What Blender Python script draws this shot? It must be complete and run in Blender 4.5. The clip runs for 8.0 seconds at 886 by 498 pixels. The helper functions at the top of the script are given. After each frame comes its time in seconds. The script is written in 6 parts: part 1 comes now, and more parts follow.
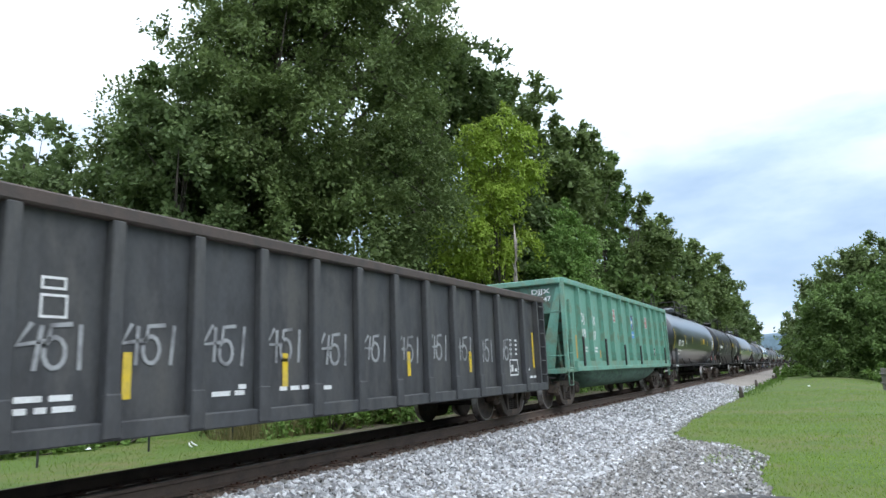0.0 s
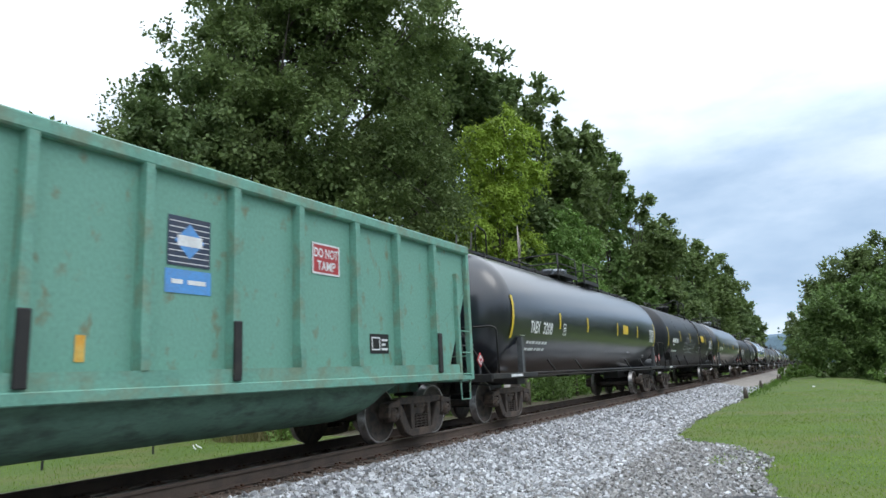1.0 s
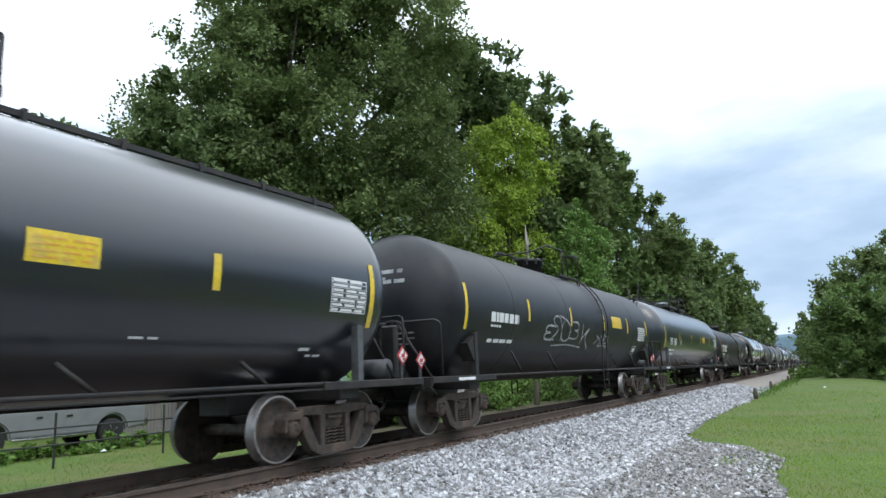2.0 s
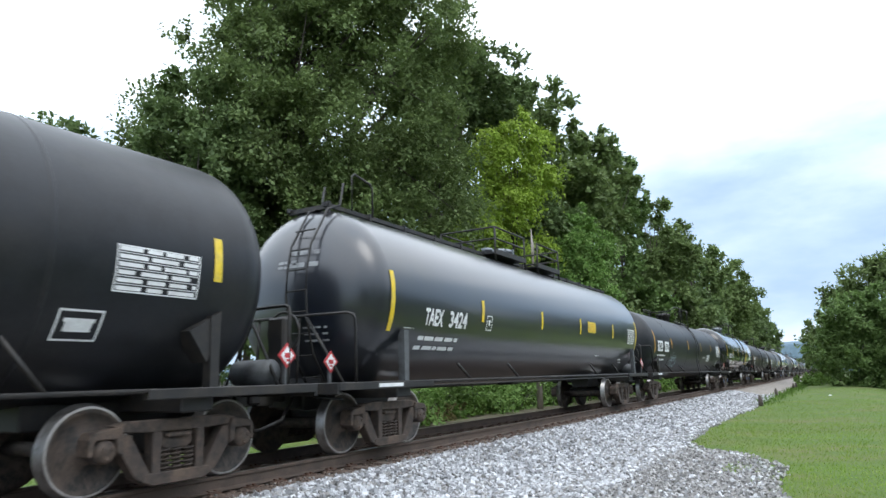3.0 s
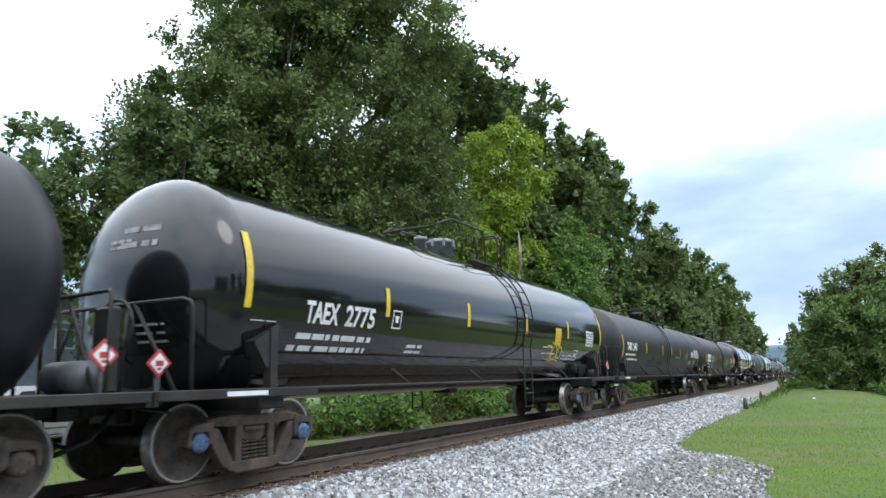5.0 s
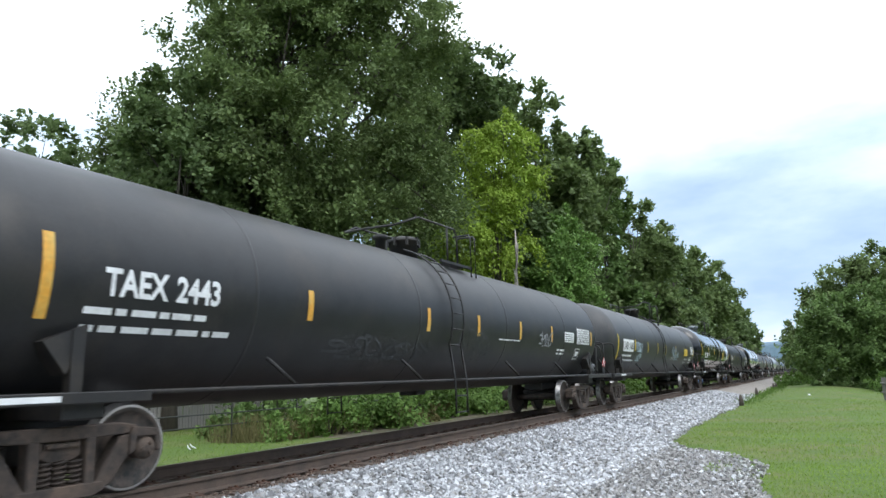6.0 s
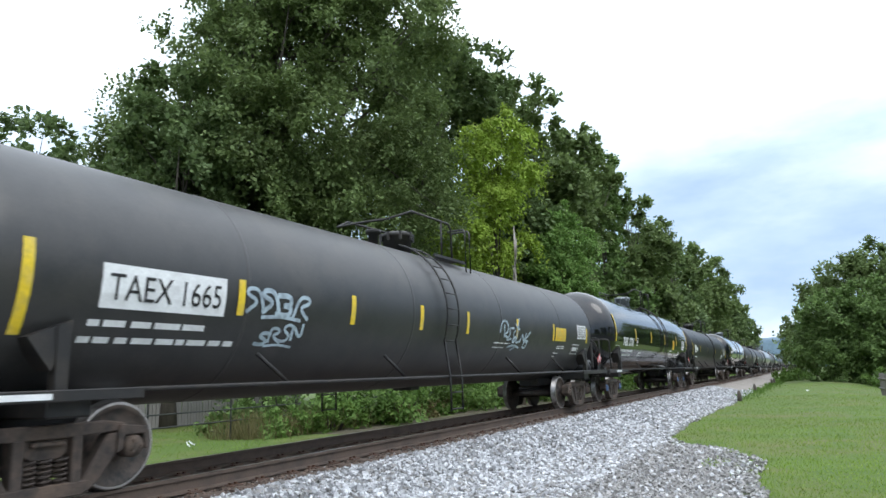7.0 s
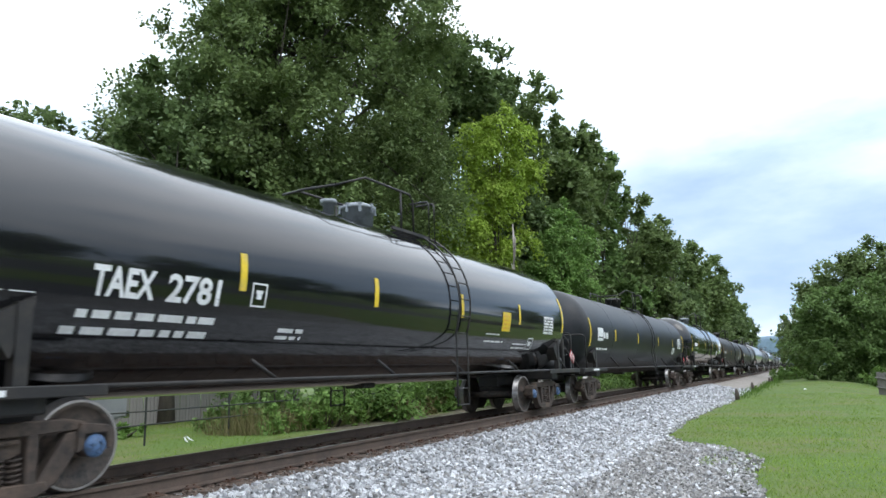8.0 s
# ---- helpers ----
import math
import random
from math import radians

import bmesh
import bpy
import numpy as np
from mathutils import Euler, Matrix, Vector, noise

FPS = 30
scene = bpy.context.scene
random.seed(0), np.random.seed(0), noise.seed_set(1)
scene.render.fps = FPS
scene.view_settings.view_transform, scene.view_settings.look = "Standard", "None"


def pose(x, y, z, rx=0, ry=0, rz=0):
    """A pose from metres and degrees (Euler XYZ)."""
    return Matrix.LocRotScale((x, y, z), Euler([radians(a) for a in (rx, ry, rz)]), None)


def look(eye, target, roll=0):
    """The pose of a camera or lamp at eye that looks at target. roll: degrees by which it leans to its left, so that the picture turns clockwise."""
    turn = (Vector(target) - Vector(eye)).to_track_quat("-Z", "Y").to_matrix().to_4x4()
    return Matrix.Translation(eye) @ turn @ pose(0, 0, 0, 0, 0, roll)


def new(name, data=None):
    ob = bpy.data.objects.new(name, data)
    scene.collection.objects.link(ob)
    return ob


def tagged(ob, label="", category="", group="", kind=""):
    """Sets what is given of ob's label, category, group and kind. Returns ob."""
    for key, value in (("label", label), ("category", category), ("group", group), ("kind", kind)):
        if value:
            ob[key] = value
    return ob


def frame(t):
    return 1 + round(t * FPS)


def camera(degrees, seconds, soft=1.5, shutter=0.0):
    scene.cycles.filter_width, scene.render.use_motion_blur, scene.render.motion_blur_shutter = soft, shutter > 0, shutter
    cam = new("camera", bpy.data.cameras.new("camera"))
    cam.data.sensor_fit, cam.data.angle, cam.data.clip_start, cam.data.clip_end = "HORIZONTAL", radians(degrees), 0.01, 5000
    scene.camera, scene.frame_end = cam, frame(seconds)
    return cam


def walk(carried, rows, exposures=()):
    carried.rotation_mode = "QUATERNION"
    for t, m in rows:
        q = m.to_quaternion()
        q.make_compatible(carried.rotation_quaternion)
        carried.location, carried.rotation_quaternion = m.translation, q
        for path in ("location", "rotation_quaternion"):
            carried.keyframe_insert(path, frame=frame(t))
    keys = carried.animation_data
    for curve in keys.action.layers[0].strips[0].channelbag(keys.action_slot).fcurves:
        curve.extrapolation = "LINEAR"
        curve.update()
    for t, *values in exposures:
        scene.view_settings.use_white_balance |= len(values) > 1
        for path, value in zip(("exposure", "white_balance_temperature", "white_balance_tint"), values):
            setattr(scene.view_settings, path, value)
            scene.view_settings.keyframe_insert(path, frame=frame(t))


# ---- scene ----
cam = camera(66.9, 8.0, soft=1.5, shutter=0.05)
EYE = (0.0, 0.0, 1.08)          # rail heads lie at z = 0 beside the camera


def aim(yaw, pitch, roll):
    y, p = radians(yaw), radians(pitch)
    way = Vector((math.cos(y) * math.cos(p), math.sin(y) * math.cos(p), math.sin(p)))
    return look(EYE, Vector(EYE) + way * 10, roll)


walk(cam, [(t, aim(a, b, c)) for t, a, b, c in (
    (0.0, 28.670, 10.454, -2.517), (0.5, 28.774, 10.559, -2.528), (1.0, 28.941, 10.603, -2.695),
    (1.5, 29.359, 10.602, -2.913), (3.0, 30.104, 10.863, -1.796), (3.5, 29.896, 11.044, -1.495),
    (4.0, 29.572, 11.194, -1.557), (4.5, 29.260, 11.181, -1.644), (6.0, 28.738, 10.865, -1.926),
    (6.5, 28.652, 10.705, -1.844), (7.0, 28.628, 10.561, -2.037), (7.5, 28.597, 10.430, -1.959),
    (8.0, 28.542, 10.310, -1.755))],
     exposures=((0.0, -0.54), (0.5, -0.52), (1.0, -0.72), (1.5, -0.74), (3.0, -0.46), (4.0, -0.47), (8.0, -0.49)))

# ---- the track's line: nearly straight, bending a little left and down far ahead
TRACK_Y, SPEED = 7.48, 20.5
BEND, DIP, REACH = 0.000274, 0.000104, 60.0


def bow(x):
    x = max(x, 0.0)
    return x * x / 2 if x < REACH else REACH * REACH / 2 + REACH * (x - REACH)


def track(x, lat=0.0, z=0.0):
    return Vector((x, TRACK_Y + BEND * bow(x) + lat, z - DIP * bow(x)))


def on_track(x):
    a, b = track(x - 6), track(x + 6)
    d = b - a
    return Matrix.Translation((a + b) / 2) @ Euler((0, -math.atan2(d.z, d.x), math.atan2(d.y, d.x))).to_matrix().to_4x4()


# ---- light: a bright overcast sky
world = bpy.data.worlds.new("sky")
scene.world = world
world.use_nodes = True
wn, wl = world.node_tree.nodes, world.node_tree.links
wn.clear()
SUN_UP, SUN_TURN = radians(52), radians(200)
sky = wn.new("ShaderNodeTexSky")
sky.sky_type, sky.sun_disc, sky.sun_elevation, sky.sun_rotation = "NISHITA", False, SUN_UP, SUN_TURN
where = wn.new("ShaderNodeTexCoord")
split = wn.new("ShaderNodeSeparateXYZ")
wl.new(where.outputs["Generated"], split.inputs[0])
stretch = wn.new("ShaderNodeMapping")
stretch.inputs["Scale"].default_value = (1.6, 1.6, 4.5)
stretch.inputs["Location"].default_value = (0.35, 0.2, 0.1)
wl.new(where.outputs["Generated"], stretch.inputs[0])
billow = wn.new("ShaderNodeTexNoise")
billow.inputs["Scale"].default_value, billow.inputs["Detail"].default_value, billow.inputs["Roughness"].default_value = 1.5, 7, 0.55
wl.new(stretch.outputs[0], billow.inputs["Vector"])
rise = wn.new("ShaderNodeMapRange")          # thicker, greyer cloud low in the sky
rise.inputs["From Min"].default_value, rise.inputs["From Max"].default_value = 0.0, 0.50
wl.new(split.outputs["Z"], rise.inputs["Value"])
rise.inputs["To Max"].default_value = 0.48
total = wn.new("ShaderNodeMath")
total.operation = "MULTIPLY_ADD"
total.inputs[1].default_value = 0.9
wl.new(billow.outputs["Fac"], total.inputs[0])
wl.new(rise.outputs[0], total.inputs[2])
shades = wn.new("ShaderNodeValToRGB")
rim = wn.new("ShaderNodeMapRange")           # paler strip along the horizon
rim.inputs["From Min"].default_value, rim.inputs["From Max"].default_value = 0.0, 0.10
rim.inputs["To Min"].default_value, rim.inputs["To Max"].default_value = 0.30, 0.0
wl.new(split.outputs["Z"], rim.inputs["Value"])
paler = wn.new("ShaderNodeMath")
paler.operation = "ADD"
wl.new(total.outputs[0], paler.inputs[0])
wl.new(rim.outputs[0], paler.inputs[1])
wl.new(paler.outputs[0], shades.inputs[0])
shades.color_ramp.elements[0].position, shades.color_ramp.elements[0].color = 0.36, (0.20, 0.33, 0.52, 1)
shades.color_ramp.elements[1].position, shades.color_ramp.elements[1].color = 1.0, (0.93, 1.0, 1.10, 1)
pale = shades.color_ramp.elements.new(0.84)
pale.color = (0.78, 0.88, 1.0, 1)
mid = shades.color_ramp.elements.new(0.60)
mid.color = (0.44, 0.575, 0.75, 1)
cloud = wn.new("ShaderNodeBackground")
lift = wn.new("ShaderNodeMapRange")          # an overcast sky is brightest overhead
lift.inputs["From Min"].default_value, lift.inputs["From Max"].default_value = 0.25, 1.0
lift.inputs["To Min"].default_value, lift.inputs["To Max"].default_value = 2.3, 4.8
wl.new(split.outputs["Z"], lift.inputs["Value"])
wl.new(lift.outputs[0], cloud.inputs["Strength"])
wl.new(shades.outputs[0], cloud.inputs[0])
clear = wn.new("ShaderNodeBackground")
clear.inputs["Strength"].default_value = 0.06
wl.new(sky.outputs[0], clear.inputs[0])
blend = wn.new("ShaderNodeMixShader")
blend.inputs[0].default_value = 0.9
wl.new(clear.outputs[0], blend.inputs[1])
wl.new(cloud.outputs[0], blend.inputs[2])
out = wn.new("ShaderNodeOutputWorld")
wl.new(blend.outputs[0], out.inputs[0])

sun_data = bpy.data.lights.new("sun", "SUN")
sun_data.energy, sun_data.angle, sun_data.color = 0.8, radians(25), (1.0, 0.97, 0.92)
sun = new("sun", sun_data)
sun.matrix_world = look((0, 0, 30), (-30 * math.cos(SUN_UP) * math.sin(SUN_TURN), -30 * math.cos(SUN_UP) * math.cos(SUN_TURN), 30 - 30 * math.sin(SUN_UP)))


# ---- materials
def material(name, colour, rough=0.6, metal=0.0, tones=(), size=4.0, fine=60.0, bump=0.15, squash=(1, 1, 1), vary=0.0, coat=0.0, spec=0.5, coat_rough=0.06, patch=(0.45, 0.65)):
    """Base colour broken up by large stains of the other tones and by fine grain."""
    m = bpy.data.materials.new(name)
    m.use_nodes = True
    n, l = m.node_tree.nodes, m.node_tree.links
    b = n["Principled BSDF"]
    b.inputs["Roughness"].default_value, b.inputs["Metallic"].default_value = rough, metal
    b.inputs["Specular IOR Level"].default_value = spec
    b.inputs["Coat Weight"].default_value, b.inputs["Coat Roughness"].default_value = coat, coat_rough
    at = n.new("ShaderNodeTexCoord")
    mp = n.new("ShaderNodeMapping")
    mp.inputs["Scale"].default_value = squash
    l.new(at.outputs["Object"], mp.inputs[0])
    rgb = n.new("ShaderNodeRGB")
    rgb.outputs[0].default_value = (*colour, 1)
    colour_out = rgb.outputs[0]
    for i, tone in enumerate(tones):
        noi = n.new("ShaderNodeTexNoise")
        noi.inputs["Scale"].default_value, noi.inputs["Detail"].default_value = size * (1 + 1.7 * i), 8
        noi.inputs["Roughness"].default_value = 0.62
        l.new(mp.outputs[0], noi.inputs["Vector"])
        rng = n.new("ShaderNodeMapRange")
        rng.inputs["From Min"].default_value, rng.inputs["From Max"].default_value = patch
        l.new(noi.outputs["Fac"], rng.inputs["Value"])
        mix = n.new("ShaderNodeMix")
        mix.data_type = "RGBA"
        l.new(rng.outputs[0], mix.inputs["Factor"])
        l.new(colour_out, mix.inputs[6])
        mix.inputs[7].default_value = (*tone, 1)
        colour_out = mix.outputs[2]
    grain = n.new("ShaderNodeTexNoise")
    grain.inputs["Scale"].default_value, grain.inputs["Detail"].default_value = fine, 4
    l.new(mp.outputs[0], grain.inputs["Vector"])
    val = n.new("ShaderNodeMapRange")
    val.inputs["To Min"].default_value, val.inputs["To Max"].default_value = 0.72, 1.28
    l.new(grain.outputs["Fac"], val.inputs["Value"])
    hsv = n.new("ShaderNodeHueSaturation")
    l.new(colour_out, hsv.inputs["Color"])
    if vary:
        info = n.new("ShaderNodeNewGeometry")
        rv = n.new("ShaderNodeMapRange")
        rv.inputs["To Min"].default_value, rv.inputs["To Max"].default_value = 1 - vary, 1 + vary
        l.new(info.outputs["Random Per Island"], rv.inputs["Value"])
        mul = n.new("ShaderNodeMath")
        mul.operation = "MULTIPLY"
        l.new(rv.outputs[0], mul.inputs[0])
        l.new(val.outputs[0], mul.inputs[1])
        l.new(mul.outputs[0], hsv.inputs["Value"])
    else:
        l.new(val.outputs[0], hsv.inputs["Value"])
    l.new(hsv.outputs[0], b.inputs["Base Color"])
    if bump:
        bp = n.new("ShaderNodeBump")
        bp.inputs["Strength"].default_value, bp.inputs["Distance"].default_value = bump, 0.02
        l.new(grain.outputs["Fac"], bp.inputs["Height"])
        l.new(bp.outputs[0], b.inputs["Normal"])
    return m


def leaf_material(name, colour, other, sheen=0.2, low=0.78):
    """Leaves: each takes its own tone, and lets a little light through."""
    m = bpy.data.materials.new(name)
    m.use_nodes = True
    n, l = m.node_tree.nodes, m.node_tree.links
    b = n["Principled BSDF"]
    b.inputs["Roughness"].default_value = 0.6
    b.inputs["Specular IOR Level"].default_value = sheen
    geo = n.new("ShaderNodeNewGeometry")
    ramp = n.new("ShaderNodeValToRGB")
    ramp.color_ramp.elements[0].color, ramp.color_ramp.elements[1].color = (*[c * low for c in colour], 1), (*other, 1)
    e = ramp.color_ramp.elements.new(0.6)
    e.color = (*colour, 1)
    l.new(geo.outputs["Random Per Island"], ramp.inputs[0])
    at = n.new("ShaderNodeTexCoord")
    noi = n.new("ShaderNodeTexNoise")
    noi.inputs["Scale"].default_value = 0.45
    l.new(at.outputs["Object"], noi.inputs["Vector"])
    rng = n.new("ShaderNodeMapRange")
    rng.inputs["To Min"].default_value, rng.inputs["To Max"].default_value = 0.62, 1.38
    l.new(noi.outputs["Fac"], rng.inputs["Value"])
    hsv = n.new("ShaderNodeHueSaturation")
    l.new(ramp.outputs[0], hsv.inputs["Color"])
    l.new(rng.outputs[0], hsv.inputs["Value"])
    l.new(hsv.outputs[0], b.inputs["Base Color"])
    tr = n.new("ShaderNodeBsdfTranslucent")
    l.new(hsv.outputs[0], tr.inputs[0])
    mix = n.new("ShaderNodeMixShader")
    mix.inputs[0].default_value = 0.34
    l.new(b.outputs[0], mix.inputs[1])
    l.new(tr.outputs[0], mix.inputs[2])
    l.new(mix.outputs[0], n["Material Output"].inputs[0])
    return m


BLACK_GLOSS = material("black_gloss_paint", (0.006, 0.0065, 0.008), 0.12, tones=((0.011, 0.011, 0.012),), size=0.8, fine=30, bump=0.0, spec=0.5, coat=0.45, coat_rough=0.04)
BLACK_SATIN = material("black_satin_paint", (0.008, 0.011, 0.018), 0.28, tones=((0.012, 0.013, 0.015),), size=1.0, fine=25, bump=0.0, coat=0.75, spec=0.7, coat_rough=0.2)
BLACK_DULL = material("weathered_black_paint", (0.012, 0.014, 0.018), 0.42, tones=((0.021, 0.020, 0.020), (0.008, 0.009, 0.011)), size=0.9, fine=30, bump=0.02, spec=0.38)
BLACK_BROWN = material("dusty_black_paint", (0.015, 0.0155, 0.017), 0.45, tones=((0.027, 0.023, 0.020), (0.010, 0.010, 0.011)), size=0.9, fine=30, bump=0.02, spec=0.5)
BLACK_DUSTY = material("dust_coated_black_paint", (0.026, 0.0255, 0.0255), 0.45, tones=((0.040, 0.036, 0.032), (0.017, 0.017, 0.018)), size=0.9, fine=30, bump=0.02, spec=0.7)
DARK_STEEL = material("dirty_black_steel", (0.016, 0.015, 0.015), 0.6, tones=((0.035, 0.029, 0.024),), size=3, fine=50, bump=0.1)
PALE_STEEL = material("galvanised_fittings", (0.26, 0.28, 0.30), 0.45, 0.3, tones=((0.16, 0.17, 0.18),), size=5, bump=0.05)
GREY_STEEL = material("grey_steel", (0.10, 0.105, 0.11), 0.5, tones=((0.05, 0.05, 0.05),), size=3, fine=50, bump=0.05)
BRAKE_DUST = material("brake_dust_on_cast_steel", (0.072, 0.054, 0.044), 0.8, tones=((0.125, 0.088, 0.066), (0.042, 0.034, 0.030)), size=3, fine=40, bump=0.2)
WHEEL = material("wheel_steel", (0.078, 0.061, 0.051), 0.65, tones=((0.115, 0.085, 0.068), (0.03, 0.028, 0.027)), size=4, fine=30, bump=0.1)
TREAD = material("polished_wheel_tread", (0.30, 0.29, 0.285), 0.34, 0.85, tones=((0.12, 0.11, 0.105),), size=6, bump=0.03)
RIM = material("wheel_rim_face", (0.38, 0.36, 0.345), 0.5, 0.3, tones=((0.26, 0.24, 0.225),), size=5, bump=0.05)
CAP_BLUE = material("blue_bearing_cap", (0.10, 0.19, 0.36), 0.5, tones=((0.05, 0.07, 0.11),), size=9, bump=0.05)
RUST = material("rusty_steel", (0.11, 0.050, 0.028), 0.8, tones=((0.05, 0.03, 0.022),), size=5, bump=0.2)
YELLOW = material("yellow_reflective_tape", (0.78, 0.56, 0.03), 0.45, tones=((0.62, 0.46, 0.10),), size=4, fine=20, bump=0.0)
ORANGE = material("aged_orange_tape", (0.72, 0.36, 0.05), 0.5, tones=((0.70, 0.47, 0.12),), size=4, fine=20, bump=0.0)
WHITE = material("white_stencil_paint", (0.80, 0.81, 0.81), 0.6, tones=((0.68, 0.68, 0.68),), size=5, fine=40, bump=0.0)
CHALK = material("faded_white_spray_paint", (0.36, 0.37, 0.38), 0.8, tones=((0.16, 0.16, 0.17),), size=5, fine=40, bump=0.0)
PALE_BLUE = material("pale_blue_spray_paint", (0.42, 0.52, 0.58), 0.8, tones=((0.20, 0.24, 0.27),), size=5, fine=40, bump=0.0)
CHALK_FAINT = material("worn_away_spray_paint", (0.085, 0.085, 0.086), 0.8, tones=((0.03, 0.03, 0.03),), size=6, fine=40, bump=0.0)
PRINT_BLACK = material("black_print", (0.012, 0.012, 0.012), 0.6, bump=0.0)
SIGN_RED = material("red_sign_paint", (0.46, 0.04, 0.045), 0.5, tones=((0.42, 0.06, 0.06),), size=5, bump=0.0)
SIGN_BLUE = material("blue_sign_paint", (0.10, 0.33, 0.72), 0.5, tones=((0.13, 0.30, 0.6),), size=5, bump=0.0)
SIGN_NAVY = material("navy_sign_paint", (0.03, 0.045, 0.085), 0.5, tones=((0.05, 0.06, 0.09),), size=5, bump=0.0)
GREEN_PAINT = material("sea_green_car_paint", (0.165, 0.370, 0.290), 0.62, tones=((0.128, 0.30, 0.232), (0.185, 0.27, 0.19)), size=1.3, fine=24, bump=0.05)
RUST_STAIN = material("rust_stained_green_paint", (0.165, 0.365, 0.285), 0.65, tones=((0.145, 0.335, 0.26), (0.20, 0.145, 0.065)), size=1.2, fine=24, bump=0.08, squash=(1.4, 1, 0.8), patch=(0.58, 0.74))
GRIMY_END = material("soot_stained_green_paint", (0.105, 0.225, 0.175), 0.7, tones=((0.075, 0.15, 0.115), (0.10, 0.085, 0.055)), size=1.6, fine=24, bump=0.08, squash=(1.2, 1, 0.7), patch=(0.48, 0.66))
GOND_GREY = material("weathered_grey_car_paint", (0.062, 0.065, 0.070), 0.66, tones=((0.085, 0.083, 0.080), (0.045, 0.046, 0.05)), size=1.1, fine=28, bump=0.08, squash=(1.5, 1, 0.5))
GOND_TOP = material("rust_brown_top_chord", (0.085, 0.064, 0.055), 0.75, tones=((0.055, 0.048, 0.045),), size=2.5, fine=40, bump=0.15)
RAIL_SIDE = material("rust_brown_rail_web", (0.115, 0.082, 0.064), 0.8, tones=((0.078, 0.060, 0.050),), size=3, fine=70, bump=0.15)
RAIL_TOP = material("polished_rail_head", (0.30, 0.27, 0.25), 0.35, 0.6, tones=((0.20, 0.16, 0.13),), size=2, bump=0.02)
TIE_WOOD = material("creosoted_tie_wood", (0.12, 0.088, 0.070), 0.85, tones=((0.17, 0.13, 0.10),), size=5, fine=60, bump=0.4, squash=(1, 0.2, 1))
BED_DIRT = material("oily_track_bed", (0.125, 0.094, 0.076), 0.9, tones=((0.17, 0.13, 0.105), (0.08, 0.062, 0.052)), size=3, fine=50, bump=0.6)
STONE = material("white_limestone_ballast", (0.45, 0.455, 0.465), 0.8, tones=((0.32, 0.32, 0.33),), size=14, fine=90, bump=0.2, vary=0.55)
STONE_GREY = material("grey_gravel", (0.28, 0.272, 0.262), 0.85, tones=((0.19, 0.178, 0.165),), size=14, fine=90, bump=0.2, vary=0.5)
STONE_BROWN = material("rust_stained_ballast", (0.17, 0.12, 0.095), 0.85, tones=((0.10, 0.075, 0.06),), size=14, fine=90, bump=0.2, vary=0.5)
BED_WHITE = material("packed_white_ballast", (0.21, 0.21, 0.215), 0.85, tones=((0.13, 0.13, 0.132), (0.30, 0.30, 0.30)), size=9, fine=34, bump=1.0)
BED_GREY = material("packed_gravel_and_dust", (0.20, 0.192, 0.184), 0.9, tones=((0.145, 0.134, 0.12), (0.26, 0.25, 0.24)), size=2.2, fine=42, bump=1.0)
BED_TAN = material("dusty_tan_gravel", (0.28, 0.25, 0.22), 0.9, tones=((0.21, 0.18, 0.15),), size=1.5, fine=34, bump=0.8)
GRASS_GROUND = material("mown_grass_ground", (0.078, 0.128, 0.016), 0.9, tones=((0.120, 0.122, 0.036), (0.062, 0.114, 0.012)), size=0.35, fine=110, bump=0.3)
BLADES = leaf_material("grass_blades", (0.175, 0.280, 0.034), (0.230, 0.300, 0.060), low=0.8)
DRY_BLADES = leaf_material("dry_tall_grass", (0.18, 0.17, 0.07), (0.30, 0.25, 0.13))
WEEDS = leaf_material("roadside_weeds", (0.10, 0.185, 0.034), (0.17, 0.26, 0.06))
OAK = leaf_material("oak_leaves", (0.148, 0.206, 0.072), (0.205, 0.270, 0.098))
DARK_OAK = leaf_material("dark_oak_leaves", (0.128, 0.186, 0.070), (0.180, 0.242, 0.096))
MAPLE = leaf_material("maple_leaves", (0.130, 0.208, 0.062), (0.182, 0.270, 0.084))
LOCUST = leaf_material("yellow_green_leaves", (0.275, 0.390, 0.050), (0.360, 0.470, 0.08))
LIGHT_LEAF = leaf_material("light_green_leaves", (0.165, 0.285, 0.070), (0.245, 0.370, 0.105))
SNAG = material("bleached_dead_wood", (0.36, 0.32, 0.28), 0.85, tones=((0.24, 0.21, 0.18),), size=3, fine=26, bump=0.5, squash=(1, 1, 0.25))
BARK = material("grey_brown_bark", (0.085, 0.070, 0.056), 0.9, tones=((0.05, 0.042, 0.035),), size=3, fine=26, bump=0.8, squash=(1, 1, 0.25))
HILL = material("hazy_blue_hill_woods", (0.14, 0.20, 0.25), 1.0, tones=((0.12, 0.18, 0.22),), size=0.01, fine=0.1, bump=0.0)
SIDING = material("blue_grey_board_siding", (0.30, 0.35, 0.43), 0.7, tones=((0.26, 0.31, 0.39),), size=2, bump=0.05)
TRIM_WHITE = material("white_trim_paint", (0.78, 0.79, 0.80), 0.5, tones=((0.7, 0.7, 0.71),), size=3, bump=0.02)
SHINGLE = material("grey_roof_shingles", (0.12, 0.12, 0.125), 0.9, tones=((0.09, 0.09, 0.095),), size=3, fine=30, bump=0.4)
GLASS = material("dark_window_glass", (0.02, 0.022, 0.025), 0.08, bump=0.0)
SILVER = material("silver_car_paint", (0.33, 0.335, 0.345), 0.32, 0.4, tones=((0.28, 0.285, 0.295),), size=2, bump=0.0, coat=0.6)
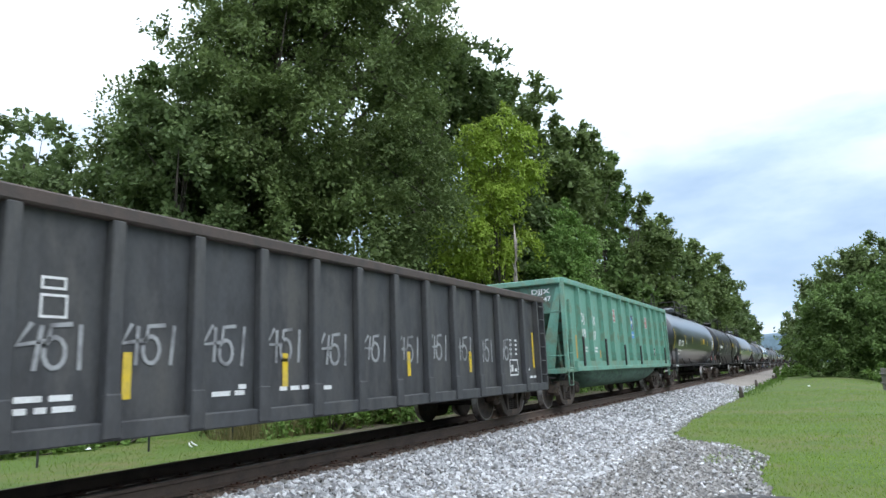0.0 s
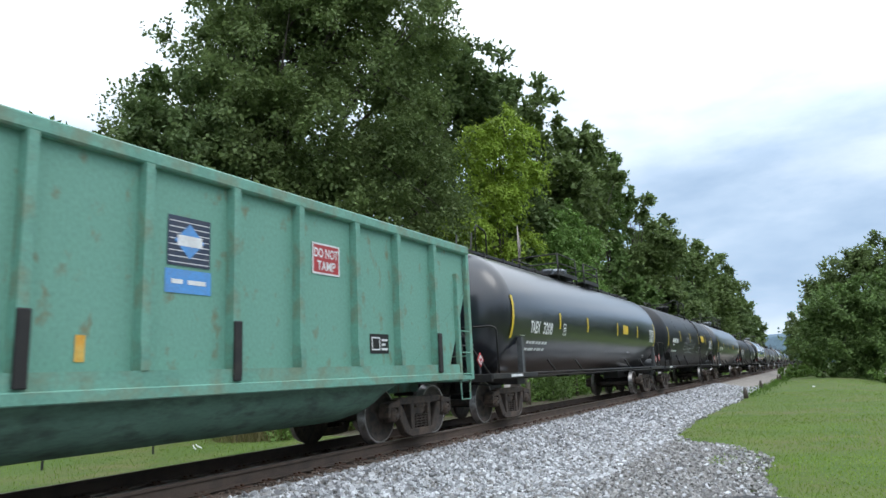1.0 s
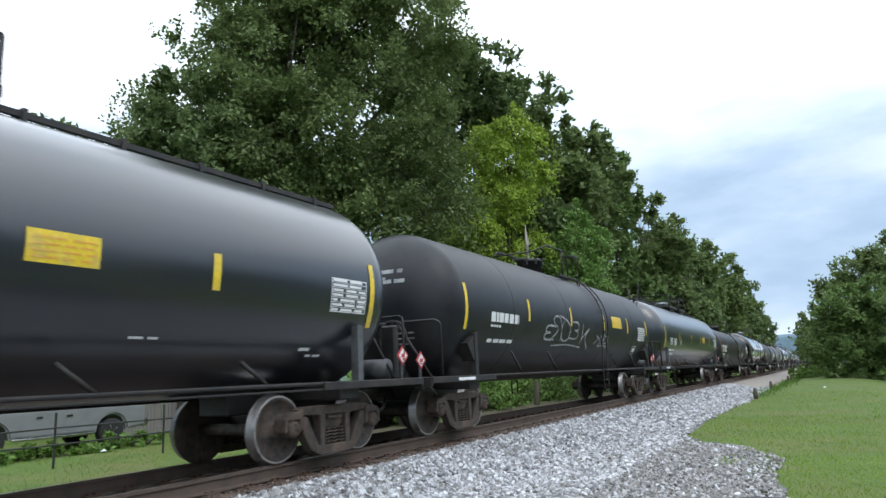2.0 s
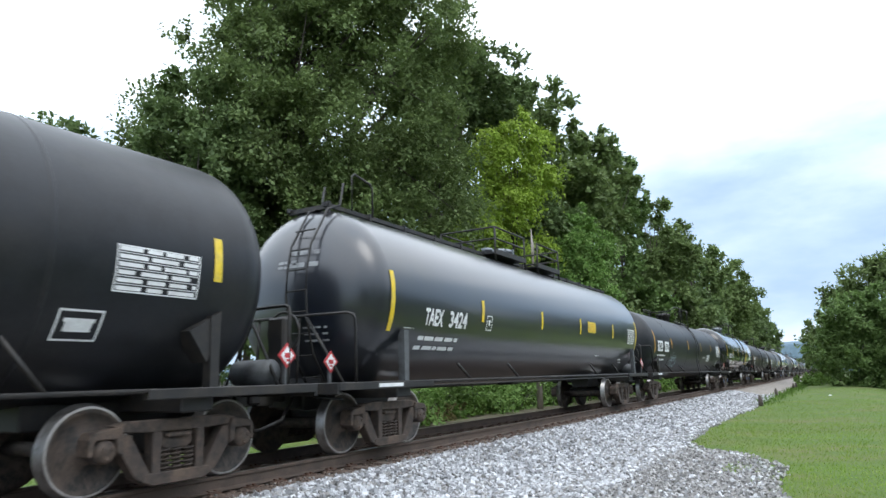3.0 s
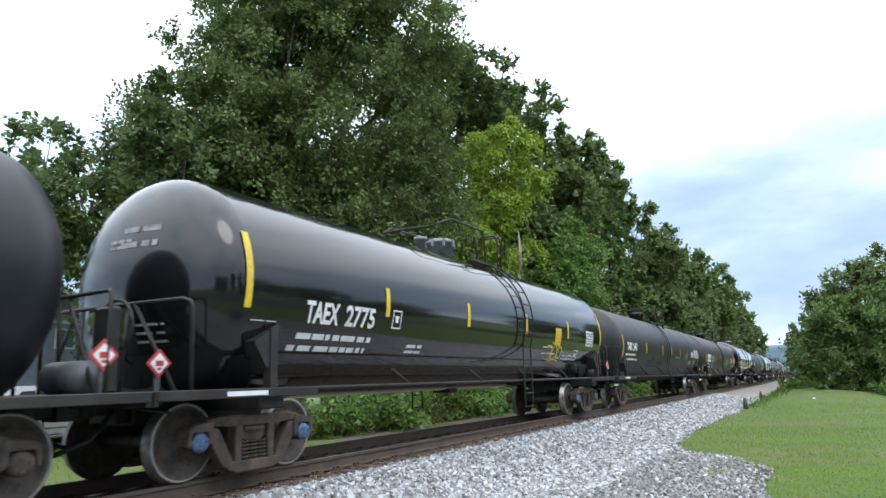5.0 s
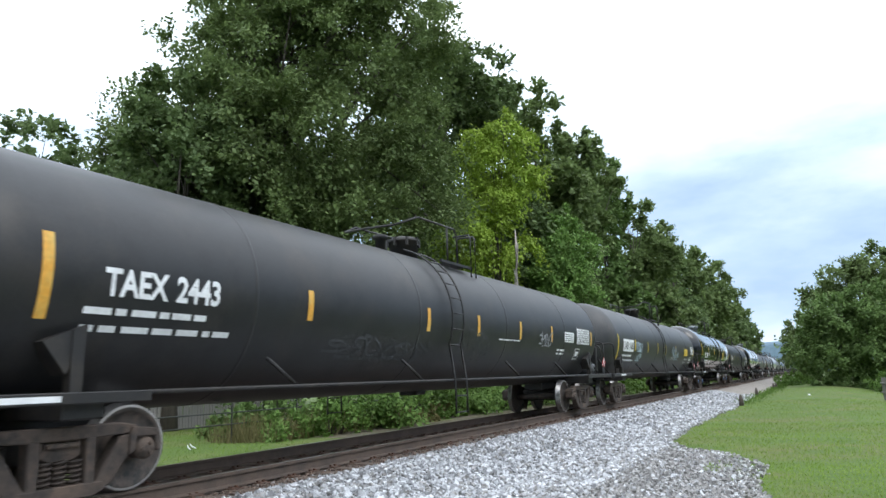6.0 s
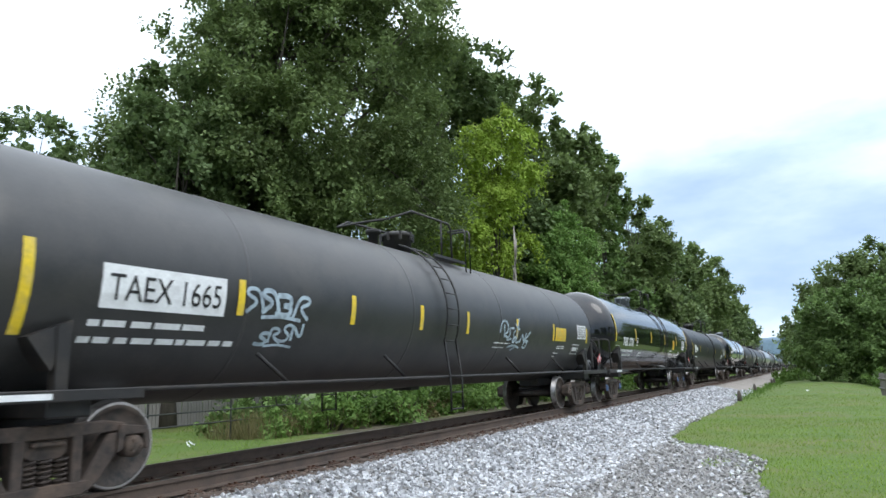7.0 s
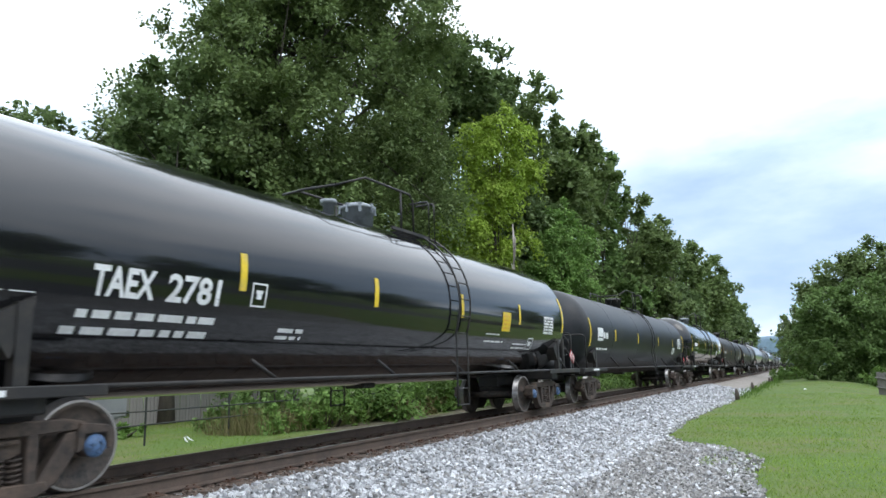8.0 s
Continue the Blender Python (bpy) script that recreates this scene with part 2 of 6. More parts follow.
WHITE_CAR = material("white_car_paint", (0.72, 0.73, 0.74), 0.3, tones=((0.66, 0.67, 0.68),), size=2, bump=0.0, coat=0.6)
RUBBER = material("black_rubber", (0.02, 0.02, 0.02), 0.75, bump=0.05)
CHROME = material("chrome_trim", (0.6, 0.6, 0.62), 0.15, 0.95, bump=0.0)
GREY_BOARD = material("weathered_grey_fence_boards", (0.24, 0.22, 0.205), 0.85, tones=((0.17, 0.155, 0.145),), size=4, fine=40, bump=0.3, squash=(1, 1, 0.2))
BANK_DIRT = material("brown_bank_of_dirt_and_dead_grass", (0.105, 0.085, 0.058), 0.9, tones=((0.15, 0.125, 0.085), (0.07, 0.075, 0.03)), size=1.4, fine=40, bump=0.6)
DARK_RAIL = material("dark_fence_pipe", (0.022, 0.026, 0.024), 0.6, tones=((0.045, 0.042, 0.036),), size=3, bump=0.05)
ASPHALT = material("dark_asphalt", (0.05, 0.05, 0.052), 0.85, tones=((0.035, 0.035, 0.036),), size=3, fine=60, bump=0.5)


# ---- mesh helpers
def part(name, bm, mat, parent, label=""):
    """Links a bmesh (or a ready mesh) as one object under parent."""
    if isinstance(bm, bmesh.types.BMesh):
        me = bpy.data.meshes.new(name)
        bm.to_mesh(me)
        bm.free()
    else:
        me = bm
    if mat and not me.materials:
        for m in (mat if isinstance(mat, (list, tuple)) else (mat,)):
            me.materials.append(m)
    ob = new(name, me)
    ob.parent = parent
    if label:
        tagged(ob, label)
    return ob


def thing(name, label, category, group="", kind="", m=None):
    ob = new(name)
    ob.empty_display_size = 0.3
    tagged(ob, label, category, group, kind)
    if m is not None:
        ob.matrix_world = m
    return ob


def box(bm, x0, x1, y0, y1, z0, z1, bevel=0.0, mat=0):
    made = bmesh.ops.create_cube(bm, size=1, matrix=Matrix.Translation(((x0 + x1) / 2, (y0 + y1) / 2, (z0 + z1) / 2)) @ Matrix.Diagonal((abs(x1 - x0), abs(y1 - y0), abs(z1 - z0), 1)))
    vs = made["verts"]
    if mat:
        for f in {f for v in vs for f in v.link_faces}:
            f.material_index = mat
    if bevel:
        bmesh.ops.bevel(bm, geom=list({e for v in vs for e in v.link_edges}), offset=bevel, segments=1, affect="EDGES")


def tube(bm, points, r, sides=6, closed=False, mat=0, caps=True):
    """A pipe through points; r may be a list, one radius a point."""
    pts = [Vector(p) for p in points]
    n = len(pts)
    rings = []
    for i, p in enumerate(pts):
        a = pts[(i - 1) % n] if (i or closed) else p
        b = pts[(i + 1) % n] if (i < n - 1 or closed) else p
        d = (b - a).normalized()
        u = d.cross(Vector((0, 0, 1)))
        if u.length < 0.05:
            u = d.cross(Vector((1, 0, 0)))
        u.normalize()
        w = d.cross(u)
        rad = r[i] if isinstance(r, (list, tuple)) else r
        rings.append([bm.verts.new(p + (u * math.cos(t) + w * math.sin(t)) * rad) for t in (2 * math.pi * k / sides for k in range(sides))])
    for i in range(n if closed else n - 1):
        a, b = rings[i], rings[(i + 1) % n]
        for k in range(sides):
            f = bm.faces.new((a[k], a[(k + 1) % sides], b[(k + 1) % sides], b[k]))
            f.smooth, f.material_index = True, mat
    if caps and not closed:
        bm.faces.new(rings[0][::-1]).material_index = mat
        bm.faces.new(rings[-1]).material_index = mat


def lathe(bm, profile, axis="x", sides=32, at=(0, 0, 0), mats=None):
    """Turns (along, radius) pairs round an axis."""
    at = Vector(at)
    rings = []
    for a, r in profile:
        ring = []
        for k in range(sides):
            t = 2 * math.pi * k / sides
            c, s = r * math.cos(t), r * math.sin(t)
            ring.append(bm.verts.new(at + Vector({"x": (a, c, s), "y": (c, a, s), "z": (c, s, a)}[axis])))
        rings.append(ring)
    for i in range(len(rings) - 1):
        for k in range(sides):
            f = bm.faces.new((rings[i][k], rings[i][(k + 1) % sides], rings[i + 1][(k + 1) % sides], rings[i + 1][k]))
            f.smooth = True
            f.material_index = mats[i] if mats else 0
    for ring in (rings[0], rings[-1]):
        if (ring[0].co - ring[1].co).length > 1e-5:
            bm.faces.new(ring).material_index = mats[0] if mats else 0
    bmesh.ops.recalc_face_normals(bm, faces=bm.faces)


def slab(bm, outline, y0, y1, mat=0):
    """A flat outline in x and z, given thickness along y."""
    a = [bm.verts.new((x, y0, z)) for x, z in outline]
    b = [bm.verts.new((x, y1, z)) for x, z in outline]
    n = len(a)
    faces = [bm.faces.new(a), bm.faces.new(b[::-1])]
    faces += [bm.faces.new((a[i], b[i], b[(i + 1) % n], a[(i + 1) % n])) for i in range(n)]
    for f in faces:
        f.material_index = mat
    bmesh.ops.recalc_face_normals(bm, faces=faces)


def raw_mesh(name, verts, faces, mats, index=None, smooth=False):
    """A mesh from numpy arrays: verts (n, 3), faces (m, 3 or 4)."""
    me = bpy.data.meshes.new(name)
    k = faces.shape[1]
    me.vertices.add(len(verts))
    me.vertices.foreach_set("co", np.ascontiguousarray(verts, dtype=np.float32).ravel())
    me.loops.add(faces.size)
    me.loops.foreach_set("vertex_index", np.ascontiguousarray(faces, dtype=np.int32).ravel())
    me.polygons.add(len(faces))
    me.polygons.foreach_set("loop_start", np.arange(0, faces.size, k, dtype=np.int32))
    for m in mats:
        me.materials.append(m)
    if index is not None:
        me.polygons.foreach_set("material_index", np.asarray(index, dtype=np.int32))
    me.polygons.foreach_set("use_smooth", np.full(len(faces), smooth))
    me.update(calc_edges=True)
    return me


# ---- ground, banks and track bed
def smooth(a, b, x):
    t = min(1.0, max(0.0, (x - a) / (b - a)))
    return t * t * (3 - 2 * t)


def ground_z(x, y):
    """Height of the earth: level beside the track, falling away on the right, and following the track's dip."""
    c = TRACK_Y + BEND * bow(x)
    lat = y - c
    z = -0.52 - DIP * bow(x)
    z += 0.04 * noise.noise(Vector((x * 0.15, y * 0.15, 0.3)))
    if lat < 0:
        z -= 1.0 * smooth(-8.0, -17.0, lat) * smooth(14, 34, x)
        z += 0.14 * smooth(-3.5, -7.5, lat) * smooth(16, 40, x) * (1 - smooth(-8.0, -14.0, lat))
    else:
        z += 0.05 * smooth(4, 12, lat)
    return z


def sheet(name, xs, ys, height, mats, pick=None):
    grid = [(x, y, height(x, y)) for x in xs for y in ys]
    n = len(ys)
    faces = [(i * n + j, (i + 1) * n + j, (i + 1) * n + j + 1, i * n + j + 1) for i in range(len(xs) - 1) for j in range(n - 1)]
    return raw_mesh(name, np.array(grid), np.array(faces), mats, None, True)


def spread(a, b, n, power=1.0):
    return [a + (b - a) * (i / (n - 1)) ** power for i in range(n)]


def build_ground():
    xs = [-3000, -800, -200, -60] + spread(-30, 60, 110) + spread(64, 260, 50) + [320, 450, 700, 1200, 2200, 4500]
    ys = [-4500, -1500, -500, -150, -60] + spread(-30, 40, 110) + [46, 56, 70, 100, 160, 400, 1200, 4500]
    me = sheet("ground", xs, ys, ground_z, [GRASS_GROUND, BANK_DIRT])
    for f in me.polygons:
        c = f.center
        lat = c.y - TRACK_Y - BEND * bow(c.x)
        if 0 < lat < 6.4 + 1.6 * noise.noise(Vector((c.x * 0.4, c.y * 0.4, 2))) and 15.2 + 0.6 * max(0.0, lat - 4) < c.x < 260 or 0 < lat < 3.6:
            f.material_index = 1
    tagged(part("ground", me, None, None), "mown green grass beside the railway line", "ground", kind="structure")


def edge_y(x):
    """Where the gravel on the camera's side ends and the grass begins."""
    c = TRACK_Y + BEND * bow(x)
    tongue = float(np.interp(x, (9.0, 11.1, 12.5, 14.2, 14.9, 16.0, 19.0, 27.0, 30.6, 45.0, 72.0, 120.0), (0.75, 1.10, 1.02, 1.80, 2.60, 3.20, 3.42, 3.50, 3.35, 3.65, 3.75, 4.2)))
    return min(tongue, c - 2.6) + 0.12 * noise.noise(Vector((x * 0.9, 0, 5))) + 0.07 * noise.noise(Vector((x * 3.1, 0, 9)))


def bed_z(x, lat):
    """Ballast section: level under the ties, a shoulder, then a slope to the earth."""
    z = -0.215
    if lat < -1.45:
        z = -0.215 - 0.30 * smooth(-1.45, -3.4, lat)
    if lat > 1.45:
        z = -0.215 - 0.34 * smooth(1.45, 3.0, lat)
    return z - DIP * bow(x)


def build_bed():
    xs = spread(-24, 60, 180) + spread(61, 330, 90)
    lats = [-7.6, -7.0, -6.4, -5.8, -5.2, -4.6, -4.0, -3.4, -3.0, -2.6, -2.2, -1.9, -1.65, -1.45, -1.3, -1.05, -0.7, 0, 0.7, 1.05, 1.3, 1.45, 1.9, 2.4, 3.0, 3.1]
    rows, index = [], []
    for x in xs:
        c = TRACK_Y + BEND * bow(x)
        e = edge_y(x) - c
        for lat in lats:
            la = lat
            if lat < -3.4:          # the apron reaches to the wandering grass edge
                la = -3.4 + (e + 3.4) * (lat + 3.4) / (-7.6 + 3.4)
            z = bed_z(x, la) + 0.012 * noise.noise(Vector((x * 2.3, la * 2.3, 1)))
            if lat == lats[0] or lat == lats[-1]:
                z = ground_z(x, c + la) - 0.03
            else:
                z = max(z, ground_z(x, c + la) + 0.006)
            rows.append((x, c + la, z))
    n = len(lats)
    faces = []
    for i in range(len(xs) - 1):
        for j in range(n - 1):
            faces.append((i * n + j, (i + 1) * n + j, (i + 1) * n + j + 1, i * n + j + 1))
            x, la = xs[i], lats[j]
            if -1.45 <= la < 1.45:
                index.append(0)
            elif la >= 1.45:
                index.append(0)
            elif x > 46:
                index.append(3)
            elif la < -3.4 or (x < 9 and la < -3.0):
                index.append(2)
            else:
                index.append(1)
    me = raw_mesh("ballast_bed", np.array(rows), np.array(faces), [BED_DIRT, BED_WHITE, BED_GREY, BED_TAN], index, True)
    tagged(part("ballast_bed", me, None, None), "packed ballast bed of crushed white stone under the track", "ballast", kind="structure")


def build_unseen_road():
    """Unseen paved road added behind the camera, level with the ground, to darken tank reflections."""
    xs, ys = spread(-90, 42, 46), spread(-17, -4.4, 8)
    me = sheet("road", xs, ys, lambda x, y: ground_z(x, y) + 0.03, [ASPHALT])
    tagged(part("road", me, None, None), "unseen dark asphalt road added beside the railway", "road", kind="structure")


def rock_shapes(rng, count=9):
    """Angular stones: boxes pushed out of true, 8 corners each."""
    base = np.array([(x, y, z) for x in (-1, 1) for y in (-1, 1) for z in (-1, 1)], float)
    faces = np.array([(0, 1, 3, 2), (4, 6, 7, 5), (0, 4, 5, 1), (2, 3, 7, 6), (0, 2, 6, 4), (1, 5, 7, 3)])
    return [base * rng.uniform(0.55, 1.0, (8, 3)) * rng.uniform(0.6, 1.15, (1, 3)) for _ in range(count)], faces


def scatter_stones(name, label, mats, weights, points, sizes, seed, kind="stuff"):
    rng = np.random.default_rng(seed)
    shapes, faces = rock_shapes(rng)
    shapes = np.array(shapes)
    n = len(points)
    s = shapes[rng.integers(0, len(shapes), n)] * sizes[:, None, None]
    q = rng.normal(size=(n, 4))
    q /= np.linalg.norm(q, axis=1)[:, None]
    w, x, y, z = q.T
    R = np.stack([np.stack([1 - 2 * (y * y + z * z), 2 * (x * y - z * w), 2 * (x * z + y * w)], -1),
                  np.stack([2 * (x * y + z * w), 1 - 2 * (x * x + z * z), 2 * (y * z - x * w)], -1),
                  np.stack([2 * (x * z - y * w), 2 * (y * z + x * w), 1 - 2 * (x * x + y * y)], -1)], 1)
    v = np.einsum("nij,nkj->nki", R, s) + points[:, None, :]
    f = (faces[None] + (np.arange(n) * 8)[:, None, None]).reshape(-1, 4)
    index = np.repeat(rng.choice(len(mats), n, p=weights), 6)
    me = raw_mesh(name, v.reshape(-1, 3), f, mats, index)
    return tagged(part(name, me, None, None), label, "stones", kind=kind)


def build_stones():
    rng = np.random.default_rng(4)
    pts, size = [], []
    for x0, x1, per, r in ((4.5, 11, 430, 0.033), (11, 18, 330, 0.035), (18, 30, 170, 0.042), (30, 47, 80, 0.05)):
        n = int((x1 - x0) * 3.4 * per)
        for x, la, k in zip(rng.uniform(x0, x1, n), -1.38 - 3.1 * rng.uniform(0, 1, n) ** 1.1, rng.uniform(0.6, 1.35, n)):
            c = TRACK_Y + BEND * bow(x)
            if c + la < edge_y(x):
                continue
            z = max(bed_z(x, la), ground_z(x, c + la))
            pts.append((x, c + la, z + r * k * rng.uniform(0.0, 0.7)))
            size.append(r * k)
    scatter_stones("ballast_stones", "loose crushed white limestone ballast along the track shoulder", [STONE, STONE_GREY], [0.8, 0.2], np.array(pts), np.array(size), 5)
    pts, size = [], []
    for x0, x1, per, r in ((5, 11, 330, 0.024), (11, 19, 220, 0.027), (19, 34, 60, 0.034)):
        n = int((x1 - x0) * 4.4 * per)
        for x, la, k in zip(rng.uniform(x0, x1, n), rng.uniform(-7.6, -3.2, n), rng.uniform(0.5, 1.4, n)):
            c = TRACK_Y + BEND * bow(x)
            if c + la < edge_y(x) - 0.12 * rng.random():
                continue
            pts.append((x, c + la, max(bed_z(x, la), ground_z(x, c + la)) + r * k * rng.uniform(0.0, 0.6)))
            size.append(r * k)
    scatter_stones("gravel", "grey crushed gravel and dust spread beside the ballast", [STONE, STONE_GREY], [0.2, 0.8], np.array(pts), np.array(size), 6)
    pts, size = [], []
    for x, la, k in zip(rng.uniform(4, 36, 5500), rng.uniform(-1.55, -0.85, 5500), rng.uniform(0.5, 1.3, 5500)):
        c = TRACK_Y + BEND * bow(x)
        pts.append((x, c + la, bed_z(x, la) + 0.008 * k))
        size.append(0.022 * k)
    scatter_stones("stained_ballast", "rust-stained ballast stones between the tie ends", [STONE_BROWN, STONE_GREY], [0.86, 0.14], np.array(pts), np.array(size), 7)


def build_rails():
    prof = [(-0.070, -0.186), (-0.070, -0.172), (-0.012, -0.150), (-0.010, -0.050), (-0.036, -0.040), (-0.036, -0.006), (-0.030, 0.0),
            (0.030, 0.0), (0.036, -0.006), (0.036, -0.040), (0.010, -0.050), (0.012, -0.150), (0.070, -0.172), (0.070, -0.186)]
    xs = spread(-24, 60, 43) + spread(65, 420, 60)
    for lat in (-0.754, 0.754):
        bm = bmesh.new()
        rings = [[bm.verts.new(track(x, lat + a, b)) for a, b in prof] for x in xs]
        for i in range(len(xs) - 1):
            for k in range(len(prof) - 1):
                f = bm.faces.new((rings[i][k], rings[i][k + 1], rings[i + 1][k + 1], rings[i + 1][k]))
                f.material_index = 1 if k in (6,) else 0
        bmesh.ops.recalc_face_normals(bm, faces=bm.faces)
        tagged(part("rail", bm, [RAIL_SIDE, RAIL_TOP], None), "rust-brown steel rail with a worn shiny head on wooden ties", "rail", "rails of the track", "structure")
    # ties with their plates and spikes
    holder = thing("wooden_ties", "dark creosoted wooden ties under the rails", "railway ties", kind="structure")
    rnd = random.Random(3)
    bm = bmesh.new()
    box(bm, -0.115, 0.115, -1.30, 1.30, -0.36, -0.186, 0.012)
    for lat in (-0.754, 0.754):
        box(bm, -0.09, 0.09, lat - 0.19, lat + 0.19, -0.190, -0.172, 0.004, 1)
        for dx in (-0.05, 0.05):
            for dy in (-0.095, 0.095):
                box(bm, dx - 0.014, dx + 0.014, lat + dy - 0.018, lat + dy + 0.018, -0.175, -0.148, 0.0, 1)
    shared = bpy.data.meshes.new("tie")
    bm.to_mesh(shared)
    bm.free()
    for m in (TIE_WOOD, RUST):
        shared.materials.append(m)
    x = -8.0
    while x < 110:
        ob = part("tie", shared, None, holder)
        m = on_track(x)
        ob.matrix_world = m @ pose(0, rnd.uniform(-0.05, 0.05), rnd.uniform(-0.012, 0.0), 0, 0, rnd.uniform(-1.5, 1.5))
        x += 0.53 + rnd.uniform(-0.03, 0.03)


# ---- trees and undergrowth
def leaf_blades(rng, p, axis, up, length, width):
    """Pointed leaves, one four-cornered blade each, at p along axis with their upper side towards up."""
    count = len(p)
    axis = axis / (np.linalg.norm(axis, axis=1)[:, None] + 1e-9)
    side = np.cross(up, axis)
    side /= np.linalg.norm(side, axis=1)[:, None] + 1e-9
    k = rng.uniform(0.65, 1.35, count)[:, None]
    a, s = axis * length * k, side * width * k
    v = np.stack([p, p + a * 0.45 + s, p + a, p + a * 0.45 - s], 1)
    return v.reshape(-1, 3), np.arange(count * 4).reshape(-1, 4)


def leaf_sprays(rng, centres, outward, radii, count, length, width, droop=0.0, twigs=16):
    """Leaves set along twigs that fan out of each clump, outwards and up, sagging at their tips."""
    n = len(centres)
    d = outward[:, None, :] * 0.75 + rng.normal(size=(n, twigs, 3)) * 0.58 + np.array([0, 0, 0.22])
    d /= np.linalg.norm(d, axis=2)[:, :, None]
    reach = radii[:, None] * rng.uniform(0.45, 1.45, (n, twigs))
    w = (reach ** 1.5).reshape(-1)
    idx = rng.choice(n * twigs, count, p=w / w.sum())
    d, reach = d.reshape(-1, 3)[idx], reach.reshape(-1)[idx]
    t = rng.uniform(0.05, 1.0, count) ** 0.8
    p = centres[idx // twigs] + d * (reach * t)[:, None]
    p[:, 2] -= (0.22 + droop) * reach * t * t
    p += rng.normal(size=(count, 3)) * (reach * 0.11)[:, None]
    axis = d * 0.6 + rng.normal(size=(count, 3)) * 0.6 + np.array([0, 0, -0.25 - droop])
    up = outward[idx // twigs] * 0.45 + rng.normal(size=(count, 3)) * 0.34 + np.array([0, 0, 0.95])
    return leaf_blades(rng, p, axis, up, length, width)


def tree(name, label, x, y, height, spread_r, base, leaves, leaf, mat, seed, trunk_r=0.25, clumps=120, squash=1.0, bark=BARK, lift=0.0, trunks=1, group="", clump_r=(0.09, 0.2), droop=0.0, lobes=()):
    """A tapered trunk with limbs and a crown of many separate leaves with an uneven outline. base: how high the crown begins; lobes: the crown's main masses as (x, y, z, radius)."""
    rng = np.random.default_rng(seed)
    z0 = ground_z(x, y) - 0.05
    top = thing(name, label, "tree", group, m=pose(x, y, z0))
    mid_z, half = (height + base) / 2, (height - base) / 2
    # uneven crown: a few big lobes, clumps over their outsides
    if lobes:
        lc, lrad = np.array([l[:3] for l in lobes], float), np.array([l[3] for l in lobes], float)
        flat = 0.9
    else:
        n = 10
        la = rng.uniform(0, 2 * math.pi, n)
        lr = spread_r * rng.uniform(0.15, 0.62, n)
        lz = mid_z + half * rng.uniform(-0.75, 0.62, n)
        lc = np.stack([lr * np.cos(la), lr * np.sin(la) * squash, lz], 1)
        lc[0] = (0, 0, height - spread_r * 0.40)
        lc[1] = (0, 0, mid_z)
        lrad = spread_r * rng.uniform(0.34, 0.52, n)
        flat = min(1.0, half / spread_r)
    pick = rng.choice(len(lc), clumps, p=lrad ** 2 / (lrad ** 2).sum())
    d = rng.normal(size=(clumps, 3))
    d /= np.linalg.norm(d, axis=1)[:, None]
    c = lc[pick] + d * (lrad[pick] * rng.uniform(0.45, 1.0, clumps))[:, None] * np.array([1, squash, flat])
    c[:, 2] = np.clip(c[:, 2], base * 0.85, height)
    cr = spread_r * rng.uniform(*clump_r, clumps)
    v, f = leaf_sprays(rng, c, d, cr, int(leaves * 0.98), leaf * 0.95, leaf * 0.36, droop)
    part("crown", raw_mesh("crown", v, f, [mat]), None, top)
    bm = bmesh.new()
    rnd = random.Random(seed)
    for k in range(trunks):
        ox, oy = (0, 0) if trunks == 1 else (rnd.uniform(-0.6, 0.6), rnd.uniform(-0.6, 0.6))
        pts, rad = [], []
        for i in range(8):
            t = i / 7
            pts.append((ox + lift * t * spread_r + 0.25 * trunk_r * 4 * rnd.uniform(-0.3, 0.3) * t, oy + rnd.uniform(-0.3, 0.3) * trunk_r * 2 * t, height * 0.86 * t))
            rad.append(trunk_r * (1.25 - 0.35 * min(1, t * 6)) * (1 - 0.86 * t))
        tube(bm, pts, rad, 10)
        for _ in range(max(8, clumps // (9 * trunks))):
            j = rnd.randrange(2, 7)
            goal = c[rnd.randrange(clumps)]
            a = Vector(pts[j])
            b = Vector(goal)
            m1 = a.lerp(b, 0.5) + Vector((0, 0, 0.12 * (b - a).length))
            r0 = rad[j] * 0.55
            tube(bm, [a, m1, b], [r0, r0 * 0.55, 0.012], 6)
    part("trunk", bm, bark, top)
    return top


def bush(name, label, x, y, rx, ry, height, leaves, leaf, mat, seed, category="bush", group="bushes along the fence line"):
    rng = np.random.default_rng(seed)
    z0 = ground_z(x, y) - 0.03
    top = thing(name, label, category, group, m=pose(x, y, z0))
    n = 34
    c = np.stack([rng.uniform(-rx, rx, n), rng.uniform(-ry, ry, n), height * rng.uniform(0.05, 0.8, n) ** 1.1], 1)
    c[:, 2] *= 1 - 0.45 * (np.abs(c[:, 0]) / rx) ** 2
    out = c * np.array([1 / rx, 1 / ry, 0.6 / height]) + rng.normal(size=(n, 3)) * 0.4
    out /= np.linalg.norm(out, axis=1)[:, None]
    v, f = leaf_sprays(rng, c, out, height * rng.uniform(0.12, 0.30, n), leaves, leaf, leaf * 0.3, 0.1, 10)
    v[:, 2] = np.maximum(v[:, 2], 0.0)
    part("foliage", raw_mesh("foliage", v, f, [mat]), None, top)
    bm = bmesh.new()
    rnd = random.Random(seed)
    for _ in range(9):
        g = c[rnd.randrange(n)]
        tube(bm, [(g[0] * 0.5, g[1] * 0.5, 0), (g[0] * 0.8, g[1] * 0.8, g[2] * 0.6), tuple(g)], [0.03, 0.02, 0.006], 5)
    tagged(part("stems", bm, BARK, top), kind="stuff")
    return top


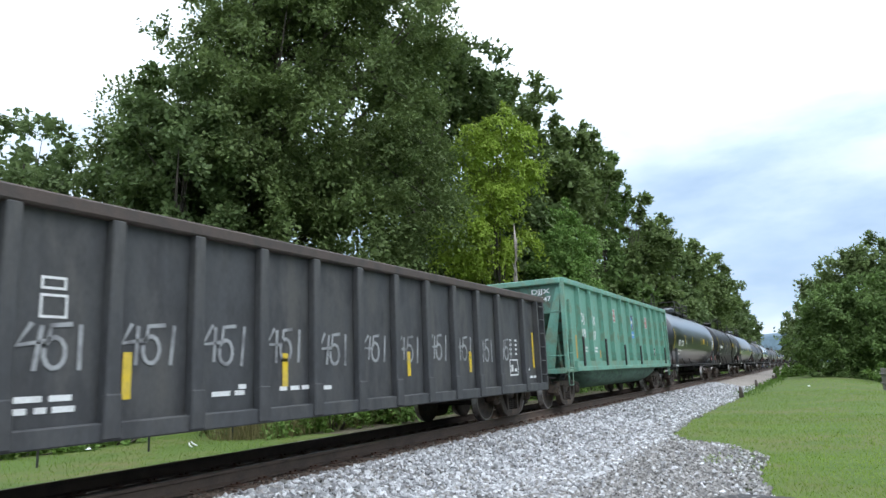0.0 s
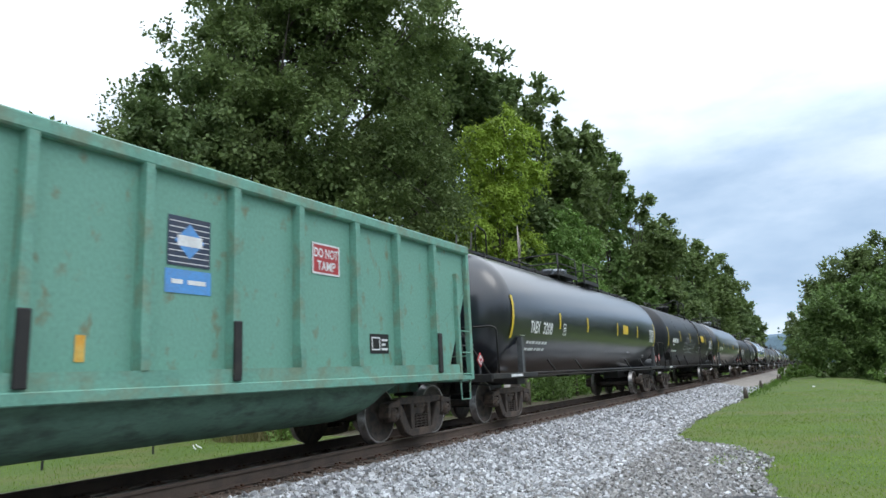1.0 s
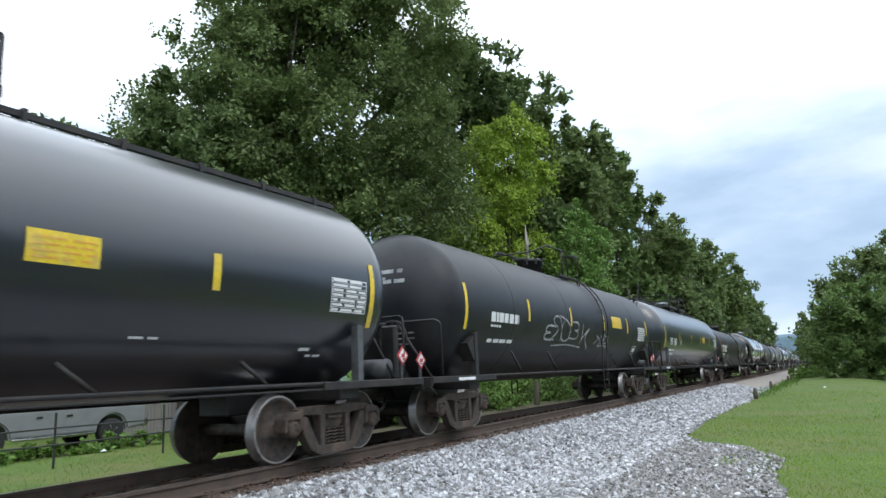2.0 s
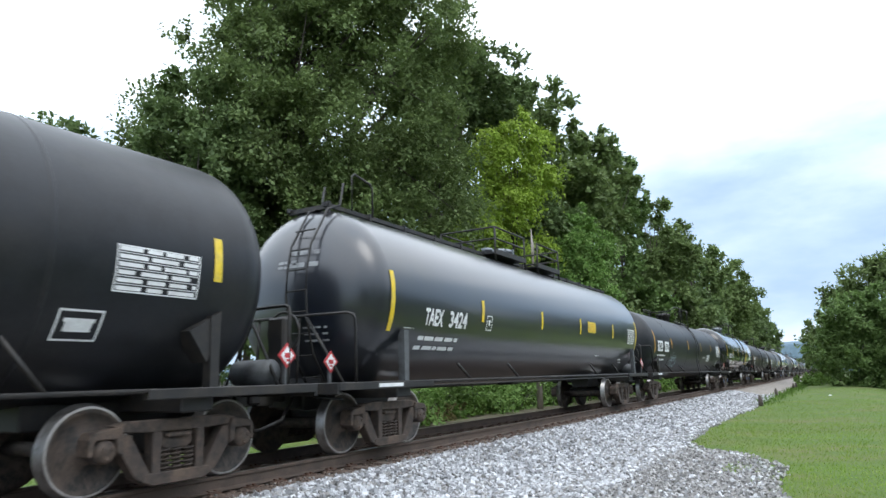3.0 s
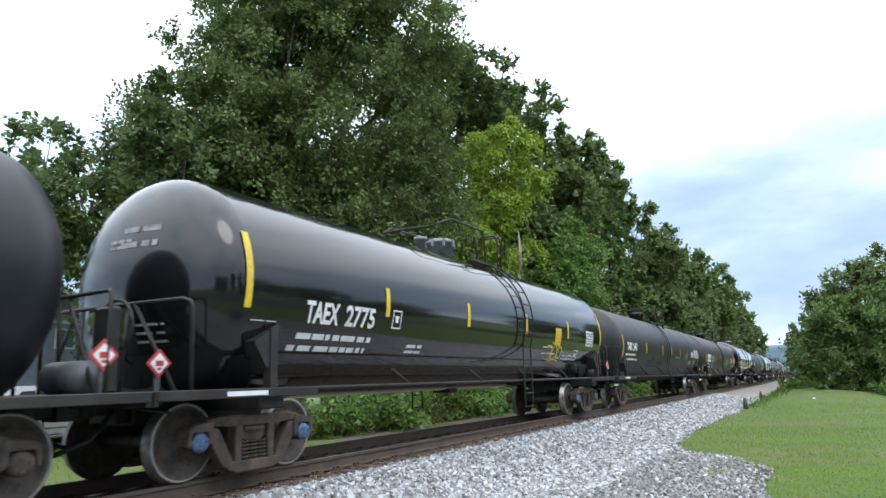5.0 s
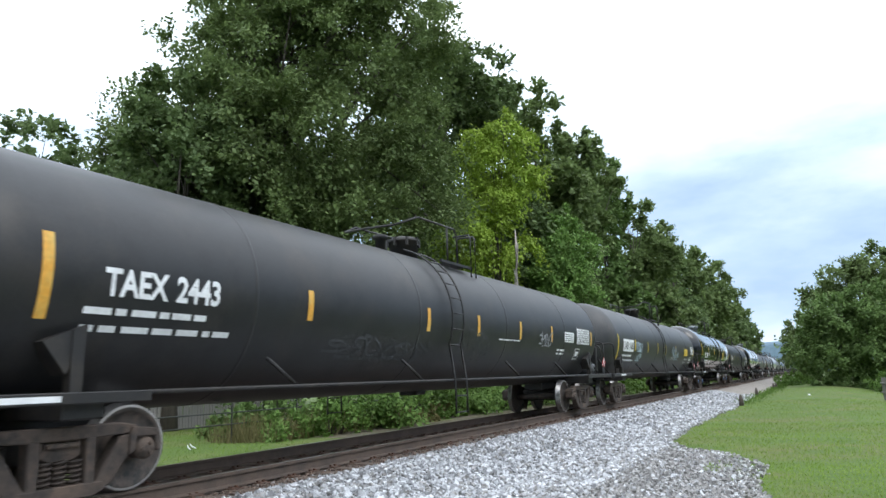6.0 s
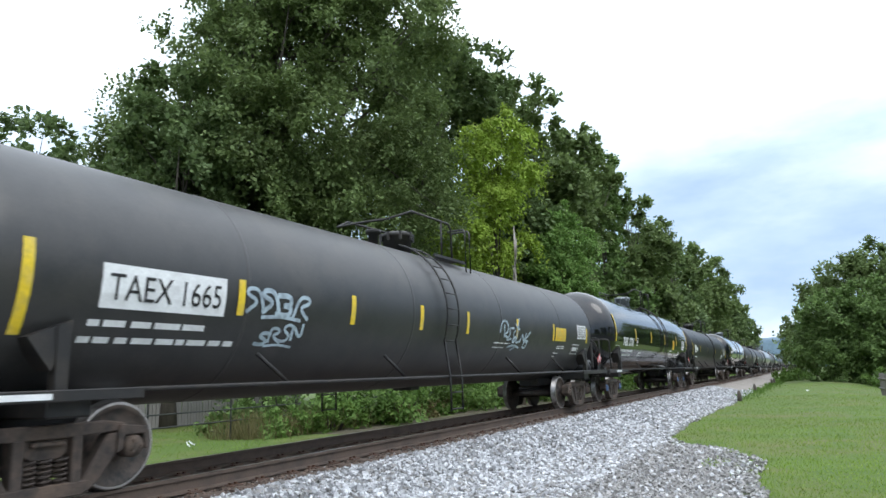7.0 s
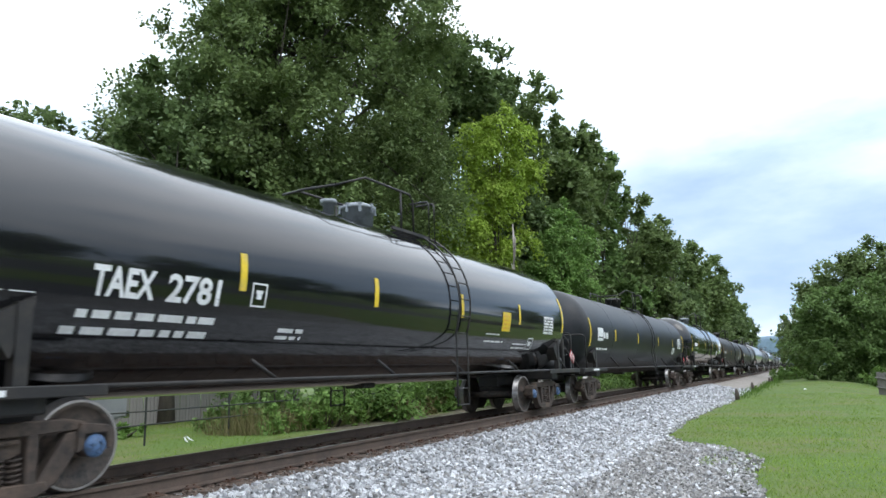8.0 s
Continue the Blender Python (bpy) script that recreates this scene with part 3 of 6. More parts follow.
def build_woods():
    masses = ((4.0, 0.0, 12.2, 2.8), (2.3, 0.6, 16.3, 2.8), (0.6, 0.0, 20.2, 3.2), (-0.6, 1.6, 16.6, 3.8), (-3.6, 1.2, 13.2, 3.8), (0.8, 2.8, 11.6, 3.6),
              (-2.6, 0.6, 21.4, 3.8), (-5.6, 0.0, 17.6, 3.6), (-0.6, 0.0, 24.4, 3.2), (-3.4, 0.0, 25.2, 3.2), (-6.0, 0.6, 10.6, 3.4), (-1.2, 3.0, 7.4, 2.6), (4.4, 1.6, 8.0, 2.8),
              (-5.6, -0.4, 20.4, 3.0), (1.8, 1.2, 6.6, 2.8), (-3.6, 1.8, 7.6, 3.0), (-0.4, -1.0, 9.4, 3.4), (5.4, 0.4, 9.6, 2.6))
    left, near = Vector((-0.69, 0.724)), Vector((-0.724, -0.69))
    tree("oak_tree", "huge spreading oak with dense dark green leaves behind the track", 22.6, 21.5, 27.8, 9.0, 2.8, 225000, 0.19, OAK, 11, 0.45, 700, clump_r=(0.08, 0.17),
         lobes=[(*(left * a + near * b), z, r) for a, b, z, r in masses])
    tree("oak_tree", "dark green broadleaf tree beside the huge oak", 16.9, 20.8, 13.4, 4.8, 2.0, 52000, 0.21, DARK_OAK, 12, 0.3, 200, clump_r=(0.09, 0.18))
    tree("oak_tree", "slight green broadleaf tree before the house", 14.4, 26.6, 12.2, 3.2, 4.6, 16000, 0.19, DARK_OAK, 16, 0.16, 120, clump_r=(0.09, 0.2))
    tree("oak_tree", "tall dark oak standing behind the huge oak", 35.8, 22.0, 26.2, 7.2, 4.0, 54000, 0.28, DARK_OAK, 13, 0.4, 280, clump_r=(0.08, 0.17))
    tree("broadleaf_tree", "slender yellow-green tree with drooping sprays of leaves", 33.6, 14.9, 17.2, 3.2, 5.0, 34000, 0.18, LOCUST, 14, 0.14, 150, droop=0.75, clump_r=(0.16, 0.34),
         lobes=((0.4, -0.5, 15.4, 1.3), (-0.9, 0.6, 14.2, 1.2), (0.7, -0.9, 12.6, 1.5), (-0.5, 0.4, 11.6, 1.6), (-1.3, 1.2, 9.6, 1.4), (0.2, -0.2, 8.8, 1.2), (-1.6, 1.6, 7.4, 1.1)))
    tree("broadleaf_tree", "light green young tree at the edge of the woods", 41.5, 13.9, 13.0, 3.4, 3.5, 28000, 0.20, LIGHT_LEAF, 15, 0.14, 150, droop=0.5, clump_r=(0.14, 0.30))
    # lighter leaf colours at x 61 to 83 stand in for haze light
    spots = ((42, 19.8, 25.8, 6.6, DARK_OAK, 38000), (51, 18.9, 25.6, 6.0, OAK, 30000), (61, 18.9, 25.4, 5.8, OAK, 26000), (71, 19.0, 25.2, 5.2, MAPLE, 24000),
             (83, 19.0, 23.8, 5.4, OAK, 20000), (97, 19.2, 22.8, 5.8, OAK, 18000), (114, 19.5, 22.4, 6.2, DARK_OAK, 16000), (132, 20, 24.5, 6.4, OAK, 14000),
             (153, 20.5, 27.5, 8.0, OAK, 13000), (176, 21.5, 28, 7.8, OAK, 11000), (200, 22, 27, 8, DARK_OAK, 10000), (230, 23, 24, 7.5, OAK, 9000), (264, 24, 19.5, 7, DARK_OAK, 7000), (300, 25, 15, 7, OAK, 6000))
    for i, (x, y, h, r, mat, n) in enumerate(spots):
        tree("forest_tree", "dense green broadleaf tree in the row along the railway", x, y, h, r, 2.0, n, 0.27 + 0.0028 * x, mat, 30 + i, 0.3, 210, group="trees of the woods along the track", clump_r=(0.10, 0.2))
    for i, (x, y, h, r) in enumerate(((29, 37, 18, 6.5), (24.5, 44, 20.0, 5.0), (20, 45, 17.5, 4.6), (14.5, 45, 17.0, 4.6), (10, 46, 16, 4.6), (36, 38, 18, 8), (52, 32, 19, 8), (74, 32, 18, 8))):
        tree("forest_tree", "broadleaf tree standing further back behind the house lot", x, y, h, r, 1.5, 6500, 0.46, DARK_OAK if i % 2 else OAK, 60 + i, 0.3, 130, group="trees further back", clump_r=(0.09, 0.2))
    # the wooded side of the road behind the camera, mirrored in the glossy tanks
    for i, (x, y, h) in enumerate(((-14, -24, 9), (-4, -27, 11), (7, -25, 9.5), (18, -28, 11), (30, -26, 10), (43, -27, 11), (56, -25, 10), (-26, -26, 10))):
        tree("roadside_tree", "broadleaf tree in the row across the road", x, y, h, 6.2, 0.4, 3200, 0.75, DARK_OAK, 400 + i, 0.3, 90, group="trees across the road", clump_r=(0.12, 0.25))
    rnd = random.Random(8)
    x = 15.8
    i = 0
    while x < 150:
        tall = rnd.uniform(2.2, 4.6) if x > 19 else rnd.uniform(1.3, 2.0)
        y = TRACK_Y + BEND * bow(x) + rnd.uniform(6.2, 8.2)
        bush("bush", "leafy green bush in the undergrowth along the track", x, y, rnd.uniform(1.4, 2.2), 1.2, tall, 2600 if x < 50 else 700, 0.16 if x < 50 else 0.34, rnd.choice((MAPLE, WEEDS, WEEDS, LIGHT_LEAF)), 100 + i)
        x += rnd.uniform(1.5, 2.4) if x < 60 else rnd.uniform(3, 5)
        i += 1
    for i, (x, dy, r, h) in enumerate(((15.3, 6.6, 0.9, 0.9), (17.2, 6.2, 1.0, 1.1), (18.8, 6.7, 1.0, 1.2), (20.4, 6.1, 1.1, 0.9), (22.6, 6.6, 1.1, 1.3), (25.2, 6.3, 1.2, 1.0), (27.6, 6.8, 1.2, 1.3), (30.5, 6.5, 1.4, 1.2), (7.4, 9.4, 1.2, 0.5), (9.6, 9.7, 1.1, 0.45), (11.9, 9.6, 1.0, 0.5))):
        bush("weed_clump", "leafy knee-high weeds on the bank beyond the track", x, TRACK_Y + dy, r, 0.5, h, 2600, 0.12, WEEDS if i % 2 else LIGHT_LEAF, 500 + i, "weeds", "weeds on the bank")
    snag = thing("dead_tree", "thin bleached dead trunk among the green trees", "tree", m=pose(31.2, 12.9, ground_z(31.2, 12.9)))
    bm = bmesh.new()
    tube(bm, [(0, 0, 0), (0.05, 0, 3), (-0.05, 0.05, 6), (0.12, 0, 8.1), (0.2, 0.05, 9.0)], [0.16, 0.14, 0.12, 0.07, 0.02], 8)
    tube(bm, [(0.05, 0, 7.0), (0.5, 0.1, 7.8), (0.62, 0.1, 8.4)], [0.05, 0.03, 0.012], 6)
    tube(bm, [(-0.05, 0, 6.2), (-0.4, 0, 6.9)], [0.04, 0.012], 6)
    part("trunk", bm, SNAG, snag)
    # the trees on the grass side
    tree("maple_tree", "round-crowned green tree at the end of the grass", 66, -2.9, 9.0, 5.0, 0.6, 46000, 0.24, MAPLE, 80, 0.25, 380, clump_r=(0.10, 0.20),
         lobes=((0, 0, 4.6, 3.3), (-0.5, 3.0, 3.4, 2.1), (-0.5, -3.0, 3.9, 2.3), (-1.2, 1.6, 5.6, 2.2), (-1.0, -1.4, 6.5, 2.1), (-2.0, 0.2, 2.4, 2.6)))
    tree("maple_tree", "taller green tree behind the round-crowned one", 84, -4.4, 15.2, 6.4, 1.0, 36000, 0.36, OAK, 81, 0.3, 300, clump_r=(0.10, 0.20),
         lobes=((0, 0, 9.4, 4.2), (0, 3.4, 8.4, 2.8), (0, -3.8, 9.6, 3.2), (-1, 1.6, 11.6, 2.6), (-1, -2.0, 12.2, 2.6), (-2, 4.8, 5.2, 2.6), (-2, 0, 5.0, 4.2)))
    tree("maple_tree", "green tree beside the wooden fence", 60, -11.5, 12.0, 5.5, 0.8, 26000, 0.3, OAK, 82, 0.3, 180)
    tree("maple_tree", "green tree among the others by the grass", 96, 0.4, 9.5, 4.6, 0.6, 20000, 0.32, OAK, 83, 0.25, 160)
    for i, (x, y, r, h) in enumerate(((72, 1.9, 1.8, 1.4), (64, -0.4, 2.2, 1.5), (58, -4.0, 2.6, 1.8), (52, -6.5, 2.4, 1.8), (80, 3.2, 1.8, 1.3))):
        bush("bush", "low green bush under the trees by the grass", x, y, r, 1.2, h, 4000, 0.16, MAPLE if i % 2 else WEEDS, 200 + i, group="bushes under the trees")
    for i, (x, y, r, h) in enumerate(((21.5, 13.8, 1.6, 0.7), (24.5, 14.2, 1.8, 0.8), (28.0, 14.6, 1.8, 0.7))):
        bush("dry_brush", "low heap of dry brown brush on the bank beyond the track", x, y, r, 0.6, h, 2600, 0.14, DRY_BLADES, 300 + i, "brush", "dry brush on the bank")


def build_grass():
    rng = np.random.default_rng(21)
    # short blades on the lawn
    P = []
    for x0, x1, n in ((7, 13, 50000), (13, 22, 40000), (22, 36, 24000), (36, 58, 8000)):
        xs = rng.uniform(x0, x1, n)
        ys = rng.uniform(-9, 3.9, n)
        for x, y in zip(xs, ys):
            if y < edge_y(x) + 0.25 * rng.normal() * 0.4 and y > -0.55 * x + 1.2:
                P.append((x, y, ground_z(x, y)))
    for a, r in zip(rng.uniform(0, 6.283, 420), rng.uniform(0, 1, 420) ** 0.6):       # a tuft in the gravel
        x, y = 12.2 + 0.55 * r * math.cos(a), 1.68 + 0.22 * r * math.sin(a)
        P.append((x, y, ground_z(x, y) + 0.01))

    def blades(P, h, lean, width):
        n = len(P)
        P = np.array(P)
        d = rng.normal(size=(n, 3)) * lean + np.array([0, 0, 1])
        d[:, 2] = np.abs(d[:, 2]) + 0.15
        d /= np.linalg.norm(d, axis=1)[:, None]
        hh = (h * rng.uniform(0.5, 1.4, n))[:, None]
        s = rng.normal(size=(n, 3)) * np.array([1, 1, 0])
        s /= np.linalg.norm(s, axis=1)[:, None] + 1e-9
        s *= width * (1 + P[:, :1] * 0.03)
        v = np.stack([P - s, P + s, P + d * hh + s * 0.2 + np.array([0, 0, 0]), P + d * hh - s * 0.2], 1)
        return v.reshape(-1, 3), np.arange(n * 4).reshape(-1, 4)
    v, f = blades(P, 0.045, 1.5, 0.004)
    tagged(part("grass", raw_mesh("grass", v, f, [BLADES]), None, None), "short green grass blades of the mown lawn", "grass", kind="stuff")
    # the far verge and its weeds
    P = [(x, y, ground_z(x, y)) for x, y in zip(rng.uniform(5, 22, 26000), rng.uniform(10.6, 24, 26000)) if x < 15 or y > 14.2]
    v, f = blades(P, 0.05, 2.2, 0.005)
    tagged(part("grass", raw_mesh("grass", v, f, [BLADES]), None, None), "green grass of the verge beyond the track", "grass", kind="stuff")
    P = []
    for x, k in zip(13.6 + rng.gamma(2.4, 0.8, 1500), rng.normal(size=1500)):
        P.append((x, 14.5 + 0.45 * k - 0.12 * (x - 15), ground_z(x, 14.4)))
    v, f = blades(P, 0.62, 0.34, 0.008)
    tagged(part("tall_grass", raw_mesh("tall_grass", v, f, [DRY_BLADES]), None, None), "clump of tall half-dry grass beyond the track", "grass", kind="stuff")
    P = []
    for x in rng.uniform(33, 120, 3000):
        y = edge_y(x) + rng.normal() * 0.35 - 0.2
        P.append((x, y, ground_z(x, y)))
    v, f = blades(P, 0.16, 0.4, 0.008)
    tagged(part("weeds", raw_mesh("weeds", v, f, [WEEDS]), None, None), "taller weeds along the edge of the gravel", "weeds", kind="stuff")


def build_distance():
    xs, rows, faces = [], [], []
    n = 90
    for i in range(n):
        a = -0.9 + 1.8 * i / (n - 1)
        d = 3200
        h = 88 + 26 * math.sin(a * 7 + 0.6) + 16 * math.sin(a * 19) + 9 * math.sin(a * 41 + 1)
        rows += [(d * math.cos(a), d * math.sin(a), -60), (d * math.cos(a), d * math.sin(a), h * 0.75), ((d + 500) * math.cos(a), (d + 500) * math.sin(a), h)]
    for i in range(n - 1):
        for k in (0, 1):
            faces.append((i * 3 + k, (i + 1) * 3 + k, (i + 1) * 3 + k + 1, i * 3 + k + 1))
    me = raw_mesh("backdrop_hills", np.array(rows), np.array(faces), [HILL], None, True)
    tagged(part("backdrop_hills", me, None, None), "hazy blue wooded ridge on the horizon", "hills", kind="structure")


# ---- the train
MESHES = {}
SPINNING = []          # wheelsets, keyed in motions()
TRAIN = []             # (car, place of its middle along the track at the start)


def shared(key, build, mats):
    """One mesh for all alike parts."""
    if key not in MESHES:
        bm = bmesh.new()
        build(bm)
        me = bpy.data.meshes.new(key)
        bm.to_mesh(me)
        bm.free()
        for m in mats:
            me.materials.append(m)
        MESHES[key] = me
    return MESHES[key]


def wheelset_mesh(bm, sides=36):
    R = 0.457
    for s in (-1, 1):
        prof = [(0.676, 0.10), (0.676, 0.36), (0.676, 0.480), (0.690, 0.484), (0.706, 0.476), (0.716, R + 0.004), (0.815, R - 0.006), (0.818, R - 0.012), (0.818, 0.422), (0.816, 0.385),
                (0.800, 0.372), (0.775, 0.30), (0.770, 0.19), (0.800, 0.135), (0.835, 0.12), (0.835, 0.085)]
        mats = [0, 0, 0, 1, 1, 1, 1, 2, 0, 0, 0, 0, 0, 0, 0]
        lathe(bm, [(s * a, r) for a, r in prof], "y", sides, mats=mats)
    lathe(bm, [(-0.70, 0.082), (0.70, 0.082)], "y", 12)
    for s in (-1, 1):
        lathe(bm, [(s * 0.83, 0.075), (s * 0.93, 0.075), (s * 0.935, 0.115), (s * 1.10, 0.115), (s * 1.115, 0.10), (s * 1.135, 0.095), (s * 1.14, 0.0)], "y", 20, mats=[0, 0, 0, 3, 3, 3])
        for k in range(3):
            t = 2 * math.pi * k / 3
            x, z = 0.058 * math.cos(t), 0.058 * math.sin(t)
            box(bm, x - 0.017, x + 0.017, s * 1.13, s * 1.155, z - 0.017, z + 0.017, 0.0, 3)


def side_frame_mesh(bm):
    """Cast side frame of a freight truck, seen from -y: top chord, raked ends over the journals, two windows, spring pocket."""
    y0, y1 = -1.085, -0.93
    slab(bm, [(-0.80, 0.70), (-0.62, 0.735), (0.62, 0.735), (0.80, 0.70), (0.72, 0.625), (0.35, 0.605), (-0.35, 0.605), (-0.72, 0.625)], y0, y1)          # top chord
    for s in (-1, 1):
        slab(bm, [(s * 0.72, 0.735 - 0.04), (s * 1.02, 0.655), (s * 1.065, 0.60), (s * 1.065, 0.42), (s * 1.02, 0.42), (s * 1.00, 0.575), (s * 0.78, 0.575), (s * 0.765, 0.44), (s * 0.69, 0.40), (s * 0.70, 0.62)], y0 - 0.03, y1 + 0.03)   # pedestal over the journal
        slab(bm, [(s * 0.77, 0.50), (s * 0.70, 0.615), (s * 0.60, 0.60), (s * 0.335, 0.17), (s * 0.40, 0.09), (s * 0.52, 0.15)], y0, y1)     # raked strut
        slab(bm, [(s * 0.335, 0.62), (s * 0.225, 0.62), (s * 0.225, 0.12), (s * 0.335, 0.12)], y0 - 0.006, y1)          # column
    slab(bm, [(-0.42, 0.19), (0.42, 0.19), (0.46, 0.11), (0.32, 0.055), (-0.32, 0.055), (-0.46, 0.11)], y0 - 0.01, y1 + 0.02)     # bottom chord
    slab(bm, [(-0.21, 0.605), (0.21, 0.605), (0.21, 0.46), (0.12, 0.41), (-0.12, 0.41), (-0.21, 0.46)], y0 + 0.05, y1)   # bolster end
    slab(bm, [(-0.16, 0.585), (0.16, 0.585), (0.16, 0.54), (-0.16, 0.54)], y0 - 0.01, y0 + 0.06)
    bmesh.ops.bevel(bm, geom=[e for e in bm.edges if len(e.link_faces) == 2 and e.calc_face_angle(0) > 0.6], offset=0.012, segments=1, affect="EDGES")


def spring_mesh(bm):
    pts = [(0.058 * math.cos(i / 6 * 2 * math.pi), 0.045 * math.sin(i / 6 * 2 * math.pi), 0.19 + 0.23 * i / 30) for i in range(31)]
    tube(bm, pts, 0.014, 4)


def bolster_mesh(bm):
    box(bm, -0.17, 0.17, -0.93, 0.93, 0.36, 0.62, 0.03)
    lathe(bm, [(0.62, 0.2), (0.70, 0.2), (0.70, 0.0)], "z", 16)
    for s in (-1, 1):           # brake beams
        tube(bm, [(s * 0.36, -0.72, 0.33), (s * 0.30, 0, 0.36), (s * 0.36, 0.72, 0.33)], 0.035, 6)
        for y in (-0.75, 0.75):
            box(bm, s * 0.40 - 0.03, s * 0.40 + 0.03, y - 0.05, y + 0.05, 0.30, 0.58, 0.01)


def plain_wheelset_mesh(bm):
    wheelset_mesh(bm, 14)


def add_truck(car, x, cap=None, frame_mat=None, far=False):
    truck = new("truck")
    truck.parent = car
    truck.location = (x, 0, 0)
    tagged(truck, "four-wheeled cast steel truck coated in brown brake dust")
    fm = frame_mat or BRAKE_DUST
    part("side_frame", shared("side_frame_" + fm.name, side_frame_mesh, [fm]), None, truck)
    part("side_frame", MESHES["side_frame_" + fm.name], None, truck).rotation_euler = (0, 0, math.pi)
    if not far:
        for dx in (-0.15, 0.0, 0.15):
            for dy in (-1.04, -0.97, 0.97, 1.04):
                part("spring", shared("spring", spring_mesh, [BRAKE_DUST]), None, truck).location = (dx, dy, 0)
    part("bolster", shared("bolster", bolster_mesh, [DARK_STEEL]), None, truck)
    c = cap or BRAKE_DUST
    me = shared("wheelset_%s_%s" % (c.name, far), plain_wheelset_mesh if far else wheelset_mesh, [WHEEL, TREAD, RIM, c])
    for dx in (-0.889, 0.889):
        ws = part("wheelset", me, None, truck, "pair of steel wheels with bright worn rims on an axle")
        ws.location = (dx, 0, 0.457)
        SPINNING.append((ws, dx, car))
    return truck


def coupler_mesh(bm):
    """Knuckle coupler and its yoke, pointing to -x."""
    box(bm, -0.50, 0.25, -0.09, 0.09, 0.80, 0.96, 0.02)
    slab(bm, [(-0.84, 0.76), (-0.50, 0.76), (-0.46, 1.02), (-0.84, 1.02)], -0.16, 0.12)
    box(bm, -0.90, -0.70, 0.08, 0.20, 0.78, 1.0, 0.03)
    box(bm, -0.20, 0.0, -0.24, 0.24, 0.70, 1.04, 0.02)
    tube(bm, [(-0.30, -0.35, 0.86), (-0.6, -0.42, 0.55), (-0.95, -0.30, 0.42), (-1.0, -0.1, 0.45)], 0.03, 6)       # brake hose
    tube(bm, [(-0.25, -1.25, 0.82), (-0.30, -0.3, 0.92), (-0.42, -0.05, 0.98)], 0.018, 5)                       # uncoupling lever


def add_couplers(car, half):
    for s in (-1, 1):
        ob = part("coupler", shared("coupler", coupler_mesh, [DARK_STEEL]), None, car, "rusty knuckle coupler with a brake hose")
        ob.location = (s * (half - 0.84), 0, 0)
        if s > 0:
            ob.rotation_euler = (0, 0, math.pi)


def tank_profile(half, R, knuckle):
    """Half-length, radius; ends are flattened ellipsoids."""
    prof = [(-half + knuckle * (1 - math.cos(t)), R * math.sin(t)) for t in (math.pi / 2 * i / 14 for i in range(15))]
    body = []
    x0, x1 = -half + knuckle, half - knuckle
    n = 6
    for i in range(1, n):
        body.append((x0 + (x1 - x0) * i / n, R))
    return prof + body + [(-a, r) for a, r in reversed(prof)]


class Wrap:
    """Maps flat marks (along, up the shell in metres of arc from the middle height) on to the near side of a tank."""

    def __init__(self, R, zc, lift=0.006):
        self.R, self.zc, self.lift = R, zc, lift

    def at(self, x, a, extra=0.0):
        t = a / self.R
        r = self.R + self.lift + extra
        return (x, -r * math.cos(t), self.zc + r * math.sin(t))


class Flat:
    """The same for a flat side at y."""

    def __init__(self, y, zc):
        self.y, self.zc = y, zc

    def at(self, x, a, extra=0.0):
        return (x, self.y - 0.006 - extra, self.zc + a)


class EndFace:
    """The leading head of a tank: marks lie on a flat tangent plane just before it."""

    def __init__(self, half, R, knuckle, zc):
        self.half, self.R, self.k, self.zc = half, R, knuckle, zc

    def at(self, x, a, extra=0.0):
        y, z = x, a
        rr = min(0.98, math.hypot(y, z) / self.R)
        return (-self.half + self.k * (1 - math.sqrt(1 - rr * rr)) - 0.008 - extra, -y, self.zc + z)


def mark_patch(bm, surf, x0, x1, a0, a1, steps=1, extra=0.0, slant=0.0, mat=0):
    """A thin painted patch that follows its surface."""
    rows = []
    for i in range(steps + 1):
        a = a0 + (a1 - a0) * i / steps
        rows.append([bm.verts.new(surf.at(x0 + slant * (a - a0), a, extra)), bm.verts.new(surf.at(x1 + slant * (a - a0), a, extra))])
    for i in range(steps):
        f = bm.faces.new((rows[i][0], rows[i][1], rows[i + 1][1], rows[i + 1][0]))
        f.material_index = mat


def frame_lines(bm, surf, x0, x1, a0, a1, w=0.02, extra=0.0, mat=0):
    mark_patch(bm, surf, x0, x1, a0, a0 + w, 1, extra, 0, mat)
    mark_patch(bm, surf, x0, x1, a1 - w, a1, 1, extra, 0, mat)
    mark_patch(bm, surf, x0, x0 + w, a0 + w, a1 - w, 4, extra, 0, mat)
    mark_patch(bm, surf, x1 - w, x1, a0 + w, a1 - w, 4, extra, 0, mat)


def text_bar(bm, surf, x0, x1, a, h, rnd, mat=0, extra=0.0):
    """A row of small bars of uneven lengths, for writing too small to read."""
    x = x0
    while x < x1 - 0.03:
        w = min(rnd.uniform(0.10, 0.34), x1 - x)
        mark_patch(bm, surf, x, x + w, a, a + h, 1, extra, 0, mat)
        x += w + rnd.uniform(0.03, 0.07)


GLYPHS = {}


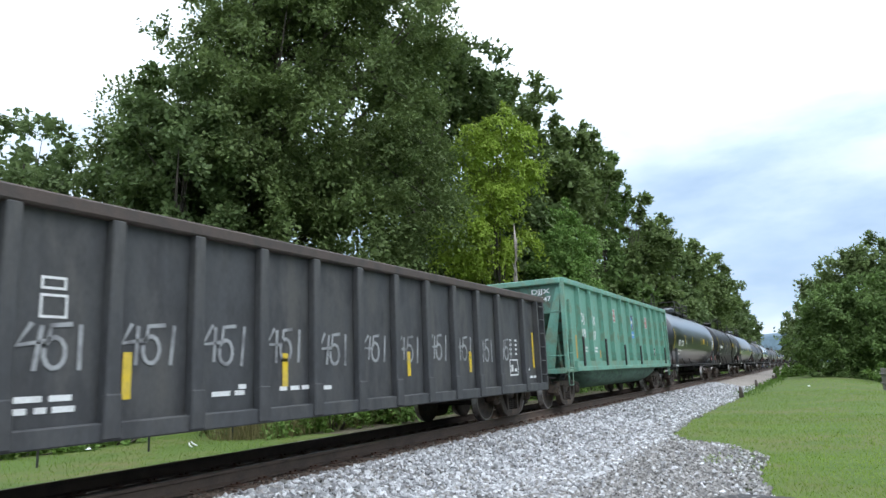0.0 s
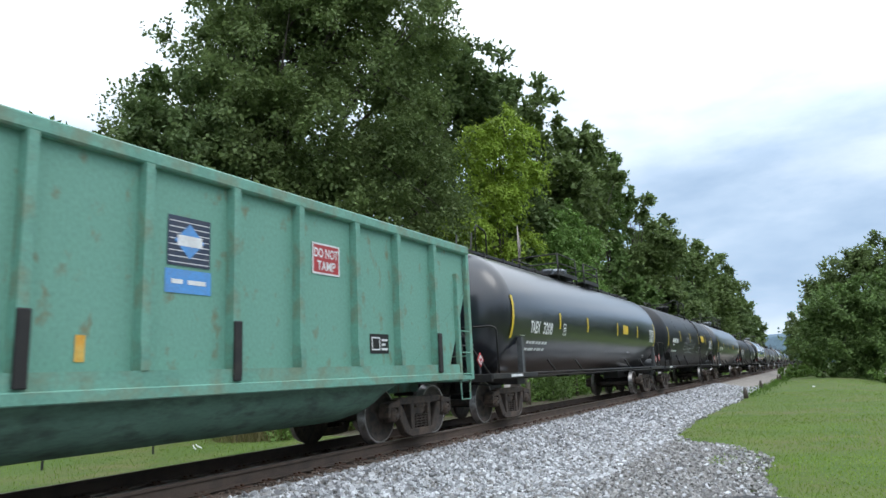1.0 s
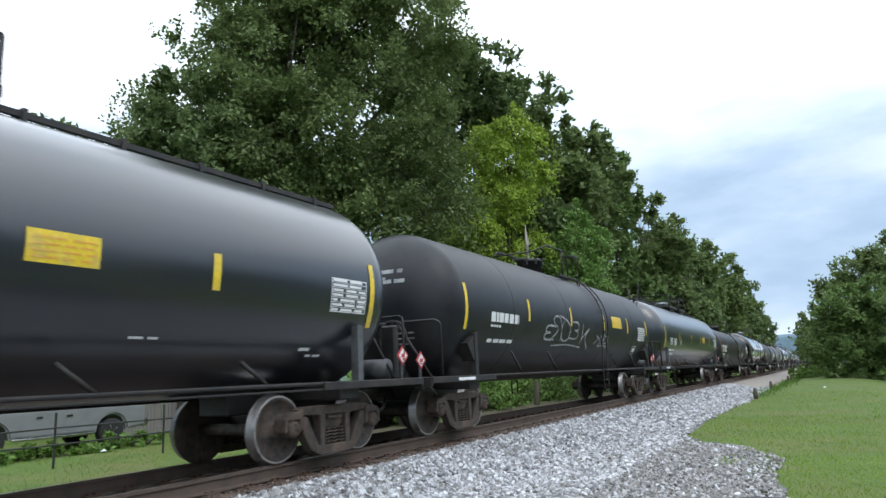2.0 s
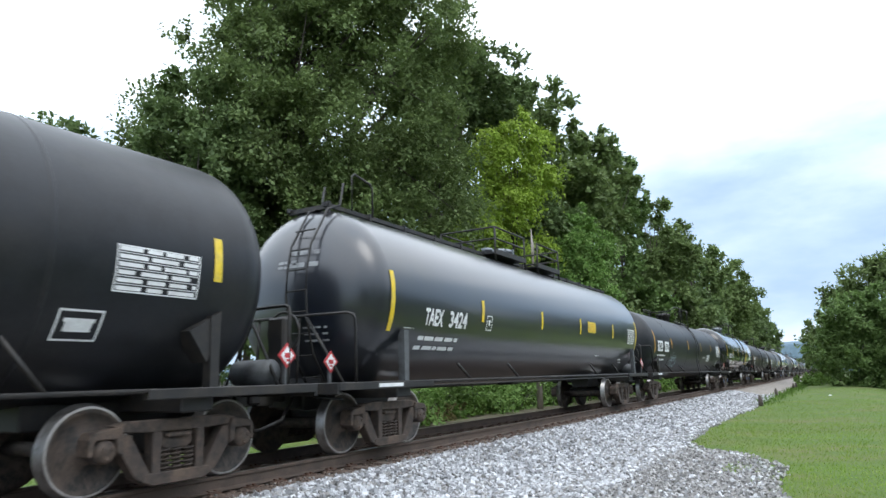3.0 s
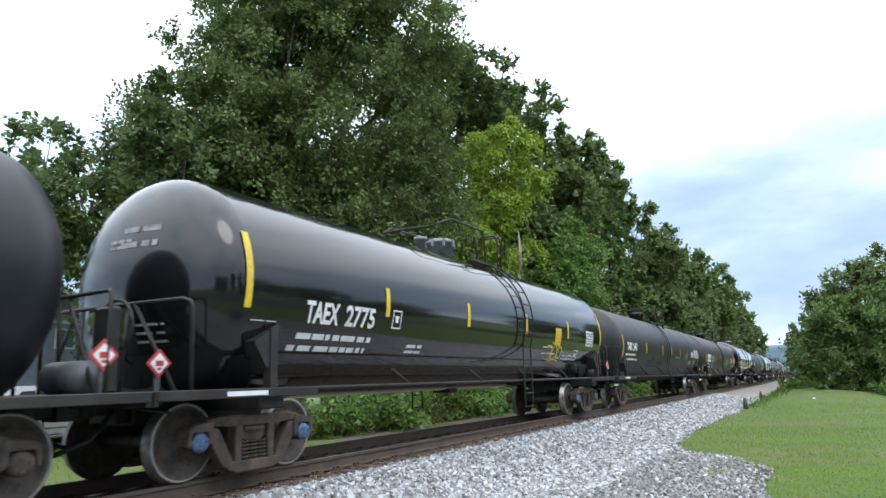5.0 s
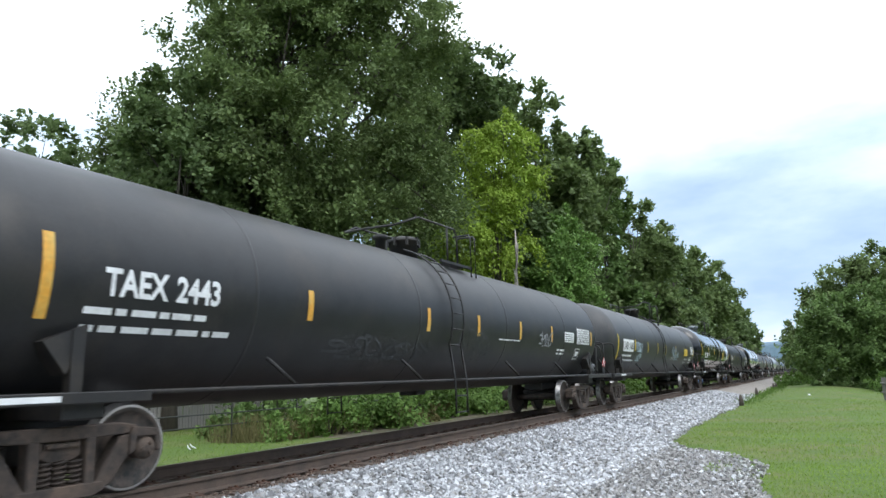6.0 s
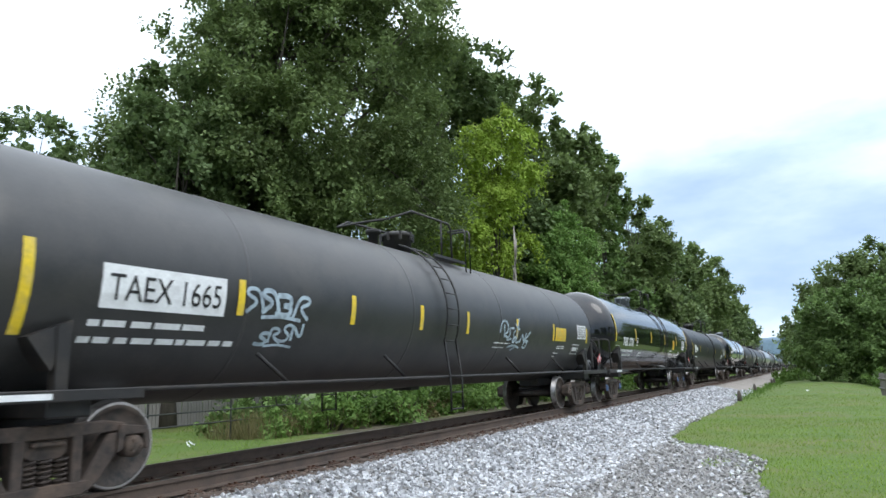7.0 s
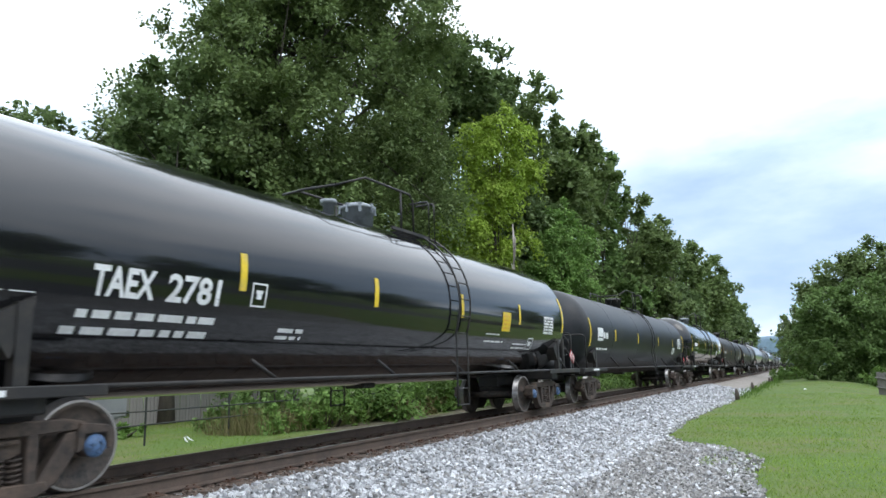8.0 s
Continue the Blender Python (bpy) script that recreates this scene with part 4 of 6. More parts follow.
def lettering(bm, surf, text, x0, a0, height, extra=0.0, width=1.0, bold=0.012, mat=0):
    """Letters in the built-in font, laid on a surface."""
    if text not in GLYPHS:
        cu = bpy.data.curves.new("lettering", "FONT")
        cu.body, cu.size, cu.offset = text, 1.0, bold
        cu.resolution_u = 3
        ob = bpy.data.objects.new("lettering", cu)
        me = bpy.data.meshes.new_from_object(ob)
        vs = [v.co.copy() for v in me.vertices]
        GLYPHS[text] = (vs, [tuple(p.vertices) for p in me.polygons])
        bpy.data.objects.remove(ob)
        bpy.data.curves.remove(cu)
        bpy.data.meshes.remove(me)
    vs, fs = GLYPHS[text]
    k = height / 0.70
    lo, hi = min(v.x for v in vs), max(v.x for v in vs)
    kx = width / (hi - lo)
    made = [bm.verts.new(surf.at(x0 + (v.x - lo) * kx, a0 + v.y * k, extra)) for v in vs]
    for f in fs:
        try:
            bm.faces.new([made[i] for i in f]).material_index = mat
        except ValueError:
            pass


TAG_FORMS = (((0.1, 0.0), (0.15, 0.95), (0.6, 1.0), (0.75, 0.72), (0.25, 0.5), (0.85, 0.0)),
             ((0.8, 0.9), (0.2, 0.95), (0.15, 0.5), (0.6, 0.52), (0.15, 0.45), (0.2, 0.05), (0.85, 0.1)),
             ((0.85, 0.85), (0.4, 1.0), (0.15, 0.72), (0.75, 0.4), (0.6, 0.05), (0.05, 0.15)),
             ((0.1, 0.0), (0.2, 1.0), (0.7, 0.05), (0.9, 1.05)),
             ((0.15, 1.05), (0.2, 0.0), (0.2, 0.45), (0.85, 1.0), (0.35, 0.5), (0.95, -0.1)),
             ((0.5, 1.0), (0.12, 0.7), (0.2, 0.1), (0.7, 0.05), (0.85, 0.6), (0.5, 1.0), (0.95, 1.1)))


def scrawl(bm, surf, x0, x1, a0, a1, seed, w=0.035, letters=5, extra=0.002):
    """A sprayed tag: slanted strokes rounded like quick handwriting, and a swash under them."""
    rnd = random.Random(seed)
    step = (x1 - x0) / (letters + 0.5)
    h = a1 - a0
    for k in range(letters):
        form = TAG_FORMS[rnd.randrange(len(TAG_FORMS))]
        up, tall, lean = rnd.uniform(-0.14, 0.14) * h, rnd.uniform(0.5, 0.9) * h, rnd.uniform(-0.35, 0.35)
        flip = rnd.choice((-1, 1))
        spray(bm, surf, [(x0 + step * (k + 0.5 + 1.5 * flip * (fx - 0.35)) + lean * tall * (fy - 0.5), a0 + 0.14 * h + up + tall * fy) for fx, fy in form], w * rnd.uniform(0.8, 1.2), extra + 0.0008 * k)
    spray(bm, surf, [(x0 + (x1 - x0) * 0.2, a0), (x0 + (x1 - x0) * 0.5, a0 + 0.08 * h), (x1 - (x1 - x0) * 0.2, a0 - 0.02 * h)], w * 0.8, extra)


def spray(bm, surf, pts, w, extra=0.002):
    """One stroke of paint with its corners rounded."""
    for _ in range(2):
        cut = [pts[0]]
        for p, q in zip(pts, pts[1:]):
            cut += [(p[0] * 0.75 + q[0] * 0.25, p[1] * 0.75 + q[1] * 0.25), (p[0] * 0.25 + q[0] * 0.75, p[1] * 0.25 + q[1] * 0.75)]
        pts = cut + [pts[-1]]
    stroke(bm, surf, pts, w, extra)


def looped_tag(bm, surf, x0, x1, a0, a1, w):
    """A wide sprayed tag of loops and crossing strokes, underlined twice."""
    strokes = (((0.05, 0.5), (0.08, 0.85), (0.25, 0.88), (0.29, 0.55), (0.15, 0.46), (0.28, 0.38)), ((0.16, 0.75), (0.18, 0.38)),
               ((0.46, 0.68), (0.30, 0.66), (0.36, 0.48), (0.24, 0.28), (0.40, 0.36)), ((0.52, 0.62), (0.42, 0.5), (0.55, 0.3), (0.44, 0.22), (0.48, 0.42), (0.57, 0.4)),
               ((0.50, 0.84), (0.55, 0.68), (0.64, 0.66)), ((0.62, 1.0), (0.58, 0.75), (0.54, 0.2), (0.67, 0.3)), ((0.67, 0.25), (0.73, 0.58), (0.80, 0.24), (0.86, 0.56)),
               ((1.0, 0.62), (0.80, 0.3), (0.94, 0.28), (0.88, 0.06), (0.77, 0.14), (0.86, 0.34), (0.95, 0.3)), ((0.33, 0.08), (0.5, 0.17), (0.69, 0.08)), ((0.45, 0.0), (0.58, 0.12)))
    for k, pts in enumerate(strokes):
        spray(bm, surf, [(x0 + (x1 - x0) * u, a0 + (a1 - a0) * v) for u, v in pts], w, 0.002 + 0.0008 * k)


def stroke(bm, surf, pts, w=0.05, extra=0.002):
    prev = None
    for i in range(len(pts)):
        a, b = pts[max(0, i - 1)], pts[min(len(pts) - 1, i + 1)]
        dx, da = b[0] - a[0], b[1] - a[1]
        d = math.hypot(dx, da) or 1
        nx, na = -da / d * w / 2, dx / d * w / 2
        cur = [bm.verts.new(surf.at(pts[i][0] + nx, pts[i][1] + na, extra)), bm.verts.new(surf.at(pts[i][0] - nx, pts[i][1] - na, extra))]
        if prev:
            bm.faces.new((prev[0], prev[1], cur[1], cur[0]))
        prev = cur


def placard(car, x, y, z, mat_label="red and white diamond hazard placard in a holder"):
    bm = bmesh.new()
    s = 0.16
    slab(bm, [(x - s, z), (x, z - s), (x + s, z), (x, z + s)], y - 0.012, y)
    slab(bm, [(x - 0.115, z), (x, z - 0.115), (x + 0.115, z), (x, z + 0.115)], y - 0.016, y - 0.011, 1)
    for dx0, dx1, z0, z1, m in ((-0.05, 0.05, -0.03, 0.03, 0), (-0.025, 0.025, -0.075, -0.045, 0)):
        box(bm, x + dx0, x + dx1, y - 0.020, y - 0.011, z + z0, z + z1, 0, m)
    box(bm, x - 0.03, x + 0.03, y, y + 0.03, z - 0.42, z - 0.1, 0, 2)
    return part("hazard_placard", bm, [SIGN_RED, WHITE, GREY_STEEL], car, mat_label)


def tank_car(label, s_mid, half, tc, R, zc, shell, spec):
    """A tank car; local x along the train, -y towards the camera's side. spec: what this one carries."""
    car = thing("tank_car", label, "railway car", "cars of the train")
    rnd = random.Random(spec.get("seed", 1))
    far = spec.get("far", False)
    knuckle = 0.82
    th = half - 0.68                     # half-length of the tank
    key = "tank_%.2f_%.2f_%.2f_%s" % (th, R, zc, shell.name)

    def shell_mesh(bm):
        lathe(bm, tank_profile(th, R, knuckle), "x", 48, at=(0, 0, zc))
    part("tank", shared(key, shell_mesh, [shell]), None, car)

    def seam_mesh(bm):
        lathe(bm, [(-0.03, R - 0.002), (-0.02, R + 0.004), (0.02, R + 0.004), (0.03, R - 0.002)], "x", 48, at=(0, 0, zc))
    for k in spec.get("seams", (-0.62, -0.2, 0.2, 0.62)):
        if not far and not spec.get("clean"):
            part("weld_seam", shared("seam_%.2f_%.2f_%s" % (R, zc, shell.name), seam_mesh, [shell]), None, car).location = (k * th, 0, 0)

    def sill_mesh(bm):
        s = -1
        box(bm, s * (half - 0.85), s * (tc - 1.3), -0.28, 0.28, 0.66, 1.0, 0.02)
        slab(bm, [(s * (tc - 1.2), 1.02), (s * (tc - 2.6), zc - R + 0.06), (s * (tc - 1.2), zc - R + 0.3), (s * (th - 0.4), zc - R + 0.3), (s * (th - 0.4), 1.02)], -0.42, 0.42)
        box(bm, s * tc - 0.22, s * tc + 0.22, -1.36, 1.36, 0.80, 1.02, 0.02)       # body bolster
    for turn in (0, math.pi):
        part("stub_sill", shared("stub_sill_%.2f_%.2f" % (half, R), sill_mesh, [DARK_STEEL]), None, car).rotation_euler = (0, 0, turn)

    def deck_mesh(bm):
        """Grating deck over one end."""
        box(bm, -0.78, 0.55, -1.48, 1.48, 0.985, 1.035, 0.01)
        box(bm, -0.80, -0.74, -1.48, 1.48, 0.90, 1.06, 0.01)
        for y in (-1.45, 1.45):
            box(bm, -0.78, 1.75, y - 0.05, y + 0.05, 0.95, 1.06, 0.01)
        for y in (-1.2, -0.8, -0.4, 0, 0.4, 0.8, 1.2):
            box(bm, -0.72, 0.5, y - 0.02, y + 0.02, 1.035, 1.045)
        box(bm, 0.15, 0.80, -1.503, -1.496, 0.975, 1.03, 0, 1)
    def saddle_mesh(bm):
        """Upright at the bolster that carries the tank, near side."""
        slab(bm, [(-0.06, 1.0), (0.06, 1.0), (0.065, zc - 0.58), (-0.065, zc - 0.58)], -R * 0.98, -R * 0.90)
        if not spec.get("walkway"):
            slab(bm, [(-0.34, zc - R * 0.50), (0.09, zc - 0.52), (0.09, zc - 0.60), (-0.10, zc - R * 0.72)], -R * 0.97, -R * 0.80)
    def end_rail_mesh(bm):
        """Bent pipe handrail round the end of the tank."""
        x, zt, r = -0.36, 2.07, 0.024
        hoop = [(x + 0.06, -1.42, 1.03), (x + 0.04, -1.42, zt - 0.10), (x + 0.03, -1.39, zt - 0.03), (x, -1.31, zt), (x - 0.05, -0.6, zt)]
        tube(bm, hoop + [(a, -b, c) for a, b, c in reversed(hoop)], r, 6)
        for s in (-1, 1):
            tube(bm, [(x - 0.05, s * 0.55, zt), (x + 0.02, s * 1.22, 1.04)], r, 6)
            tube(bm, [(x - 0.04, s * 0.42, zt), (x - 0.10, s * 0.42, 1.04)], r * 0.9, 6)
    for s in (-1, 1):
        turn = (0, 0, 0) if s < 0 else (0, 0, math.pi)
        for name, me, lab in (("end_platform", shared("end_platform", deck_mesh, [DARK_STEEL, WHITE]), "steel end platform with a reflective strip"),
                              ("end_handrail", shared("end_handrail", end_rail_mesh, [DARK_STEEL]), "bent pipe handrail round the tank end")):
            ob = part(name, me, None, car, lab)
            ob.location, ob.rotation_euler = (s * (half - 1.0), 0, 0), turn
        for side in (-1, 1):
            # walkway cars: the grey paints in light reflected by the saddle
            ob = part("saddle", shared("saddle_%.2f_%.2f_%s" % (R, zc, spec.get("walkway", 0)), saddle_mesh, [GREY_STEEL if spec.get("walkway") else DARK_STEEL]), None, car)
            ob.location = (s * (tc + 0.1), 0, 0)
            ob.rotation_euler = (0, 0, 0 if side < 0 else math.pi)

    def side_rail_mesh(bm):
        for z, r in ((1.04, 0.028), (0.965, 0.016))[:2 if spec.get("walkway") else 1]:
            tube(bm, [(-tc + 0.6, -1.46, z), (tc - 0.6, -1.46, z)], r, 6)
        for k in spec.get("stays", (-0.72, -0.40, 0.40, 0.72)):
            x = k * tc
            tube(bm, [(x + 0.22, -1.46, 1.03), (x - 0.16, -R * 0.90, zc - R * (0.72 if spec.get("clean") else 0.58))], 0.028, 5, mat=1 if spec.get("clean") else 0)
    for side in (-1, 1):
        ob = part("side_handrail", shared("side_handrail_%.2f_%.2f_%s_%s" % (tc, R, spec.get("clean", 0), spec.get("stays", 0)), side_rail_mesh, [DARK_STEEL, DARK_STEEL]), None, car, "pipe handrail along the foot of the tank")
        ob.rotation_euler = (0, 0, 0 if side < 0 else math.pi)

    def brake_mesh(bm):
        tube(bm, [(-tc + 1, 0.35, 0.90), (tc - 1, 0.35, 0.90)], 0.022, 6)
        box(bm, -0.20, 0.20, -0.22, 0.22, zc - R - 0.05, zc - R + 0.1, 0.03)
        for x in (-3.2, -1.0, 1.4, 3.4):
            tube(bm, [(x, 0.35, 0.90), (x, 0.35, zc - R + 0.1)], 0.018, 5)
    part("brake_rigging", shared("brake_rigging_%.2f_%.2f" % (tc, R), brake_mesh, [DARK_STEEL]), None, car)

    # top fittings
    if spec.get("walkway"):
        def walk_mesh(bm):
            zt = zc + R
            box(bm, -th + 0.5, th - 0.5, -0.42, -0.36, zt - 0.02, zt + 0.05)
            box(bm, -th + 0.5, th - 0.5, 0.36, 0.42, zt - 0.02, zt + 0.05)
            x = -th + 0.6
            while x < th - 0.5:
                box(bm, x - 0.04, x + 0.04, -0.42, 0.42, zt - 0.05, zt + 0.03)
                box(bm, x - 0.03, x + 0.03, -0.44, -0.36, zt - 0.14, zt + 0.08)
                x += 1.15
        part("roof_walkway", shared("roof_walkway_%.2f_%.2f" % (th, zc + R), walk_mesh, [DARK_STEEL]), None, car, "narrow steel walkway along the tank top")

        def plat_mesh(bm):
            zt = zc + R
            for x0, x1 in ((-1.98, -0.18), (0.64, 2.28)):
                for y in (-0.74, 0.74):
                    box(bm, x0, x1, y - 0.03, y + 0.03, zt - 0.02, zt + 0.10)
                box(bm, x0, x1, -0.74, 0.74, zt + 0.0, zt + 0.03)
                for x in (x0 + 0.03, x1 - 0.03):
                    tube(bm, [(x, -0.74, zt - 0.2), (x, -0.74, zt + 0.64)], 0.026, 6)
                    tube(bm, [(x, 0.74, zt - 0.2), (x, 0.74, zt + 0.64)], 0.026, 6)
                for y in (-0.74, 0.74):
                    for z in (0.36, 0.64):
                        tube(bm, [(x0 + 0.03, y, zt + z), (x1 - 0.03, y, zt + z)], 0.022, 6)
            for z in (0.36, 0.64):
                tube(bm, [(-1.95, -0.74, zt + z), (-1.95, 0.74, zt + z)], 0.022, 6)
                tube(bm, [(2.25, -0.74, zt + z), (2.25, 0.74, zt + z)], 0.022, 6)
        part("top_platform", shared("top_platform_%.2f" % (zc + R), plat_mesh, [DARK_STEEL]), None, car, "railed platform round the filling hatch")
        man_x = -0.15
    else:
        def crash_mesh(bm):
            zt = zc + R
            for y in (-0.78, 0.78):
                tube(bm, [(-1.5, y * 0.75, zt + 0.42), (-0.9, y, zt + 0.66), (0.62, y, zt + 0.68), (0.74, y, zt + 0.56), (0.76, y, zt - 0.12)], 0.024, 6)
                tube(bm, [(0.30, y, zt - 0.12), (0.30, y, zt + 0.68)], 0.024, 6)
            tube(bm, [(-1.5, -0.585, zt + 0.42), (-1.62, 0, zt + 0.40), (-1.5, 0.585, zt + 0.42)], 0.024, 6)
            for y in (-0.82, 0.82):
                box(bm, -0.1, 1.3, y - 0.025, y + 0.025, zt - 0.14, zt - 0.08)
            for k in range(5):
                box(bm, 0.45 + 0.18 * k, 0.55 + 0.18 * k, -0.80, 0.80, zt - 0.09, zt - 0.06)
            for x in (1.08, 1.30):
                tube(bm, [(x, -0.95, zt - 0.35), (x, -0.95, zt + 0.55), (x + 0.03, -0.90, zt + 0.62), (x + 0.03, -0.5, zt + 0.62)], 0.022, 6)
        part("hatch_handrail", shared("hatch_handrail_%.2f" % (zc + R), crash_mesh, [DARK_STEEL]), None, car, "bent pipe handrail round the filling hatch")
        man_x = -0.12 if spec.get("clean") else -0.3

    def hatch_mesh(bm):
        zt = zc + R
        lathe(bm, [(zt - 0.1, 0.30), (zt + 0.30, 0.30), (zt + 0.31, 0.34), (zt + 0.36, 0.34), (zt + 0.42, 0.24), (zt + 0.44, 0.0)], "z", 20, at=(man_x, -0.05, 0))
        for k in range(8):
            t = k * math.pi / 4
            box(bm, man_x + 0.33 * math.cos(t) - 0.025, man_x + 0.33 * math.cos(t) + 0.025, -0.05 + 0.33 * math.sin(t) - 0.025, -0.05 + 0.33 * math.sin(t) + 0.025, zt + 0.22, zt + 0.40, 0.0)
        lathe(bm, [(zt - 0.1, 0.10), (zt + 0.22, 0.10), (zt + 0.23, 0.15), (zt + 0.31, 0.15), (zt + 0.33, 0.0)], "z", 14, at=(man_x - 0.95, -0.1, 0))
        lathe(bm, [(zt - 0.1, 0.07), (zt + 0.18, 0.07), (zt + 0.18, 0.0)], "z", 10, at=(man_x + 0.55, 0.25, 0))
    part("filling_hatch", shared("filling_hatch_%.2f_%.2f_%s" % (zc + R, man_x, spec.get("clean", 0)), hatch_mesh, [PALE_STEEL if spec.get("clean") else DARK_STEEL]), None, car, "round filling hatch with bolts")

    if spec.get("ladder", True):
        def ladder_mesh(bm):
            """Stands off the shell at mid-length and follows its curve to the top."""
            for dx in (0.0, 0.46):
                pts = [(dx, -1.50, 0.42), (dx, -1.50, 1.05)]
                for i in range(0, 15):
                    t = -0.62 + (math.pi / 2 + 0.30) * i / 14
                    if -(R + 0.10) * math.cos(t) < -1.56 or t > -0.4:
                        pts.append((dx, -(R + 0.10) * math.cos(t), zc + (R + 0.10) * math.sin(t)))
                tube(bm, pts, 0.020, 5)
            for z in (0.45, 0.75, 1.05):
                tube(bm, [(0, -1.5, z), (0.46, -1.5, z)], 0.014, 5)
            for i in range(9):
                t = -0.36 + 0.205 * i
                tube(bm, [(0, -(R + 0.10) * math.cos(t), zc + (R + 0.10) * math.sin(t)), (0.46, -(R + 0.10) * math.cos(t), zc + (R + 0.10) * math.sin(t))], 0.014, 5)
        for side in (-1, 1):
            ob = part("ladder", shared("ladder_%.2f_%.2f" % (R, zc), ladder_mesh, [DARK_STEEL]), None, car, "steel side ladder up to the filling hatch")
            ob.location = (spec.get("ladder_x", 0.9) if side < 0 else spec.get("ladder_x", 0.9) + 0.46, 0, 0)
            ob.rotation_euler = (0, 0, 0 if side < 0 else math.pi)
    if spec.get("end_ladder"):
        def end_ladder_mesh(bm):
            """Ladder up the head with a looped grab iron at the top."""
            def face(z):
                rr = min(0.995, abs(z - zc) / R)
                return knuckle * (1 - math.sqrt(1 - rr * rr)) - 0.10
            for y in (-0.55, -0.15):
                pts = [(face(z), y, z) for z in (1.05, 1.5, 2.0, zc, 2.8, 3.2, zc + R * 0.93)]
                pts += [(knuckle * 0.9, y, zc + R + 0.02), (knuckle, y, zc + R + 0.42)]
                tube(bm, pts, 0.020, 5)
            for i in range(8):
                z = 1.15 + i * 0.33
                tube(bm, [(face(z), -0.55, z), (face(z), -0.15, z)], 0.014, 5)
            zt = zc + R
            tube(bm, [(knuckle + 0.3, -0.50, zt), (knuckle + 0.3, -0.50, zt + 0.62), (knuckle + 0.38, -0.50, zt + 0.68), (knuckle + 0.85, -0.50, zt + 0.60), (knuckle + 0.9, -0.5, zt + 0.5), (knuckle + 0.9, -0.50, zt)], 0.020, 6)
        ob = part("end_ladder", shared("end_ladder_%.2f_%.2f" % (R, zc), end_ladder_mesh, [DARK_STEEL]), None, car, "steel ladder up the tank head with a looped grab iron")
        ob.location = (-th, 0, 0)

    wrap = Wrap(R, zc)
    if not far:
        # reflective stripes, each a strip of tape of its own
        for x in spec.get("stripes", ()):
            bm = bmesh.new()
            big = abs(x) > th - 1.1
            a0, a1 = spec.get("big", (-0.5, 0.4)) if big else spec.get("small", (-0.25, 0.15))
            mark_patch(bm, wrap, x - 0.055, x + 0.055, a0, a1, 10)
            part("reflective_stripe", bm, spec.get("tape", YELLOW), car, "strip of reflective tape")
        head = EndFace(th, R, knuckle, zc)
        bm = bmesh.new()
        y0 = -0.25
        if spec.get("plate"):
            for k in range(8):
                mark_patch(bm, head, -0.52 + 0.10 * k, -0.42 + 0.10 * k, 0.60, 0.80, 4)
        else:
            for a in (0.62, 0.42):
                text_bar(bm, head, 0.05, 0.62, a, 0.075, rnd)
        for a in (0.50, 0.42):
            for x0 in (-0.15, -0.02, 0.11):
                mark_patch(bm, head, x0, x0 + 0.11, a, a + 0.045, 1)
        for a in (-0.55, -0.65, -0.75):
            text_bar(bm, head, 0.35, 0.75, a, 0.03, rnd)
        part("head_stencil", bm, WHITE if spec.get("plate") else CHALK, car, "white stencilled lines on the tank head")
    if spec.get("marks"):
        bm = bmesh.new()
        x, a, h, words, plated = spec["marks"]
        if plated:
            for word, wx, ww in words:
                mark_patch(bm, wrap, wx - 0.08, wx + ww + 0.08, a - 0.09, a + h + 0.09, 3, 0, 0, 1)
            for word, wx, ww in words:
                lettering(bm, wrap, word, wx, a, h, 0.006, ww, 0.0, 2)
        else:
            for word, wx, ww in words:
                lettering(bm, wrap, word, wx, a, h, 0.0, ww, 0.03, 1)
        part("reporting_mark", bm, [WHITE, WHITE, PRINT_BLACK], car, "white painted reporting marks")
        bm = bmesh.new()
        for x0, x1, aa, hh in spec.get("bars", ()):
            text_bar(bm, wrap, x0, x1, aa, hh, rnd)
        for x0, x1, a0, a1 in spec.get("frames", ()):
            frame_lines(bm, wrap, x0, x1, a0, a1, 0.022)
            mark_patch(bm, wrap, x0 + 0.09, x1 - 0.09, a0 + 0.10, a0 + 0.2, 1)
            mark_patch(bm, wrap, x0 + 0.07, x1 - 0.07, a1 - 0.13, a1 - 0.09, 1)
        for x0, x1, a0, a1, rows in spec.get("tables", ()):
            frame_lines(bm, wrap, x0, x1, a0, a1, 0.014)
            for k in range(rows):
                aa = a0 + (a1 - a0) * (k + 0.28) / rows
                text_bar(bm, wrap, x0 + 0.03, x1 - 0.03, aa, (a1 - a0) / rows * 0.52, rnd)
                mark_patch(bm, wrap, x0, x1, a0 + (a1 - a0) * k / rows, a0 + (a1 - a0) * k / rows + 0.008, 1)
        part("stencil", bm, WHITE, car, "white stencilled data lines and tables")
        for x0, x1, a0, a1, mat in spec.get("decals", ()):
            bm = bmesh.new()
            mark_patch(bm, wrap, x0, x1, a0, a1, 4)
            for k in range(4):
                text_bar(bm, wrap, x0 + 0.05, x1 - 0.05, a0 + (a1 - a0) * (0.14 + 0.2 * k), (a1 - a0) * 0.07, rnd, 1, 0.003)
            part("decal", bm, [mat, PRINT_BLACK if mat is WHITE else ORANGE], car, "printed notice decal")
    for x0, x1, a0, a1, mat, seed, w, loops in spec.get("tags", ()):
        bm = bmesh.new()
        if loops:
            scrawl(bm, wrap, x0, x1, a0, a1, seed, w, loops)
        else:
            looped_tag(bm, wrap, x0, x1, a0, a1, w)
        part("graffiti", bm, mat, car, "sprayed graffiti tag")
